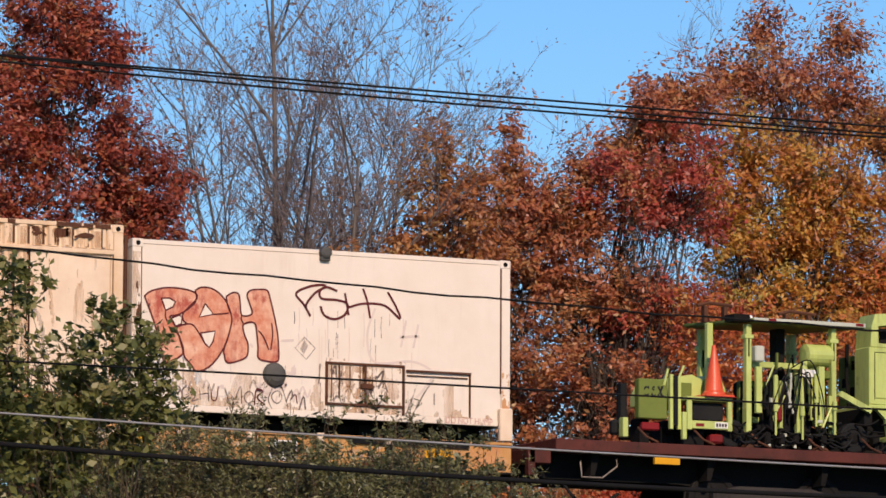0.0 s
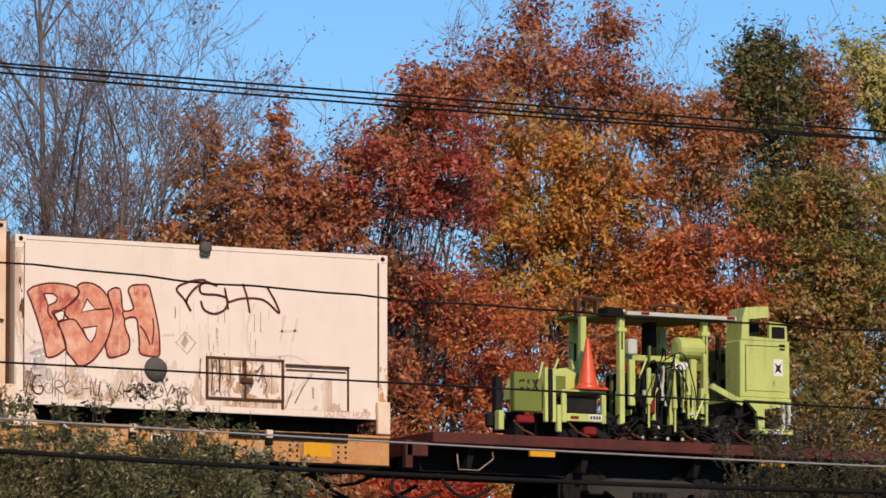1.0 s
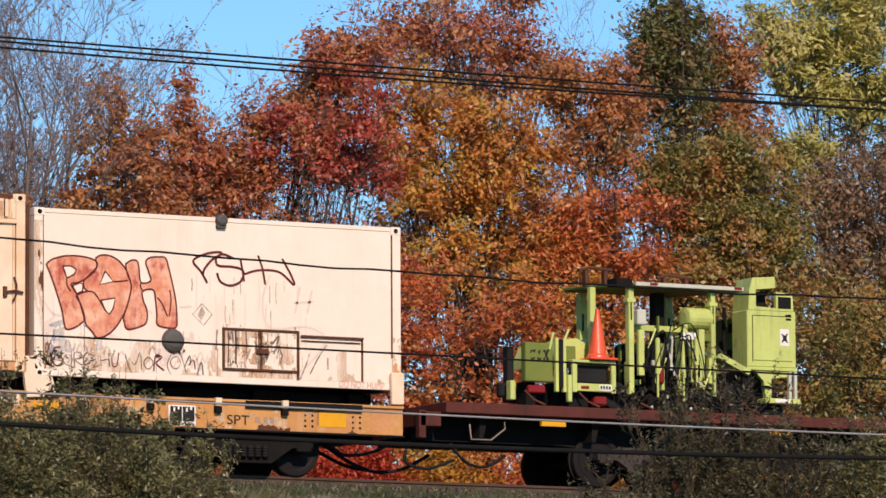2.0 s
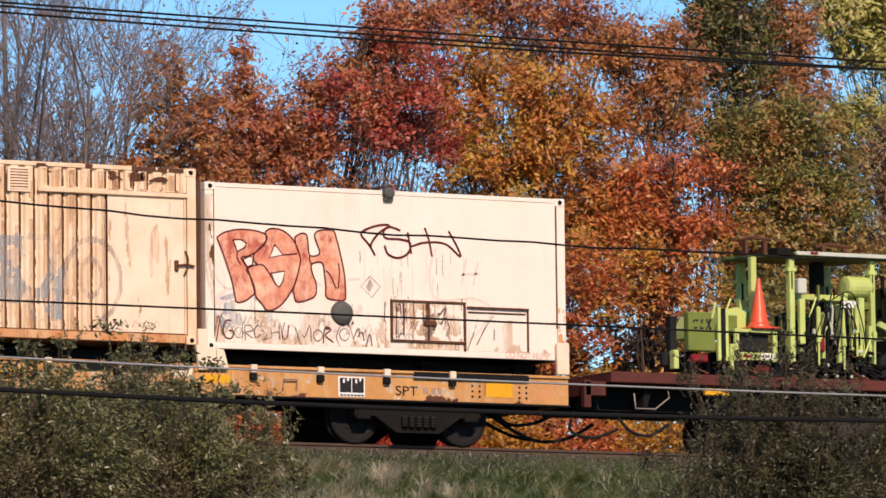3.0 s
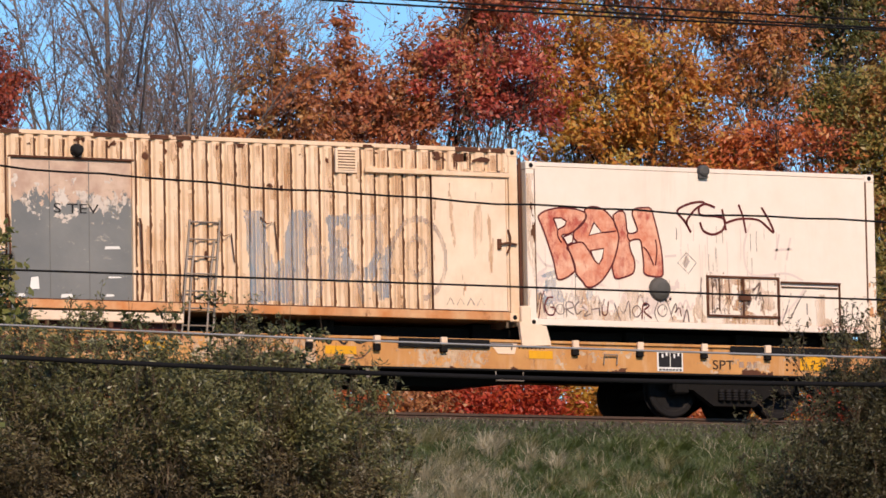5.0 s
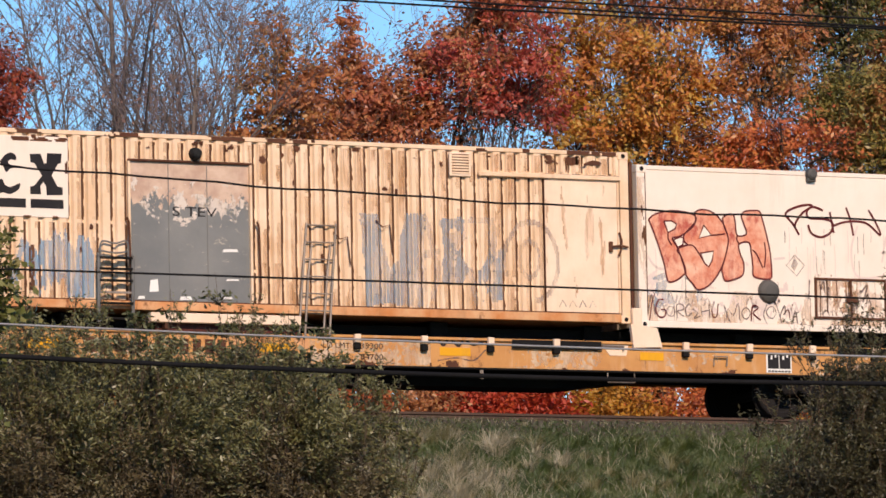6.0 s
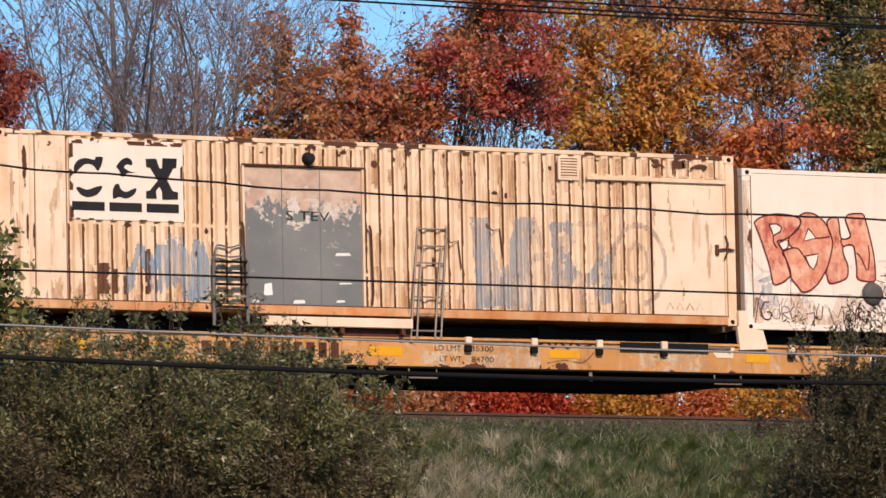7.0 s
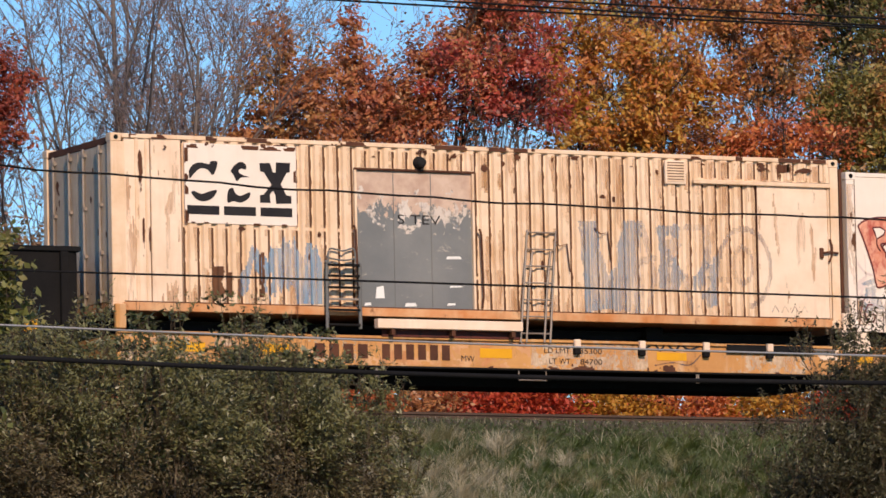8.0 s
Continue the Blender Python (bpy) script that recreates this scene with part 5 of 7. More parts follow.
    sprayed("dirt_wash", "stain", c, lambda x, z: wear(x * 2.5, z * 0.3, 28, 3) > 0.16, -11.95, -11.1, 1.5, 3.86, 0.0105, 0.016, 0.04, False, "runs of dirt on the end bay")
    # small hooks of wire on the side
    for x, z in ((-4.75, 2.5), (-4.05, 2.7)):
        part("wire_hook", tube(bm_new(), [(x - 0.22, -0.02, z + 0.08), (x - 0.12, -0.03, z - 0.02), (x, -0.03, z + 0.02), (x + 0.03, -0.03, z - 0.25), (x + 0.05, -0.02, z - 0.4)], 0.010), M["rustbar"], c)
    # ladder and folded steps fixed to the side
    lad = bx("ladder", "steel", c, -5.60, -5.57, -0.10, -0.06, 1.0, 1.02, 0.0, "tall rusty steel ladder")
    for a, b in ((-5.60, -5.41), (-5.10, -4.93), (-5.50, -5.33), (-5.20, -5.02)):
        part("rail", tube(bm_new(), [(a, -0.09, 1.02), ((a + b) / 2, -0.06, 1.9), (b, -0.02, 2.71 if a in (-5.60, -5.10) else 2.4)], 0.016), M["steel"], lad)
    for k in range(7):
        f = 0.08 + k * 0.15
        part("rung", tube(bm_new(), [(-5.60 + 0.19 * f, -0.085 + 0.06 * f, 1.02 + 1.69 * f), (-5.10 + 0.17 * f, -0.085 + 0.06 * f, 1.02 + 1.69 * f)], 0.013), M["steel"], lad)
    st = bx("folding_steps", "steel", c, -8.78, -8.27, -0.10, -0.06, 1.58, 1.61, 0.0, "grey metal folding steps beside the door")
    for x in (-8.80, -8.26):
        part("rail", tube(bm_new(), [(x, -0.10, 1.16), (x + 0.01, -0.10, 2.10), (x + 0.03, -0.03, 2.15)], 0.028), M["greydoor"], st)
    for z in (1.20, 1.42, 1.75, 1.92, 2.08):
        part("step", box(bm_new(), -8.79, -8.27, -0.14, -0.06, z, z + 0.03), M["truck"], st)
    part("hoop", tube(bm_new(), smooth_line([(-8.74, -0.05, 2.1), (-8.72, -0.05, 2.33), (-8.5, -0.05, 2.31), (-8.32, -0.05, 2.34), (-8.30, -0.05, 2.1)]), 0.014), M["greydoor"], st)
    part("hoop", tube(bm_new(), smooth_line([(-8.74, -0.05, 2.2), (-8.5, -0.06, 2.17), (-8.30, -0.05, 2.2)]), 0.014), M["greydoor"], st)
    # far side, roof, floor and the ends
    bx("far_wall", "cream", c, -12.05, -0.14, 2.38, 2.436, 1.49, 3.874)
    bx("roof", "cream", c, -12.03, -0.16, 0.066, 2.369, 3.86, 3.905)
    bx("floor_frame", "orange", c, -12.03, -0.16, 0.08, 2.36, 1.36, 1.47)
    bx("end_wall", "creamlight", c, -0.05, -0.012, 0.14, 2.30, 1.47, 3.83)
    chips = random.Random(51)
    for a, b in ((0.145, 1.212), (1.226, 2.293)):
        e = bx("end_door", "endpaint", c, -12.165, -12.12, a, b, 1.50, 3.80, 0.008, "grey-white end door, paint chipped")
        for y in (a + 0.25, b - 0.25):
            part("lock_rod", tube(bm_new(), [(-12.20, y, 1.5), (-12.20, y, 3.80)], 0.022), M["steel"], e)
            for z in (1.62, 2.2, 2.9, 3.68):
                part("rod_bracket", box(bm_new(), -12.215, -12.16, y - 0.05, y + 0.05, z, z + 0.05), M["steel"], e)
        for k in range(9):
            y, z, w = a + chips.uniform(0.08, 0.92), chips.uniform(1.6, 3.7), chips.uniform(0.02, 0.06)
            ring = [(w * chips.uniform(0.5, 1.2) * math.cos(q * 0.9), w * chips.uniform(0.8, 2.6) * math.sin(q * 0.9)) for q in range(7)]
            bm = bm_new()
            bm.faces.new([bm.verts.new((-12.1675, y + u, z + v)) for u, v in ring])
            part("rust_chip", bm, M["rustbar"], e)
    bx("end_header", "rustbar", c, -12.17, -12.10, 0.14, 2.30, 3.80, 3.90)
    bx("end_sill", "orange", c, -12.17, -12.10, 0.14, 2.30, 1.36, 1.49)


def short_container():
    c = train_thing("shipping_container", (3.17, 1.22, 1.29), "smooth off-white container covered with graffiti", "container", "containers on the flat car")
    x0, x1, z0, z1 = 0.145, 6.195, 1.29, 3.765
    for x in (x0, x1 - 0.14):
        for y in (0.0, 2.30):
            bx("corner_post", "white", c, x, x + 0.14, y, y + 0.138, z0 + 0.10, z1 - 0.118)
    castings(c, x0, x1, z0, z1, "white")
    for y in (0.004, 2.37):
        bx("top_rail", "white", c, x0 + 0.17, x1 - 0.17, y, y + 0.06, z1 - 0.07, z1 - 0.004)
        bx("bottom_rail", "white", c, x0 + 0.17, x1 - 0.17, y, y + 0.06, z0 + 0.02, z0 + 0.115)
    bx("side_panel", "white", c, x0 + 0.145, x1 - 0.145, 0.014, 0.07, z0 + 0.117, z1 - 0.072, 0.004)
    bx("far_wall", "white", c, x0 + 0.145, x1 - 0.145, 2.38, 2.43, z0 + 0.117, z1 - 0.072)
    bx("roof", "white", c, x0 + 0.13, x1 - 0.13, 0.066, 2.369, z1 - 0.07, z1 - 0.02)
    bx("floor_frame", "black", c, x0 + 0.17, x1 - 0.17, 0.066, 2.369, z0 + 0.03, z0 + 0.12)
    for x in (x0, x1 - 0.05):
        bx("end_wall", "white", c, x + 0.008, x + 0.042, 0.14, 2.30, z0 + 0.03, z1 - 0.1)
    bx("post_seam", "rustbar", c, x1 - 0.162, x1 - 0.142, -0.002, 0.03, z0 + 0.5, z1 - 0.12, 0.0, "rust seam beside the corner post")
    bx("post_seam", "rustbar", c, x0 + 0.142, x0 + 0.150, -0.002, 0.03, z0 + 0.2, z1 - 0.12, 0.0)
    sprayed("rust_stain", "orange", c, lambda x, z: wear(x, z * 0.5, 3, 6) > 0.02 + (z - 1.6) * 0.25, 6.06, 6.19, 1.40, 2.3, -0.004, 0.012, 0.02, False, "orange rust stain on the post")
    part("knob", turned(bm_new(), [(-0.09, 0.05), (-0.07, 0.085), (0.01, 0.095)], (3.18, 0.0, 3.72), "Y", 14), M["darkspot"], c, "dark round lamp at the top edge")
    bx("knob_bracket", "darkspot", c, 3.10, 3.25, -0.05, 0.02, 3.60, 3.66)
    part("dome", turned(bm_new(), [(-0.10, 0.03), (-0.09, 0.10), (-0.05, 0.16), (0.015, 0.185)], (2.395, 0.0, 1.90), "Y", 20), M["darkspot"], c, "grey round dome on the side")
    sprayed("rust_stain", "wash", c, lambda x, z: wear(x, z * 0.5, 31, 2.2) > 0.02 + 0.9 * (z - 1.42), 0.3, 6.04, 1.408, 1.9, 0.0105, 0.02, 0.02, False, "faint dirt along the bottom edge")
    sprayed("rust_stain", "stain", c, lambda x, z: wear(x * 1.5, z * 0.3, 32, 4) > 0.26 + 0.25 * abs(x - 3.4), 3.1, 4.7, 1.408, 2.2, 0.0095, 0.012, 0.03, False, "rust runs round the hatch")
    sprayed("rust_stain", "wash", c, lambda x, z: wear(x * 2, z * 0.4, 34, 3) > 0.0, 0.147, 0.28, 1.45, 3.6, -0.003, 0.012, 0.03, False, "tan stain on the post")
    sprayed("graffiti_haze", "graf_pale", c, lambda x, z: wear(x, z, 35, 2.4) > 0.12 and ellipse(x, z, 1.5, 1.95, 1.25, 0.42) < 1, 0.3, 2.9, 1.5, 2.4, 0.0095, 0.02, 0.02, False, "overspray round the letters")
    sprayed("graffiti_haze", "graf_blue", c, lambda x, z: wear(x, z, 36, 3.0) > 0.16 and ellipse(x, z, 0.75, 1.85, 0.5, 0.3) < 1, 0.3, 1.4, 1.5, 2.2, 0.0085, 0.016, 0.016, False, "bluish overspray")
    sprayed("rust_stain", "grime", c, lambda x, z: wear(x * 2, z * 0.5, 72, 4) > 0.10 + 0.3 * abs(z - 2.6), 0.20, 0.30, 1.45, 3.64, -0.0045, 0.010, 0.02, False, "rust runs beside the post")
    sprayed("rust_stain", "stain", c, lambda x, z: wear(x * 1.2, z, 73, 4) > -0.05, 3.25, 4.43, 1.545, 2.095, 0.0025, 0.015, 0.015, False, "dirt inside the hatch frame")
    # hatch with its rusted frame
    h = bx("hatch", "white", c, 3.24, 4.44, 0.004, 0.02, 1.54, 2.10, 0.004, "small hatch in a rusted frame")
    for a, b, e, f in ((3.205, 4.475, 2.10, 2.135), (3.205, 4.475, 1.505, 1.54), (3.205, 3.24, 1.54, 2.10), (4.44, 4.475, 1.40, 2.10), (3.83, 3.86, 1.54, 2.10)):
        part("frame_bar", box(bm_new(), a, b, -0.02, 0.016, e, f, 0.004), M["rustbar"], h)
    part("hatch_lock", box(bm_new(), 3.76, 3.96, -0.035, -0.018, 1.76, 1.84, 0.01), M["rustbar"], h)
    b = bx("rail_bar", "rustbar", c, 4.50, 5.55, -0.03, -0.005, 2.045, 2.075, 0.003, "thin rusted rail")
    part("rail_bar_lower", box(bm_new(), 4.52, 5.5, -0.012, 0.01, 1.985, 2.0), M["rustbar"], b)
    part("upright", box(bm_new(), 5.525, 5.545, -0.02, 0.012, 1.42, 2.045), M["rustbar"], b)
    lettering("warning_words", "DO NOT HUMP", 0.13, 5.15, 1.325, -0.004 + 0.004, M["redtext"], c, 0.76)
    yy = 0.008
    # big filled letters with dark outlines
    P = [(0.34, 2.94), (0.45, 3.02), (0.7, 3.08), (0.98, 3.07), (1.14, 3.02), (1.16, 2.95), (1.1, 2.85), (0.97, 2.75), (0.85, 2.69), (0.74, 2.66), (0.83, 2.52), (0.9, 2.34), (0.95, 2.16), (0.92, 2.11), (0.8, 2.03), (0.67, 2.0), (0.63, 2.08), (0.59, 2.28), (0.51, 2.52), (0.44, 2.71)]
    S = [(1.13, 3.06), (1.22, 3.11), (1.36, 3.11), (1.5, 3.05), (1.61, 2.94), (1.66, 2.85), (1.7, 2.74), (1.71, 2.63), (1.66, 2.43), (1.57, 2.22), (1.43, 2.03), (1.28, 1.92), (1.15, 1.9), (1.08, 1.98), (0.97, 2.1), (0.95, 2.23), (0.88, 2.4), (0.82, 2.49), (0.93, 2.55), (1.0, 2.57), (0.95, 2.62), (0.94, 2.71), (1.03, 2.81), (1.14, 2.92), (1.15, 2.99)]
    H = [(1.62, 3.0), (1.72, 3.06), (1.81, 3.05), (1.84, 2.94), (1.87, 2.74), (2.03, 2.77), (1.99, 2.92), (1.95, 3.04), (2.01, 3.11), (2.15, 3.13), (2.27, 3.12), (2.32, 2.99), (2.38, 2.77), (2.44, 2.49), (2.46, 2.21), (2.44, 2.1), (2.3, 2.09), (2.14, 2.13), (2.13, 2.28), (2.11, 2.48), (2.07, 2.64), (1.9, 2.61), (1.91, 2.47), (1.97, 2.33), (1.96, 2.16), (1.86, 2.09), (1.65, 2.04), (1.6, 2.15), (1.59, 2.22), (1.66, 2.43), (1.71, 2.63), (1.7, 2.74), (1.65, 2.85)]
    for n, pts in (("P", P), ("S", S), ("H", H)):
        loop = smooth_line(pts + [pts[0]], 4)
        lift = {"P": 0.0, "S": 0.002, "H": 0.001}[n]
        part("graffiti_fill", flat(bm_new(), loop[:-1], yy - lift), M["graf_fill"], c, "salmon-red bubble letter")
        part("graffiti_outline", stroke(bm_new(), loop, 0.025, yy - lift - 0.003), M["graf_line"], c)
    for inner in ([(0.6, 2.92), (0.73, 2.93), (0.82, 2.88), (0.79, 2.81), (0.67, 2.75), (0.64, 2.83), (0.6, 2.92)],
                  [(0.76, 2.64), (0.88, 2.69), (0.93, 2.67), (0.92, 2.57), (0.83, 2.53), (0.76, 2.64)],
                  [(1.29, 2.88), (1.2, 2.68), (1.42, 2.73), (1.29, 2.88)],
                  [(1.22, 2.45), (1.45, 2.49), (1.42, 2.34), (1.36, 2.25), (1.29, 2.3), (1.22, 2.45)]):
        part("graffiti_counter", flat(bm_new(), inner[:-1], yy - 0.0045), M["white"], c)
        part("graffiti_outline", stroke(bm_new(), inner, 0.024, yy - 0.006), M["graf_line"], c)
    for pts in ([(1.0, 2.57), (1.1, 2.56), (1.2, 2.44), (1.29, 2.3)], [(1.42, 2.73), (1.53, 2.74), (1.66, 2.76)], [(0.67, 2.75), (0.67, 2.65), (0.73, 2.56)], [(1.87, 2.74), (1.86, 2.68), (1.9, 2.61)], [(2.13, 2.53), (2.21, 2.45), (2.3, 2.26)], [(2.33, 2.26), (2.36, 2.49), (2.34, 2.65)]):
        part("graffiti_outline", stroke(bm_new(), smooth_line(pts), 0.022, yy - 0.007), M["graf_line"], c)
    # thin tag: pointed first letter, curved second, two crossed uprights, long tail
    tags = [([(2.96, 2.78), (2.86, 2.94), (2.73, 3.1), (2.93, 3.21), (3.15, 3.25), (3.19, 3.22), (3.04, 3.13), (2.91, 2.98), (2.89, 2.89)], 0.026),
            ([(3.39, 3.17), (3.22, 3.22), (3.11, 3.16), (3.14, 3.05), (3.39, 3.04), (3.55, 2.99), (3.52, 2.84), (3.35, 2.76), (3.18, 2.81), (3.12, 2.94)], 0.026),
            ([(3.51, 3.15), (3.54, 3.0), (3.57, 2.83)], 0.024),
            ([(3.8, 3.23), (3.87, 3.05), (3.92, 2.8)], 0.024),
            ([(3.57, 2.94), (3.81, 3.01), (4.15, 3.0), (4.4, 2.82), (4.33, 3.0), (4.2, 3.2)], 0.024)]
    for k, (pts, w) in enumerate(tags):
        part("graffiti_tag", stroke(bm_new(), smooth_line(pts), w * 1.4, yy - 0.001 * (k % 3)), M["graf_line"], c)
    rng = random.Random(4)
    for x, z, ln in ((2.78, 2.9, .35), (2.9, 2.6, .2), (3.0, 2.9, .25), (3.1, 2.6, .6), (3.2, 2.6, .35), (3.58, 2.65, .5), (2.86, 2.5, .3), (0.9, 2.05, .3), (1.3, 1.95, .2), (1.7, 2.0, .25), (0.45, 2.5, .7), (2.2, 2.0, .3)):
        part("paint_drip", stroke(bm_new(), [(x, z), (x + 0.01, z - ln / 2), (x, z - ln)], 0.012, yy + 0.002), M["graf_pale"], c)
    for pts in ([(2.87, 2.47), (3.04, 2.32), (2.90, 2.15), (2.72, 2.31), (2.87, 2.47)],):
        part("graffiti_diamond", stroke(bm_new(), pts, 0.022, yy), M["graf_grey"], c)
    part("graffiti_diamond", flat(bm_new(), [(2.87, 2.44), (2.93, 2.34), (2.86, 2.22), (2.80, 2.30)], yy + 0.002), M["graf_grey"], c)
    for pts in ([(4.0, 2.95), (3.88, 2.6), (3.92, 2.25), (4.1, 2.15), (4.6, 2.2), (4.9, 2.1)], [(4.5, 2.8), (4.42, 2.4)], [(4.7, 2.75), (4.62, 2.4)], [(4.40, 2.55), (4.72, 2.58)], [(4.4, 1.45), (4.7, 1.7), (4.95, 2.0)], [(0.3, 2.4), (0.5, 2.2), (0.9, 2.25)],
                [(2.5, 2.4), (2.7, 2.42)]):
        part("graffiti_faded", stroke(bm_new(), smooth_line(pts), 0.035, yy + 0.002), M["graf_pale"], c)
    # a row of looping tags along the bottom
    for k, pts in enumerate([
            [(0.57, 1.73), (0.48, 1.72), (0.43, 1.6), (0.47, 1.48), (0.57, 1.47), (0.6, 1.57), (0.52, 1.58)],
            [(0.76, 1.56), (0.74, 1.5), (0.69, 1.48), (0.64, 1.5), (0.62, 1.55), (0.64, 1.61), (0.69, 1.63), (0.74, 1.61), (0.76, 1.56)],
            [(0.8, 1.45), (0.79, 1.65), (0.89, 1.66), (0.91, 1.59), (0.8, 1.56), (0.92, 1.48)],
            [(1.01, 1.68), (0.94, 1.6), (0.97, 1.49), (1.05, 1.54)],
            [(0.32, 1.41), (0.37, 1.69), (0.42, 1.82)],
            [(1.21, 1.65), (1.23, 1.48)],
            [(1.35, 1.68), (1.36, 1.47)],
            [(1.21, 1.56), (1.36, 1.59)],
            [(1.4, 1.61), (1.41, 1.5), (1.48, 1.5), (1.51, 1.69)],
            [(1.61, 1.68), (1.68, 1.48), (1.75, 1.35)],
            [(1.64, 1.44), (1.68, 1.62), (1.77, 1.52), (1.86, 1.71), (1.88, 1.45)],
            [(2.07, 1.56), (2.04, 1.5), (1.99, 1.47), (1.94, 1.5), (1.92, 1.56), (1.94, 1.61), (1.99, 1.64), (2.04, 1.62), (2.07, 1.56)],
            [(2.08, 1.44), (2.11, 1.67), (2.21, 1.65), (2.12, 1.56), (2.25, 1.46)],
            [(2.52, 1.58), (2.49, 1.52), (2.44, 1.49), (2.38, 1.52), (2.35, 1.58), (2.38, 1.64), (2.44, 1.67), (2.49, 1.65), (2.52, 1.58)],
            [(2.5, 1.77), (2.56, 1.6), (2.61, 1.44)],
            [(2.58, 1.52), (2.67, 1.69), (2.68, 1.55)],
            [(2.65, 1.55), (2.73, 1.63), (2.76, 1.5)],
            [(1.06, 1.6), (1.15, 1.54), (1.09, 1.46), (1.21, 1.5)],
            [(2.79, 1.41), (2.86, 1.61), (2.89, 1.42)],
            [(2.36, 1.7), (2.3, 1.54), (2.36, 1.4)]]):
        part("graffiti_tag", stroke(bm_new(), smooth_line(pts, 4), 0.018 + 0.006 * (k % 3 == 0), yy - 0.001 - 0.0005 * (k % 4)), M["graf_black" if k % 4 else "graf_line"], c)
    for k in range(26):
        x, z = rng.uniform(3.27, 4.3), rng.uniform(1.58, 1.98)
        pts = [(x, z), (x + rng.uniform(-0.03, 0.05), z + rng.uniform(-0.15, 0.1)), (x + rng.uniform(0.0, 0.12), z + rng.uniform(-0.05, 0.12)), (x + rng.uniform(-0.02, 0.1), z - rng.uniform(0.05, 0.2))]
        pts = [(min(max(a, 3.25), 4.43), min(max(q, 1.55), 2.09)) for a, q in pts]
        part("graffiti_tag", stroke(bm_new(), smooth_line(pts, 4), rng.choice((0.012, 0.02, 0.03)), 0.0015 - 0.0003 * (k % 4)), M[rng.choice(("graf_black", "graf_black", "graf_grey", "stain"))], c)
    sprayed("graffiti_haze", "graf_black", c, lambda x, z: ellipse(x, z, 3.85, 1.8, 0.12, 0.2) < 1 and wear(x, z, 37, 6) > -0.05, 3.7, 4.0, 1.56, 2.05, 0.0008, 0.012, 0.012, False)
    for k in range(46):
        x = rng.choice((rng.uniform(0.35, 2.9), rng.uniform(3.0, 4.6)))
        z = rng.uniform(1.75, 2.9) if x > 2.6 else rng.uniform(1.55, 2.1)
        ln = rng.uniform(0.12, 0.5)
        part("paint_drip", stroke(bm_new(), [(x, z), (x + rng.uniform(-0.01, 0.01), z - ln / 2), (x, max(z - ln, 1.42))], rng.choice((0.007, 0.01, 0.014)), yy + 0.0028), M[rng.choice(("graf_grey", "graf_pale", "graf_black"))], c)
    for k in range(16):
        x = rng.uniform(3.25, 4.42)
        part("rust_run", stroke(bm_new(), [(x, 2.09), (x + 0.006, 1.85), (x, rng.uniform(1.56, 1.8))], rng.choice((0.012, 0.02, 0.03)), 0.0012), M[rng.choice(("grime", "stain", "stain"))], h)
    for pts in ([(0.30, 1.55), (0.36, 1.8), (0.42, 1.5)], [(4.96, 1.75), (4.96, 1.58)], [(3.12, 2.1), (3.1, 1.8)], [(4.66, 1.5), (4.8, 1.75), (4.95, 1.95)], [(4.5, 1.42), (4.62, 1.7), (4.68, 1.9)]):
        part("graffiti_tag", stroke(bm_new(), smooth_line(pts), 0.022, 0.0025), M["graf_black"], c)
    for k in range(14):
        x = rng.uniform(0.4, 2.9)
        z = rng.uniform(1.5, 1.75)
        part("graffiti_faded", stroke(bm_new(), smooth_line([(x, z), (x + 0.06, z + 0.12), (x + 0.13, z - 0.03), (x + 0.18, z + 0.08)], 4), 0.03, yy + 0.0015), M["graf_pale" if k % 2 else "graf_grey"], c)


# ---------------------------------------------------------------- rolling stock


def wheelset(parent, x, name="wheelset", r=0.41):
    """Two wheels on an axle, about its own centre so that it can roll."""
    bm = bm_new()
    for yc, s in ((0.40, 1), (2.04, -1)):
        turned(bm, [(yc + s * 0.00, 0.10), (yc + s * 0.0, 0.30), (yc - s * 0.015, 0.33), (yc - s * 0.015, r - 0.02), (yc, r), (yc + s * 0.10, r + 0.004), (yc + s * 0.105, r + 0.026), (yc + s * 0.135, r + 0.026), (yc + s * 0.135, 0.32), (yc + s * 0.10, 0.28), (yc + s * 0.10, 0.10)],
               (0, -1.22, 0), "Y", 28)
    turned(bm, [(0.30, 0.075), (2.14, 0.075)], (0, -1.22, 0), "Y", 12)
    for q in range(4):
        a = q * math.pi / 2
        turned(bm, [(0.385, 0.035), (0.40, 0.035)], (0.2 * math.cos(a), -1.22, 0.2 * math.sin(a)), "Y", 8)
    me = bpy.data.meshes.new(name)
    bm.to_mesh(me)
    bm.free()
    me.materials.append(M["tread"])
    ob = new(name, me)
    ob.parent = parent
    ob["spot"] = tuple(Vector((x, 1.22, r)) - root_base(parent))
    ob["radius"] = r
    ob.location = ob["spot"]
    ROLLING.append(ob)


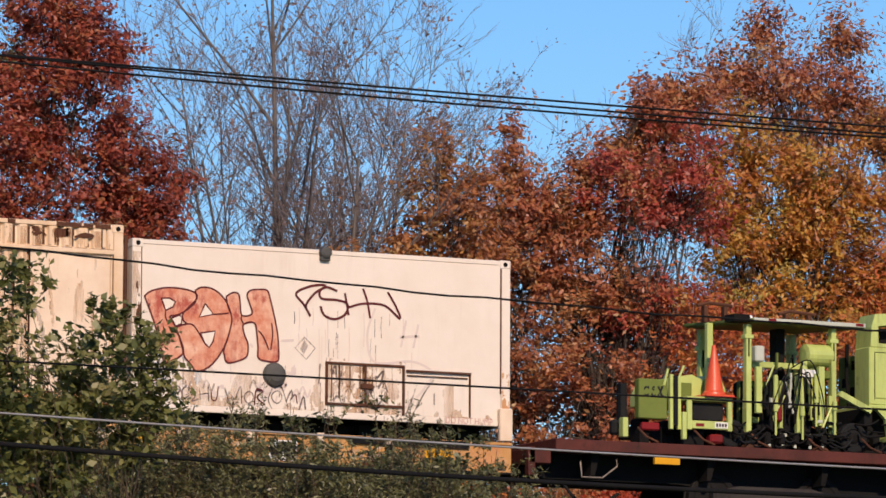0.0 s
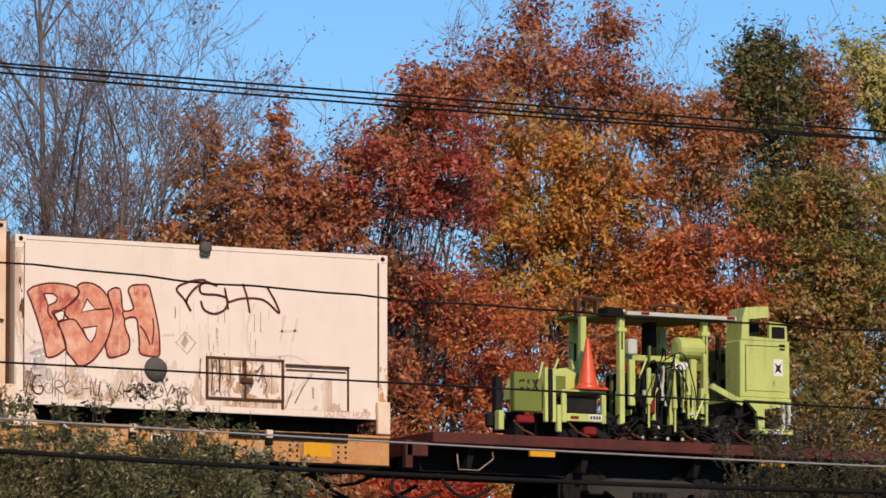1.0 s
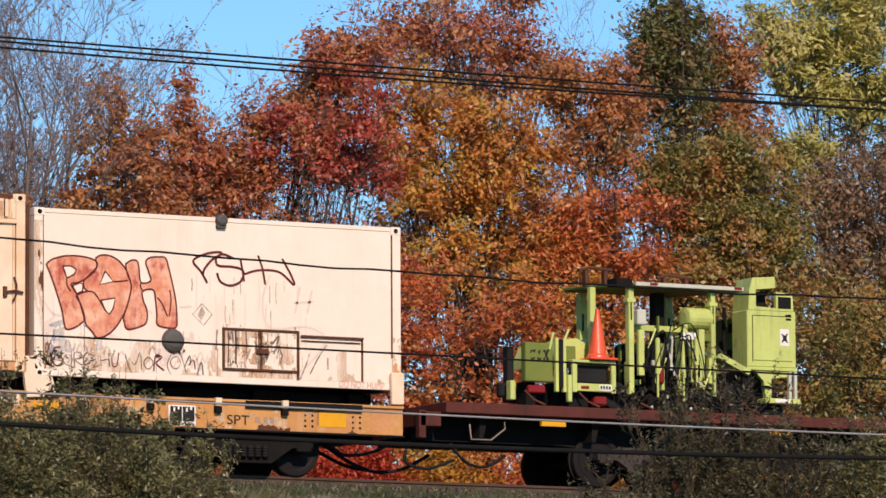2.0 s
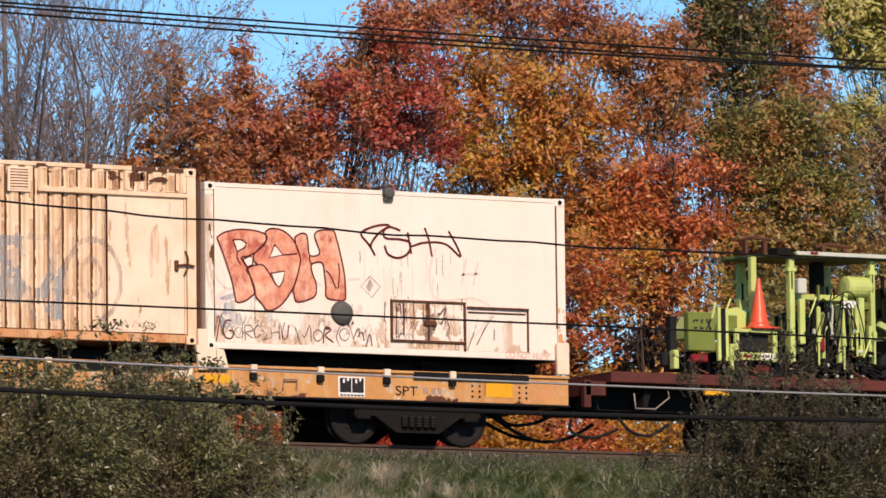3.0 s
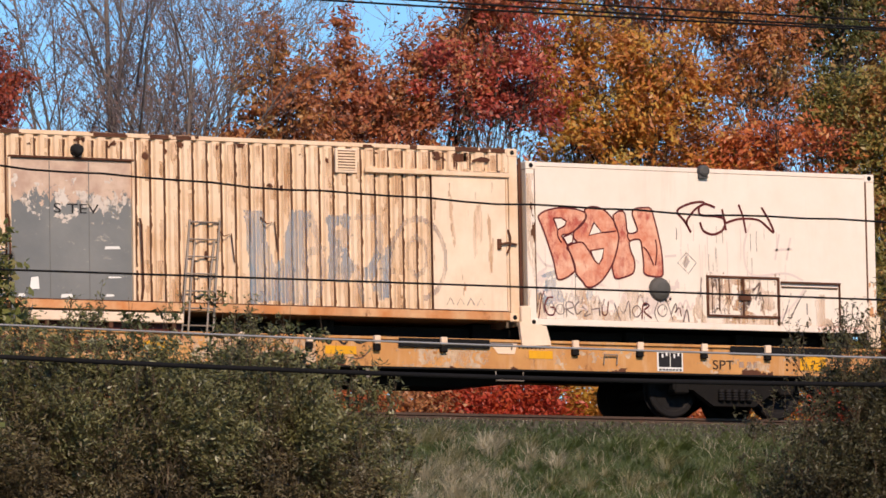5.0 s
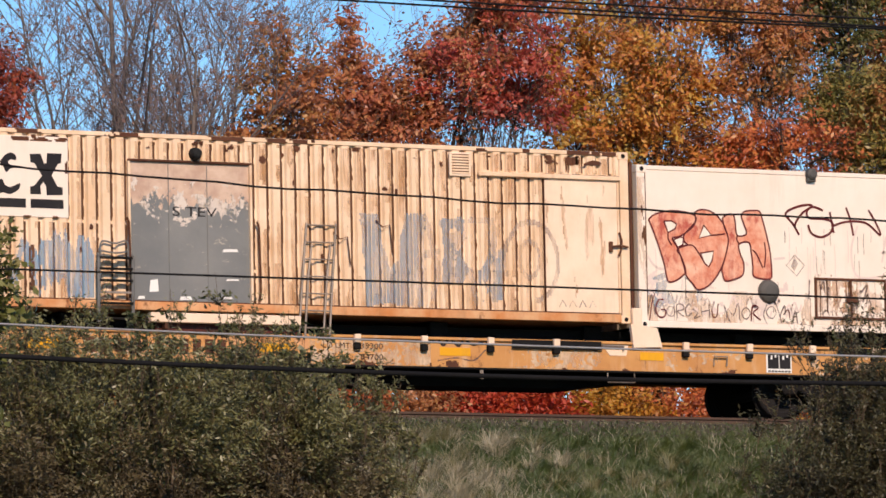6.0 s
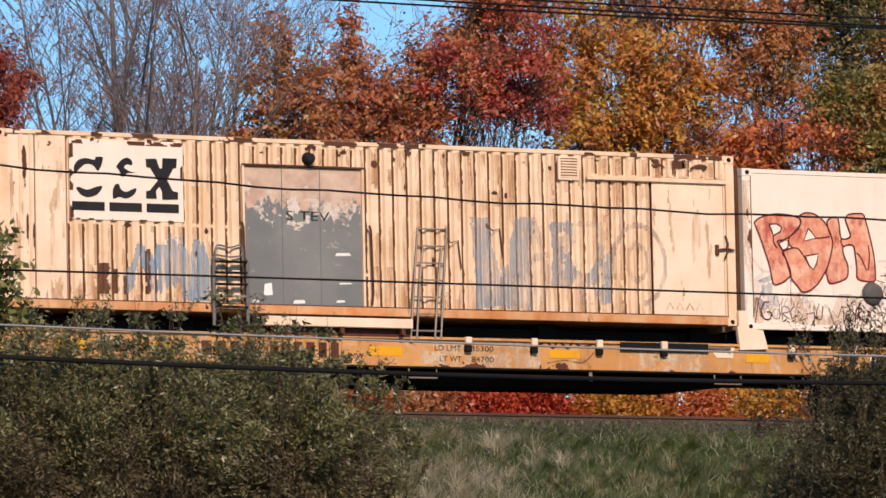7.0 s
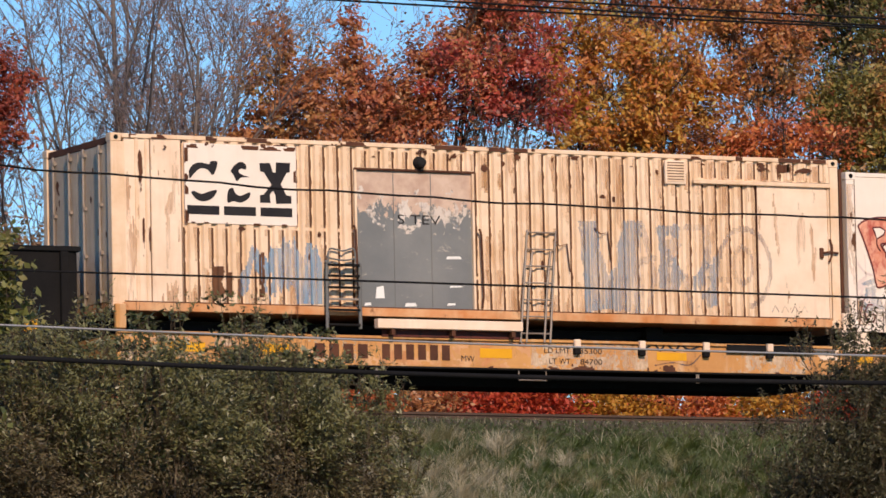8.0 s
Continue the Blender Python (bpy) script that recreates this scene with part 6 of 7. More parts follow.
def bogie(parent, x, frame_mat="truck"):
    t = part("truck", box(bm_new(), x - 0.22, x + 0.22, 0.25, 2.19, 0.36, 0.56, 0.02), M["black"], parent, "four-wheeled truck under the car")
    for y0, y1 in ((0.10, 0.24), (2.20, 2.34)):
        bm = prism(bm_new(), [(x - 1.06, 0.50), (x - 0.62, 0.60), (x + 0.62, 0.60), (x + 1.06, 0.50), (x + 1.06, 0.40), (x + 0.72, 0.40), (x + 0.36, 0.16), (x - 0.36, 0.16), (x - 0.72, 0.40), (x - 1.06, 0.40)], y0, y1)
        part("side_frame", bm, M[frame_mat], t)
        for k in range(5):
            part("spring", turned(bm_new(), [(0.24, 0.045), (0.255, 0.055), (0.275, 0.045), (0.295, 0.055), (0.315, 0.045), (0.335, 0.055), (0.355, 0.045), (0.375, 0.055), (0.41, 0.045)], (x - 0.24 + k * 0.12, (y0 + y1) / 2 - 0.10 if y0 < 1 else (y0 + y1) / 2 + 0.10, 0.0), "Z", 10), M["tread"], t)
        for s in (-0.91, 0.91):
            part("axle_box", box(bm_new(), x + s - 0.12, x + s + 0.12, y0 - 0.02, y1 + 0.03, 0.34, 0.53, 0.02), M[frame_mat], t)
    for s in (-0.91, 0.91):
        wheelset(t, x + s)


def coupler(parent, x, s):
    bm = box(bm_new(), min(x, x + s * 0.34), max(x, x + s * 0.34), 1.10, 1.34, 0.68, 0.92, 0.03)
    part("coupler", bm, M["truck"], parent, "iron knuckle coupler")


def long_flat_car():
    f = train_thing("flat_car", (-3.0, 1.22, 0.0), "rusty ochre flat car carrying two containers", "railway car", "cars of the train")
    x0, x1 = -12.15, 6.205
    for y0, y1 in ((-0.03, 0.02), (2.42, 2.47)):
        s = part("side_sill", box(bm_new(), x0, x1, y0, y1, 0.63, 1.065, 0.006), M["sill"], f, "faded ochre side sill with rust and yellow patches")
        if y0 < 0:
            sill = s
    part("flange", box(bm_new(), x0, x1, -0.07, -0.032, 1.03, 1.07, 0.004), M["sill"], sill)
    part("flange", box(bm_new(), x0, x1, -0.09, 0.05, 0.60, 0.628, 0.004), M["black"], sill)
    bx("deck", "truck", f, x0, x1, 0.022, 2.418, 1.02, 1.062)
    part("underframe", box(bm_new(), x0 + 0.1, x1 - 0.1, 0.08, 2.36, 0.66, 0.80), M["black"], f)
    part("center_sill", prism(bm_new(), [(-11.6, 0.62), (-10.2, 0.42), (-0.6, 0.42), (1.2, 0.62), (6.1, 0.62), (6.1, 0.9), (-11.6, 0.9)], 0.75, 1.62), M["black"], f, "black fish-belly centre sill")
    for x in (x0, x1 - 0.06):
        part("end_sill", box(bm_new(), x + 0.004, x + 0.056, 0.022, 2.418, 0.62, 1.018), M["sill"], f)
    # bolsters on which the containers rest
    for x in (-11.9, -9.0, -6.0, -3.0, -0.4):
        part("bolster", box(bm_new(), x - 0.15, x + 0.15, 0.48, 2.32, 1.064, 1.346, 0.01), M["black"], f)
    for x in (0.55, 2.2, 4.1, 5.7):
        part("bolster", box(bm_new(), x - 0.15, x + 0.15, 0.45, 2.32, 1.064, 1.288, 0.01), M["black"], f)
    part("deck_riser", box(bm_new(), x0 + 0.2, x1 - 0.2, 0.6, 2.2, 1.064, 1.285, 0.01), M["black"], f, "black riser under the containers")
    # cream pedestals at the container corners
    part("pedestal", prism(bm_new(), [(-0.06, 1.335), (0.0, 1.335), (0.39, 1.285), (0.47, 1.00), (-0.02, 0.98)], -0.10, -0.034), M["creamlight"], f, "cream corner pedestal")
    part("pedestal", box(bm_new(), -0.02, 0.14, -0.09, -0.012, 1.30, 1.58, 0.01), M["creamlight"], f)
    part("pedestal", box(bm_new(), 5.99, 6.20, -0.09, -0.012, 1.09, 1.57, 0.012), M["creamlight"], f, "cream corner pedestal")
    part("pedestal", box(bm_new(), -12.19, -12.02, -0.09, -0.016, 1.09, 1.45, 0.012), M["sill"], f)
    # stake brackets
    for k in (6, 7, 8, 9, 11, 12, 13, 14):
        xb = -11.28 + k * 1.105
        b = part("bracket", box(bm_new(), xb - 0.05, xb + 0.05, -0.13, -0.071, 0.96, 1.08, 0.008), M["creamlight"], sill, "pale stake bracket")
        # dark block, shifted right, modelled for the shadow the bracket casts
        part("bracket_foot", box(bm_new(), xb - 0.045, xb + 0.06, -0.11, -0.034, 0.86, 0.955, 0.008), M["truck"], sill)
    for a, b, c, d in ((4.79, 5.24, 0.72, 0.93), (-3.26, -2.75, 0.80, 0.92), (-6.26, -5.72, 0.78, 0.92), (0.12, 0.52, 0.80, 0.92), (-11.3, -10.75, 0.78, 0.92), (-9.9, -9.4, 0.76, 0.92)):
        part("yellow_patch", box(bm_new(), a, b, -0.0365, -0.029, c, d), M["yellow"], sill, "yellow reflector patch")
    sg = part("notice_plate", box(bm_new(), 2.30, 2.745, -0.040, -0.029, 0.655, 0.955, 0.003), M["sign"], sill, "white-framed notice plate with two dark fields")
    for a in (2.325, 2.53):
        part("field", box(bm_new(), a, a + 0.19, -0.044, -0.039, 0.72, 0.935), M["letter"], sg)
        part("mark", box(bm_new(), a + 0.05, a + 0.08, -0.047, -0.043, 0.86, 0.92), M["sign"], sg)
        part("mark", box(bm_new(), a + 0.12, a + 0.15, -0.047, -0.043, 0.89, 0.935), M["sign"], sg)
    for k in range(7):
        part("print_bar", box(bm_new(), 2.33 + k * 0.058, 2.37 + k * 0.058, -0.044, -0.039, 0.668, 0.692), M["letter"], sg)
    lettering("sill_words", "SPT", 0.20, 3.26, 0.705, -0.0365, M["letter"], sill, 0.37)
    lettering("sill_words", "MW", 0.13, -6.57, 0.72, -0.0365, M["letter"], sill, 0.22)
    for word, x, z, w in (("LD", -5.18, 0.875, 0.15), ("LMT", -4.98, 0.875, 0.24), ("35300", -4.57, 0.875, 0.37), ("LT", -5.10, 0.715, 0.13), ("WT", -4.93, 0.715, 0.19), ("84700", -4.57, 0.715, 0.37)):
        lettering("sill_words", word, 0.115, x, z, -0.0365, M["letter"], sill, w)
    for a, b in ((3.72, 3.80), (3.86, 3.93), (3.97, 4.03)):
        part("print_bar", box(bm_new(), a, b, -0.0365, -0.029, 0.74, 0.83), M["graf_grey"], sill)
    for k in range(4):
        part("mark_bar", box(bm_new(), -8.98 + k * 0.235, -8.82 + k * 0.235, -0.0365, -0.029, 0.735, 0.945), M["rustbar"], sill)
    for k in range(6):
        part("mark_bar", box(bm_new(), -7.88 + k * 0.198, -7.75 + k * 0.198, -0.0365, -0.029, 0.73, 0.955), M["rustbar"], sill)
    part("graffiti_tag", stroke(bm_new(), smooth_line([(-3.45, 0.98), (-3.3, 1.04), (-3.2, 0.95), (-3.1, 1.05), (-2.95, 0.95), (-2.85, 1.04), (-2.7, 0.97), (-2.5, 1.03), (-2.45, 0.96)]), 0.034, -0.0365), M["letter"], sill)
    part("graffiti_tag", stroke(bm_new(), smooth_line([(-3.3, 0.72), (-3.0, 0.77), (-2.7, 0.74), (-2.5, 0.9)]), 0.02, -0.0365), M["graf_black"], sill)
    for k, (a, e, mt, th) in enumerate(((-5.4, -3.4, "chalk", -0.25), (-2.1, -0.5, "chalk", -0.05), (0.3, 2.2, "chalk", 0.2), (-12.1, -10.9, "chalk", -0.1), (2.8, 4.7, "chalk", 0.3), (5.3, 6.2, "orange", 0.1), (-10.6, -8.3, "chalk", 0.1), (-8.2, -5.4, "orange", 0.0))):
        sprayed("paint_wear", mt, sill, lambda x, z: wear(x * 0.55, z, 40 + k, 6) + 0.5 * wear(x, z, 60 + k, 17) > th + 0.12, a, e, 0.64, 1.028, -0.0318, 0.014, 0.012, False)
    sprayed("grime_band", "rustbar", sill, lambda x, z: wear(x, z, 55, 2.6) > 0.46 + 4.0 * (z - 0.635), x0 + 0.02, x1 - 0.02, 0.632, 0.74, -0.0325, 0.03, 0.014, False)
    # dark openings in the deck edge
    for a, b, c, d in ((3.55, 5.5, 0.955, 1.06), (-2.07, -0.56, 0.93, 1.06)):
        part("edge_slot", box(bm_new(), a, b, -0.076, -0.069, c, d), M["black"], sill)
    for a, b, c, d in ((1.38, 1.60, 0.74, 0.88), (-0.55, -0.18, 0.93, 1.0)):
        part("grab_iron", tube(bm_new(), [(a, -0.05, c), (a, -0.08, d), (b, -0.08, d), (b, -0.05, c)], 0.014), M["steel"], sill)
    for a, b in ((-5.63, -5.17), (-0.46, 0.0), (-11.9, -11.5), (-8.0, -7.97), (-2.6, -2.57)):
        part("stirrup", tube(bm_new(), [(a, -0.06, 0.62), (a, -0.07, 0.46), (b, -0.07, 0.46), (b, -0.06, 0.62)], 0.014), M["steel"], sill)
    part("gusset", prism(bm_new(), [(-0.55, 1.025), (-0.40, 0.86), (-0.12, 0.86), (-0.08, 1.025)], -0.040, -0.032), M["creamlight"], sill, "pale bolted gusset plate")
    for k in range(7):
        part("rivet", turned(bm_new(), [(-0.045, 0.008), (-0.031, 0.014)], (-0.04 + 0.07 * k, 0.0, 0.955), "Y", 8), M["truck"], sill)
    for x in (4.56, 4.68, 5.36, 5.48):
        for z in (0.72, 0.80, 0.88):
            part("rivet", turned(bm_new(), [(-0.045, 0.012), (-0.031, 0.02)], (x, 0.0, z), "Y", 8), M["truck"], sill)
    bx("walkway", "creamlight", f, -8.03, -5.62, -0.22, -0.092, 1.17, 1.31, 0.008, "worn white walkway beam below the door")
    for x in (-7.8, -6.8, -5.8):
        part("walkway_arm", box(bm_new(), x, x + 0.06, -0.20, -0.032, 1.08, 1.168), M["rustbar"], f)
    part("rust_board", box(bm_new(), -7.9, -5.6, -0.085, -0.072, 1.06, 1.165), M["maroon"], f)
    bogie(f, 3.70)
    bogie(f, -9.64)
    coupler(f, x1, 1)
    coupler(f, x0, -1)
    for pts in ([(5.2, 0.7, 0.55), (5.6, 0.6, 0.28), (6.1, 0.7, 0.14), (6.7, 0.9, 0.22), (7.2, 1.0, 0.45)], [(5.5, 1.6, 0.55), (6.0, 1.5, 0.3), (6.35, 1.4, 0.22)], [(5.1, 0.4, 0.6), (5.4, 0.4, 0.36), (5.9, 0.5, 0.4), (6.3, 0.6, 0.55)]):
        part("brake_hose", tube(bm_new(), smooth_line(pts), 0.028), M["rubber"], f)


def maroon_flat_car():
    f = train_thing("flat_car", (15.0, 1.22, 0.0), "maroon flat car with a rusty deck, carrying a track machine", "railway car", "cars of the train")
    bx("deck", "maroon", f, 6.88, 24.2, -0.15, 2.55, 1.0, 1.165, 0.01, "maroon painted deck edge")
    bx("end_platform", "maroon", f, 6.52, 6.876, 0.0, 2.4, 0.80, 1.02, 0.01)
    part("end_post", box(bm_new(), 6.50, 6.62, 0.0, 0.12, 0.62, 1.04, 0.01), M["maroon"], f)
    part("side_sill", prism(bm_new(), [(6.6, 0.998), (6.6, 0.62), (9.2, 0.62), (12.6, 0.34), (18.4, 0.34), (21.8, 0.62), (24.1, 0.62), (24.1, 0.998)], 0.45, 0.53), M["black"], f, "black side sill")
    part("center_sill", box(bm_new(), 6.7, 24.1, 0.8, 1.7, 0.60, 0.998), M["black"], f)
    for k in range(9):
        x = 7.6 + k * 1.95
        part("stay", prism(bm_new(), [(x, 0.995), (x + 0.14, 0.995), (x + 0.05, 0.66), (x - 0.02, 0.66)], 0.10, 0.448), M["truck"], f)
    for a in (8.55, 12.55, 14.6):
        part("yellow_patch", box(bm_new(), a, a + 0.42, -0.10, -0.04, 0.86, 0.96), M["yellow"], f)
    for a in (7.36,):
        part("grab_iron", tube(bm_new(), [(a, 0.0, 0.85), (a, -0.05, 0.62), (a + 0.34, -0.05, 0.62), (a + 0.60, -0.02, 0.80), (a + 0.60, 0.0, 0.9)], 0.013), M["steel"], f)
    for x in (10.1, 11.3, 13.0):
        part("chock", prism(bm_new(), [(x, 1.166), (x + 0.24, 1.166), (x + 0.2, 1.22), (x + 0.05, 1.23)], -0.05, 0.12), M["rustbar"], f)
    bogie(f, 10.70, "ironlight")
    bogie(f, 20.4, "ironlight")
    coupler(f, 6.52, -1)
    coupler(f, 24.2, 1)
    for pts in ([(7.3, 0.5, 0.6), (7.5, 0.4, 0.32), (7.9, 0.5, 0.26), (8.3, 0.6, 0.45)], [(6.6, 0.5, 0.62), (6.5, 0.45, 0.3), (6.9, 0.5, 0.2), (7.4, 0.6, 0.35)]):
        part("brake_hose", tube(bm_new(), smooth_line(pts), 0.026), M["rubber"], f)


def gondola():
    g = train_thing("gondola_car", (-20.0, 1.22, 0.0), "dark grey open gondola car behind the flat car", "railway car", "cars of the train")
    for y0, y1 in ((-0.05, 0.0), (2.44, 2.49)):
        bx("side_wall", "truck", g, -27.5, -12.80, y0, y1, 0.85, 2.18, 0.008)
    for x in (-12.80, -27.5):
        bx("end_wall", "truck", g, x + 0.002, x + 0.052, 0.002, 2.438, 0.85, 2.17, 0.008)
    bx("top_chord", "black", g, -27.5, -12.72, -0.09, 0.02, 2.182, 2.26, 0.01)
    bx("top_chord", "black", g, -27.5, -12.72, 2.42, 2.53, 2.182, 2.26, 0.01)
    bx("end_chord", "black", g, -12.80, -12.71, 0.022, 2.418, 2.182, 2.25, 0.01)
    for k in range(14):
        part("side_post", box(bm_new(), -13.05 - k * 1.08, -12.93 - k * 1.08, -0.12, -0.052, 0.86, 2.18, 0.01), M["truck"], g)
    bx("floor", "black", g, -27.4, -12.85, 0.002, 2.438, 0.72, 0.848)
    part("yellow_patch", box(bm_new(), -13.62, -13.40, -0.058, -0.051, 1.02, 1.2), M["yellow"], g)
    part("center_sill", box(bm_new(), -27.3, -12.8, 0.8, 1.7, 0.45, 0.718), M["black"], g)
    bogie(g, -14.6)
    bogie(g, -25.6)
    coupler(g, -12.75, 1)


# ---------------------------------------------------------------- the track machine


def track_machine():
    m = train_thing("track_machine", (10.6, 1.1, 1.168), "lime green railway maintenance machine with canopy, hoses and cab", "machine")
    B = lambda n, mat, *v, **k: bx(n, mat, m, *v, **k)
    # frame and wheels
    B("chassis", "black", 8.95, 13.0, 0.35, 1.85, 1.38, 1.56, bev=0.01)
    for x, r in ((9.96, 0.215), (12.04, 0.235)):
        for y in (0.10, 1.98):
            w = part("wheel", turned(bm_new(), [(0.0, 0.06), (0.0, r * 0.55), (-0.02, r * 0.6), (-0.02, r - 0.03), (0.0, r), (0.12, r), (0.12, 0.06)], (x, y, 1.168 + r), "Y", 24), M["rubber"], m, "dark wheel")
            part("hub", turned(bm_new(), [(-0.03, 0.04), (-0.02, 0.07), (0.0, 0.09)], (x, y, 1.168 + r), "Y", 12), M["truck"], w)
    for x in (8.45, 12.7):
        B("axle_stand", "truck", x, x + 0.16, 0.2, 0.5, 1.168, 1.56)
    # nose box with its mark
    n = B("nose_box", "limedull", 8.36, 8.84, 0.05, 0.20, 1.545, 2.14, bev=0.015, label="dull green nose box with a dark emblem")
    for name, outline in EMBLEM:
        part(name, flat(bm_new(), [(8.43 + (x + 11.0) * 0.2, 1.87 + (z - 2.97) * 0.27) for x, z in outline], 0.047), M["letter"], n)
    for x in (8.42, 8.58, 8.74):
        part("bolt", turned(bm_new(), [(0.0, 0.018), (0.05, 0.018)], (x, 0.12, 2.138), "Z", 8), M["rustbar"], n)
    B("front_leg", "lime", 8.06, 8.15, -0.02, 0.12, 1.25, 1.54, bev=0.01)
    B("buffer_post", "rubber", 8.16, 8.27, 0.25, 0.40, 1.30, 2.08, bev=0.01)
    B("front_axle", "rubber", 8.0, 8.2, 0.2, 0.34, 1.30, 1.52, bev=0.03)
    B("red_block", "red", 8.45, 8.75, 0.12, 0.3, 1.38, 1.50, bev=0.02)
    B("red_block", "red", 9.55, 9.78, 0.02, 0.2, 1.22, 1.36, bev=0.03)
    for x in (8.86, 8.99):
        B("stanchion", "lime", x, x + 0.055, 0.0, 0.07, 1.40, 2.22 - (x - 8.86) * 0.3, bev=0.006)
    part("lever", tube(bm_new(), [(8.78, 0.05, 2.05), (8.83, 0.02, 2.30)], 0.02), M["lime"], m)
    part("lever", tube(bm_new(), [(9.0, 0.05, 2.1), (9.10, 0.02, 2.36)], 0.018), M["lime"], m)
    B("damper", "rubber", 8.91, 8.98, -0.03, 0.03, 1.45, 2.2, bev=0.01)
    part("engine_hood", prism(bm_new(), [(9.02, 1.86), (9.02, 2.02), (9.12, 2.22), (9.42, 2.27), (9.56, 2.20), (9.56, 1.86)], 0.35, 1.6), M["lime"], m, "lime green engine hood")
    B("hood_vent", "limedull", 9.14, 9.40, 0.335, 0.352, 1.92, 2.14)
    fender = prism(bm_new(), [(9.55, 1.92), (9.62, 2.18), (9.80, 2.30), (9.98, 2.26), (10.06, 2.08), (10.06, 1.92)], 0.5, 1.3)
    part("fender", fender, M["lime"], m)
    # open step frame
    s = B("step_frame", "lime", 9.12, 9.88, -0.06, 0.30, 1.84, 1.90, bev=0.008, label="lime green open step frame")
    for x in (9.12, 9.80):
        part("leg", box(bm_new(), x, x + 0.08, -0.06, 0.0, 1.40, 1.838, 0.008), M["lime"], s)
    part("lower_bar", box(bm_new(), 9.20, 9.80, -0.06, 0.0, 1.42, 1.54, 0.008), M["lime"], s)
    part("label_plate", box(bm_new(), 9.58, 9.80, -0.066, -0.061, 1.44, 1.53), M["sign"], s)
    for k in range(4):
        part("print_bar", box(bm_new(), 9.60 + k * 0.048, 9.63 + k * 0.048, -0.070, -0.065, 1.46, 1.51), M["letter"], s)
    part("reflector", box(bm_new(), 9.26, 9.40, -0.066, -0.061, 1.455, 1.50), M["red"], s)
    B("battery_box", "rubber", 9.24, 9.78, 0.05, 0.28, 1.56, 1.82, bev=0.01)
    for x in (9.08,):
        B("front_stand", "lime", x - 0.04, x + 0.03, -0.06, 0.02, 1.25, 1.66, bev=0.008)
    # canopy on posts
    cp = B("canopy", "limedull", 10.20, 12.12, -0.10, 2.05, 3.05, 3.12, bev=0.01, label="pale green sheet canopy")
    part("canopy_edge", box(bm_new(), 10.20, 12.12, -0.14, -0.102, 3.065, 3.125, 0.005), M["pale"], cp)
    part("canopy_edge", box(bm_new(), 10.16, 10.198, -0.14, 2.05, 3.07, 3.11, 0.005), M["limedull"], cp)
    # the sheet rises towards its back
    for ob in [cp] + list(cp.children):
        for v in ob.data.vertices:
            v.co.z += 0.055 * max(v.co.y + 1.2, 0.0)
    for a in (10.45, 11.95):
        part("marker_light", box(bm_new(), a, a + 0.13, -0.147, -0.139, 3.08, 3.12), M["red"], cp)
    part("sign_box", box(bm_new(), 9.88, 10.16, -0.10, 0.2, 3.06, 3.17, 0.005), M["truck"], cp)
    for k, (a, b, z) in enumerate(((9.95, 10.55, 3.42), (11.35, 12.0, 3.36))):
        part("roof_pipe", tube(bm_new(), [(a, 1.2, z), (a + 0.2, 1.2, z + 0.05), (b, 1.2, z + 0.02)], 0.03), M["rustbar"], cp)
        part("roof_stand", box(bm_new(), a + 0.1, a + 0.16, 1.15, 1.25, 3.17, z), M["rustbar"], cp)
        part("roof_stand", box(bm_new(), b - 0.16, b - 0.1, 1.15, 1.25, 3.17, z), M["rustbar"], cp)
    part("beacon", turned(bm_new(), [(0.0, 0.06), (0.08, 0.06), (0.12, 0.03)], (10.75, 1.0, 3.17), "Z", 12), M["sign"], cp)
    for x, y, w in ((10.15, 0.0, 0.09), (11.61, 0.0, 0.085), (10.35, 1.85, 0.13), (11.9, 1.85, 0.13)):
        p = B("post", "lime", x, x + w, y, y + 0.12, 1.40, 3.04 if y < 1 else 3.14, bev=0.01)
        part("post_slot", box(bm_new(), x + w * 0.3, x + w * 0.55, y - 0.004, y + 0.002, 2.55, 2.85), M["black"], p)
        part("post_cap", box(bm_new(), x - 0.03, x + w + 0.03, y - 0.01, y + 0.13, 2.82, 2.88, 0.005), M["lime"], p)
    # added second copy of the shaded back post, moved forward to catch sun
    B("rear_post", "lime", 9.70, 9.80, 0.40, 0.50, 1.90, 3.07, bev=0.01)
    B("post_box", "pale", 10.30, 10.46, -0.01, 0.15, 2.48, 2.72, bev=0.02)
    # work heads between the posts
    rng = random.Random(12)
    for k in range(22):
        x = 10.34 + k * 0.058 + rng.uniform(-0.02, 0.02)
        y = rng.choice((-0.05, 0.15, 0.4, 0.7))
        z0, z1 = rng.uniform(1.28, 1.65), rng.uniform(1.95, 2.45)
        mt = rng.choice(("lime", "lime", "lime", "pale", "limedull", "black"))
        w = rng.uniform(0.035, 0.085)
        B("tool_bar", mt, x, x + w, y, y + 0.09, z0, z1, bev=0.008)
        if k % 2:
            part("ram", turned(bm_new(), [(z0 - 0.1, 0.018), (z0 + 0.25, 0.018), (z0 + 0.26, 0.038), (z1 - 0.1, 0.038), (z1 - 0.08, 0.02)], (x + 0.06, y - 0.06, 0.0), "Z", 10), M[rng.choice(("lime", "pale", "truck"))], m)
    for z, mt in ((2.42, "lime"), (2.12, "limedull"), (1.58, "lime")):
        B("cross_beam", mt, 10.28, 11.62, 0.26, 0.36, z, z + 0.09, bev=0.008)
    B("pump_block", "black", 10.42, 11.5, 0.55, 0.95, 1.35, 2.25, bev=0.03)
    B("valve_block", "black", 10.50, 11.36, 0.14, 0.30, 1.45, 2.05, bev=0.02)
    B("mast", "black", 10.92, 11.08, 0.5, 0.7, 1.5, 3.05, bev=0.01)
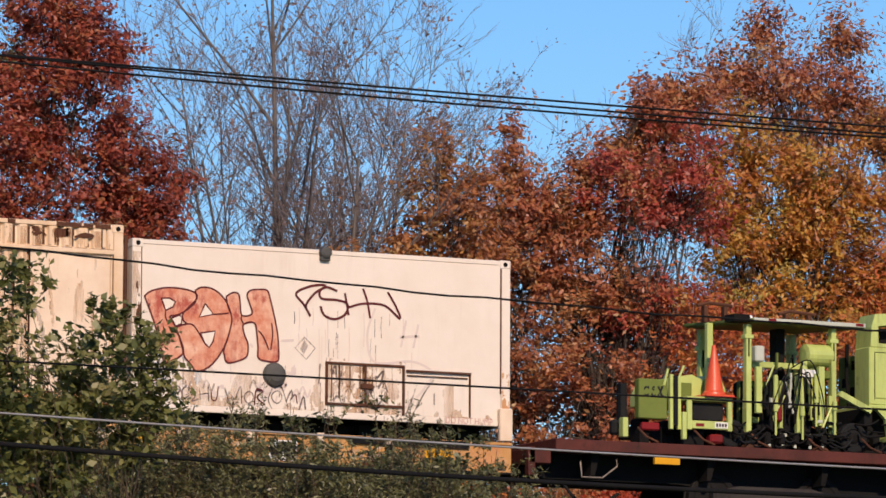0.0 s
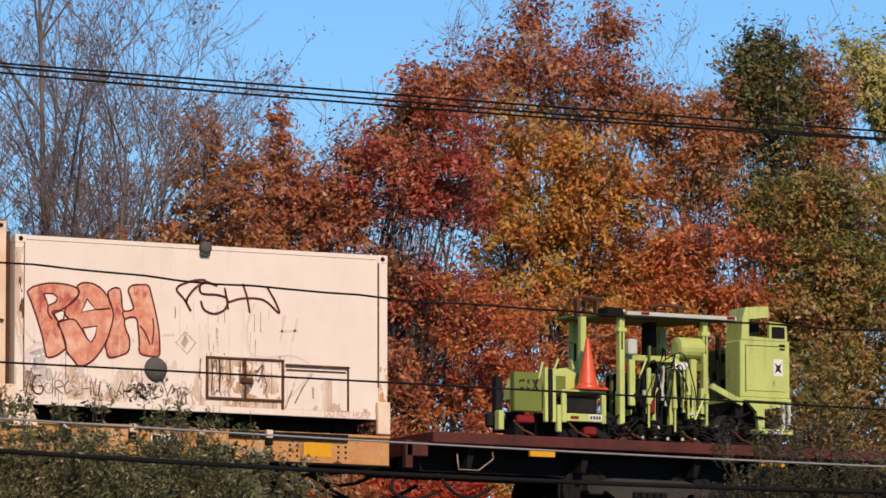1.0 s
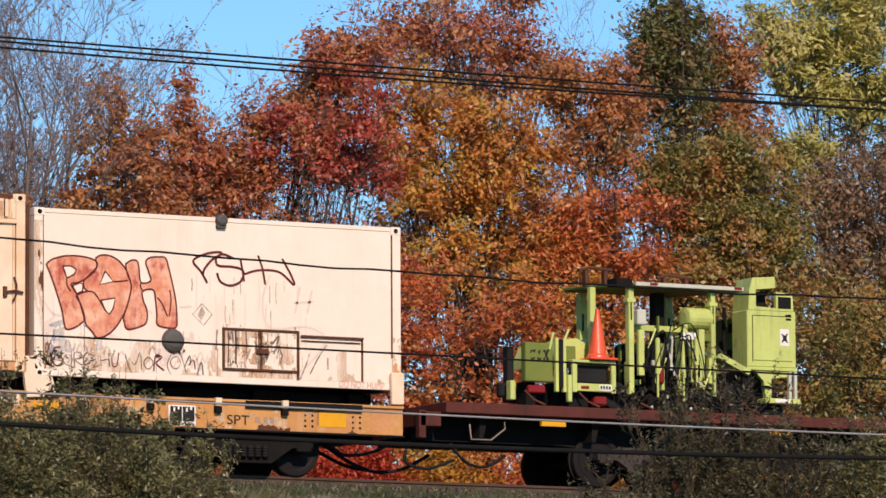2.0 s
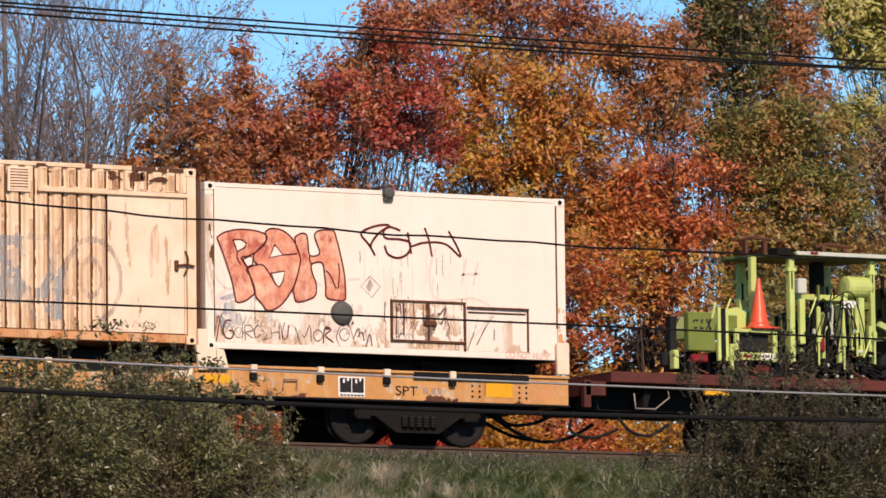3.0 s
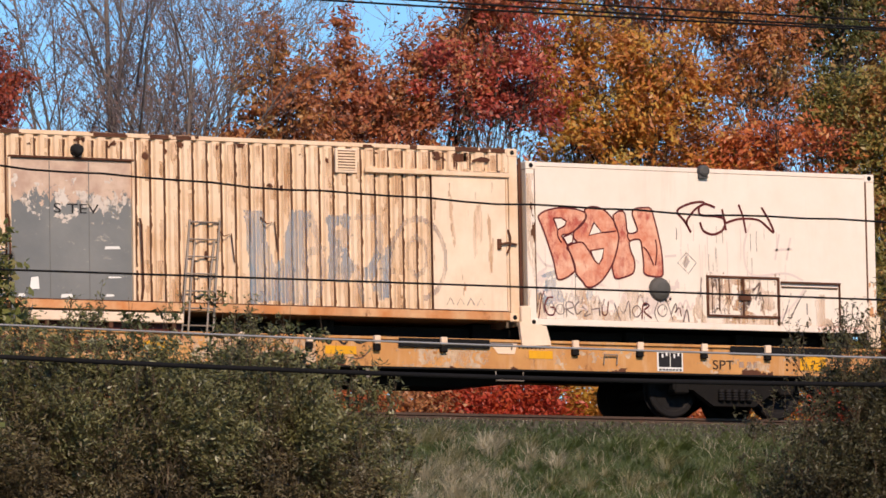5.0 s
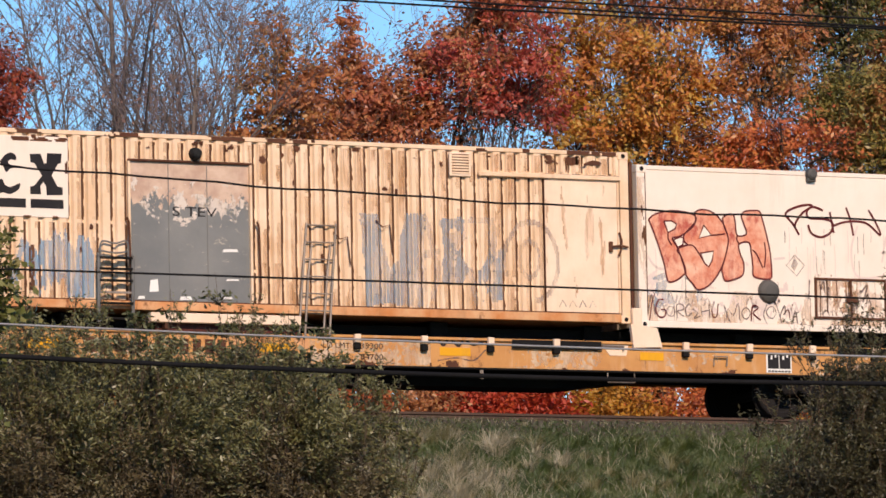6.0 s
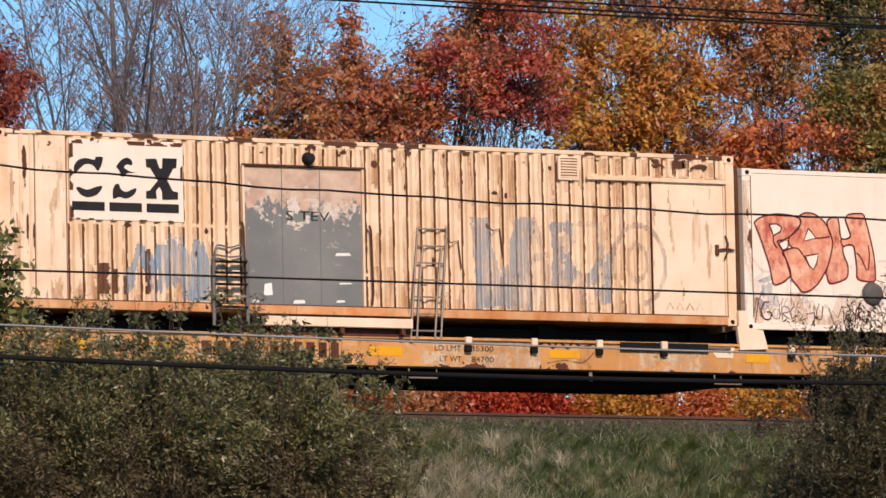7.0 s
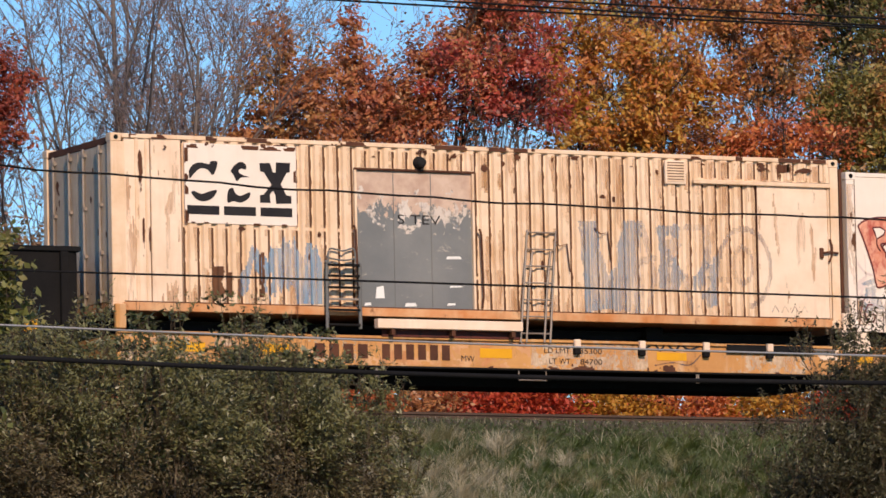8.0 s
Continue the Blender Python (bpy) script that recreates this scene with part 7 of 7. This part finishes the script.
    B("side_plate", "lime", 10.30, 10.40, -0.04, 0.04, 1.70, 2.40, bev=0.01)
    B("side_plate", "lime", 11.36, 11.46, -0.06, 0.02, 1.55, 2.45, bev=0.01)
    B("extinguisher", "red", 10.62, 10.72, -0.10, 0.0, 1.58, 1.92, bev=0.03, label="dark red extinguisher bottle")
    for k in range(10):
        x = 10.38 + 0.115 * k
        a = (10.98 + rng.uniform(-0.2, 0.2), 0.1, rng.uniform(2.15, 2.45))
        c = (x, rng.uniform(-0.15, 0.0), rng.uniform(1.55, 2.0))
        b = (x + (a[0] - x) * 0.12, -0.14, c[2] + rng.uniform(0.2, 0.4))
        part("hydraulic_hose", tube(bm_new(), smooth_line([a, ((a[0] + b[0]) / 2, -0.15, max(a[2], b[2]) + 0.1), b, c], 5), rng.uniform(0.008, 0.013), 6), M["rubber"], m, "black hydraulic hose")
    for k in range(5):
        x = 10.45 + k * 0.24
        B("tamping_foot", "truck", x, x + 0.1, -0.05, 0.2, 1.24, 1.42, bev=0.02)
        part("tine", tube(bm_new(), [(x + 0.05, 0.0, 1.42), (x + 0.05 + rng.uniform(-0.04, 0.04), -0.02, 1.20)], 0.025), M["pale"], m)
    B("name_plate", "sign", 11.06, 11.30, -0.075, -0.061, 2.28, 2.39, bev=0.004)
    drum = turned(bm_new(), [(-0.02, 0.10), (0.0, 0.17), (0.42, 0.17), (0.44, 0.10)], (11.22, 0.15, 2.63), "X", 18)
    part("oil_tank", drum, M["lime"], m, "round lime green oil tank")
    B("tank_frame", "limedull", 11.14, 11.70, 0.05, 0.4, 2.28, 2.40, bev=0.01)
    B("tank_post", "lime", 11.10, 11.18, -0.02, 0.06, 2.28, 2.52, bev=0.006)
    part("brace", prism(bm_new(), [(11.70, 2.03), (11.76, 2.10), (12.30, 1.86), (12.26, 1.78)], -0.04, 0.04), M["lime"], m)
    # cab
    cb = B("cab", "lime", 12.26, 13.14, 0.0, 0.46, 1.92, 2.80, bev=0.015, label="lime green cab with louvred panel")
    part("cab_door", box(bm_new(), 12.36, 13.06, -0.014, 0.001, 2.02, 2.70, 0.008), M["lime"], cb)
    part("notice", box(bm_new(), 12.84, 13.0, -0.020, -0.013, 2.26, 2.52), M["sign"], cb)
    part("notice_mark", prism(bm_new(), [(12.86, 2.46), (12.92, 2.42), (12.98, 2.46), (12.95, 2.38), (12.98, 2.30), (12.92, 2.34), (12.86, 2.30), (12.89, 2.38)], -0.024, -0.019), M["letter"], cb)
    for z in (2.66, 2.72):
        part("hinge", box(bm_new(), 12.95, 13.04, -0.02, -0.001, z, z + 0.03), M["black"], cb)
    part("side_cover", box(bm_new(), 12.34, 12.92, 0.464, 1.10, 1.98, 2.72, 0.01), M["limedull"], cb, "dull green cover behind the cab")
    for y, z in ((0.56, 2.5), (0.6, 2.1), (0.85, 2.25)):
        part("side_hole", box(bm_new(), 12.332, 12.341, y, y + 0.12, z, z + 0.14), M["black"], cb)
    part("side_pipe", tube(bm_new(), [(12.30, 0.7, 1.95), (12.27, 0.72, 2.4), (12.30, 0.75, 2.9)], 0.03), M["truck"], cb)
    part("cab_base", box(bm_new(), 12.24, 13.15, -0.02, 1.12, 1.87, 1.918, 0.006), M["lime"], cb)
    hd = part("cab_hood", prism(bm_new(), [(12.28, 2.802), (12.30, 3.10), (12.36, 3.30), (12.76, 3.33), (12.78, 3.16), (12.42, 3.12), (12.42, 2.86), (12.78, 2.84), (12.78, 2.802)], 0.0, 0.46), M["lime"], cb)
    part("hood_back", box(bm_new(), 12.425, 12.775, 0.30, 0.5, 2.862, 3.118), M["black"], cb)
    part("window_frame", prism(bm_new(), [(12.782, 2.802), (12.782, 3.10), (13.08, 3.07), (13.10, 2.802)], 0.0, 0.06), M["lime"], cb)
    part("window", box(bm_new(), 12.82, 13.05, -0.006, 0.001, 2.84, 3.02), M["black"], cb, "dark window opening")
    for k in range(3):
        part("antenna", tube(bm_new(), [(12.45 + k * 0.1, 0.5, 3.3), (12.45 + k * 0.1, 0.5, 3.5 + 0.04 * k)], 0.008), M["truck"], cb)
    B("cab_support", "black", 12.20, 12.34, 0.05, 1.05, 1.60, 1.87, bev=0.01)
    # black box added to stand for the shade under the cab
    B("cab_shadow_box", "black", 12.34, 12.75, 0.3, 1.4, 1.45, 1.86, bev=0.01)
    # rear platform
    B("rear_step", "lime", 12.55, 13.18, -0.05, 0.5, 1.36, 1.44, bev=0.01)
    part("rear_guard", prism(bm_new(), [(12.36, 1.85), (12.95, 1.85), (12.95, 1.78), (12.66, 1.74), (12.66, 1.44), (12.56, 1.44), (12.52, 1.70)], -0.04, 0.04), M["lime"], m)
    for x in (12.98, 13.08):
        B("rear_post", "pale", x, x + 0.05, -0.04, 0.02, 1.44, 1.86, bev=0.006)
    part("rear_label", box(bm_new(), 12.72, 12.98, -0.056, -0.051, 1.375, 1.43), M["sign"], m)
    B("rear_axle", "rubber", 12.75, 13.0, 0.15, 0.4, 1.168, 1.36, bev=0.04)
    for k in range(46):
        x, z, y = rng.uniform(10.32, 11.55), rng.uniform(1.35, 2.4), rng.uniform(-0.10, 0.25)
        w, h = rng.choice(((0.03, 0.25), (0.12, 0.05), (0.07, 0.08), (0.04, 0.14)))
        B("fitting", rng.choice(("lime", "pale", "black", "black", "limedull", "truck")), x, x + w, y, y + 0.05, z, z + h, bev=0.006)
    for k in range(9):
        x, z = rng.uniform(10.4, 11.5), rng.uniform(1.4, 2.2)
        part("link_rod", tube(bm_new(), [(x, -0.11, z), (x + rng.uniform(-0.25, 0.25), -0.08, z + rng.uniform(0.2, 0.5))], 0.016), M[rng.choice(("pale", "lime", "truck"))], m)
    # black boxes added below the machine to darken its gaps like shade
    for k in range(14):
        x = rng.uniform(8.7, 12.6)
        B("under_gear", "black", x, x + rng.uniform(0.15, 0.4), rng.uniform(0.1, 0.4), rng.uniform(0.5, 1.2), 1.17, rng.uniform(1.3, 1.5), bev=0.02)
    for k in range(5):
        x = 8.3 + k * 0.95
        part("tie_down_chain", tube(bm_new(), [(x, -0.02, 1.40), (x + 0.12, -0.08, 1.26), (x + 0.3, -0.12, 1.18)], 0.016), M["rustbar"], m)
    for k in range(30):
        x, z = rng.uniform(8.9, 12.5), rng.uniform(1.22, 1.62)
        part("loose_hose", tube(bm_new(), smooth_line([(x, rng.uniform(-0.06, 0.1), z), (x + rng.uniform(0.05, 0.2), -0.08, z - rng.uniform(0.0, 0.12)), (x + rng.uniform(0.2, 0.45), rng.uniform(-0.05, 0.1), z + rng.uniform(-0.1, 0.1))], 4), rng.uniform(0.01, 0.022), 5), M[rng.choice(("rubber", "truck"))], m)
    part("door_seam", box(bm_new(), 12.345, 12.355, -0.004, 0.002, 2.0, 2.72), M["black"], cb)
    part("door_seam", box(bm_new(), 12.345, 13.07, -0.004, 0.002, 2.712, 2.722), M["black"], cb)
    B("deck_sled", "truck", 10.2, 12.6, 0.2, 1.8, 1.17, 1.24, bev=0.01)


def traffic_cone():
    c = train_thing("traffic_cone", (9.64, 0.12, 1.90), "tall orange traffic cone with a worn rim", "traffic cone")
    part("base", box(bm_new(), 9.42, 9.90, -0.10, 0.34, 1.902, 1.945, 0.012), M["cone"], c)
    part("body", turned(bm_new(), [(1.945, 0.185), (1.985, 0.175), (2.01, 0.145), (2.35, 0.088), (2.62, 0.038), (2.70, 0.030), (2.695, 0.02)], (9.66, 0.12, 0.0), "Z", 24), M["cone"], c)
    part("base_rim", box(bm_new(), 9.40, 9.92, -0.12, 0.36, 1.901, 1.915, 0.004), M["red"], c)


long_container()
short_container()
long_flat_car()
maroon_flat_car()
gondola()
track_machine()
traffic_cone()


def motions():
    for ob in MOVING:
        base = Vector(ob["base"])
        walk(ob, [(t, pose(base.x + 36.606 + 1.80914 * t, base.y, base.z)) for t in (0.0, 2.0, 4.0, 6.0, 8.0)])
    for ob in ROLLING:
        spot, turn = ob["spot"], math.degrees(1.80914 / ob["radius"])
        walk(ob, [(k * 0.25, pose(*spot, 0, turn * k * 0.25, 0)) for k in range(33)])


motions()
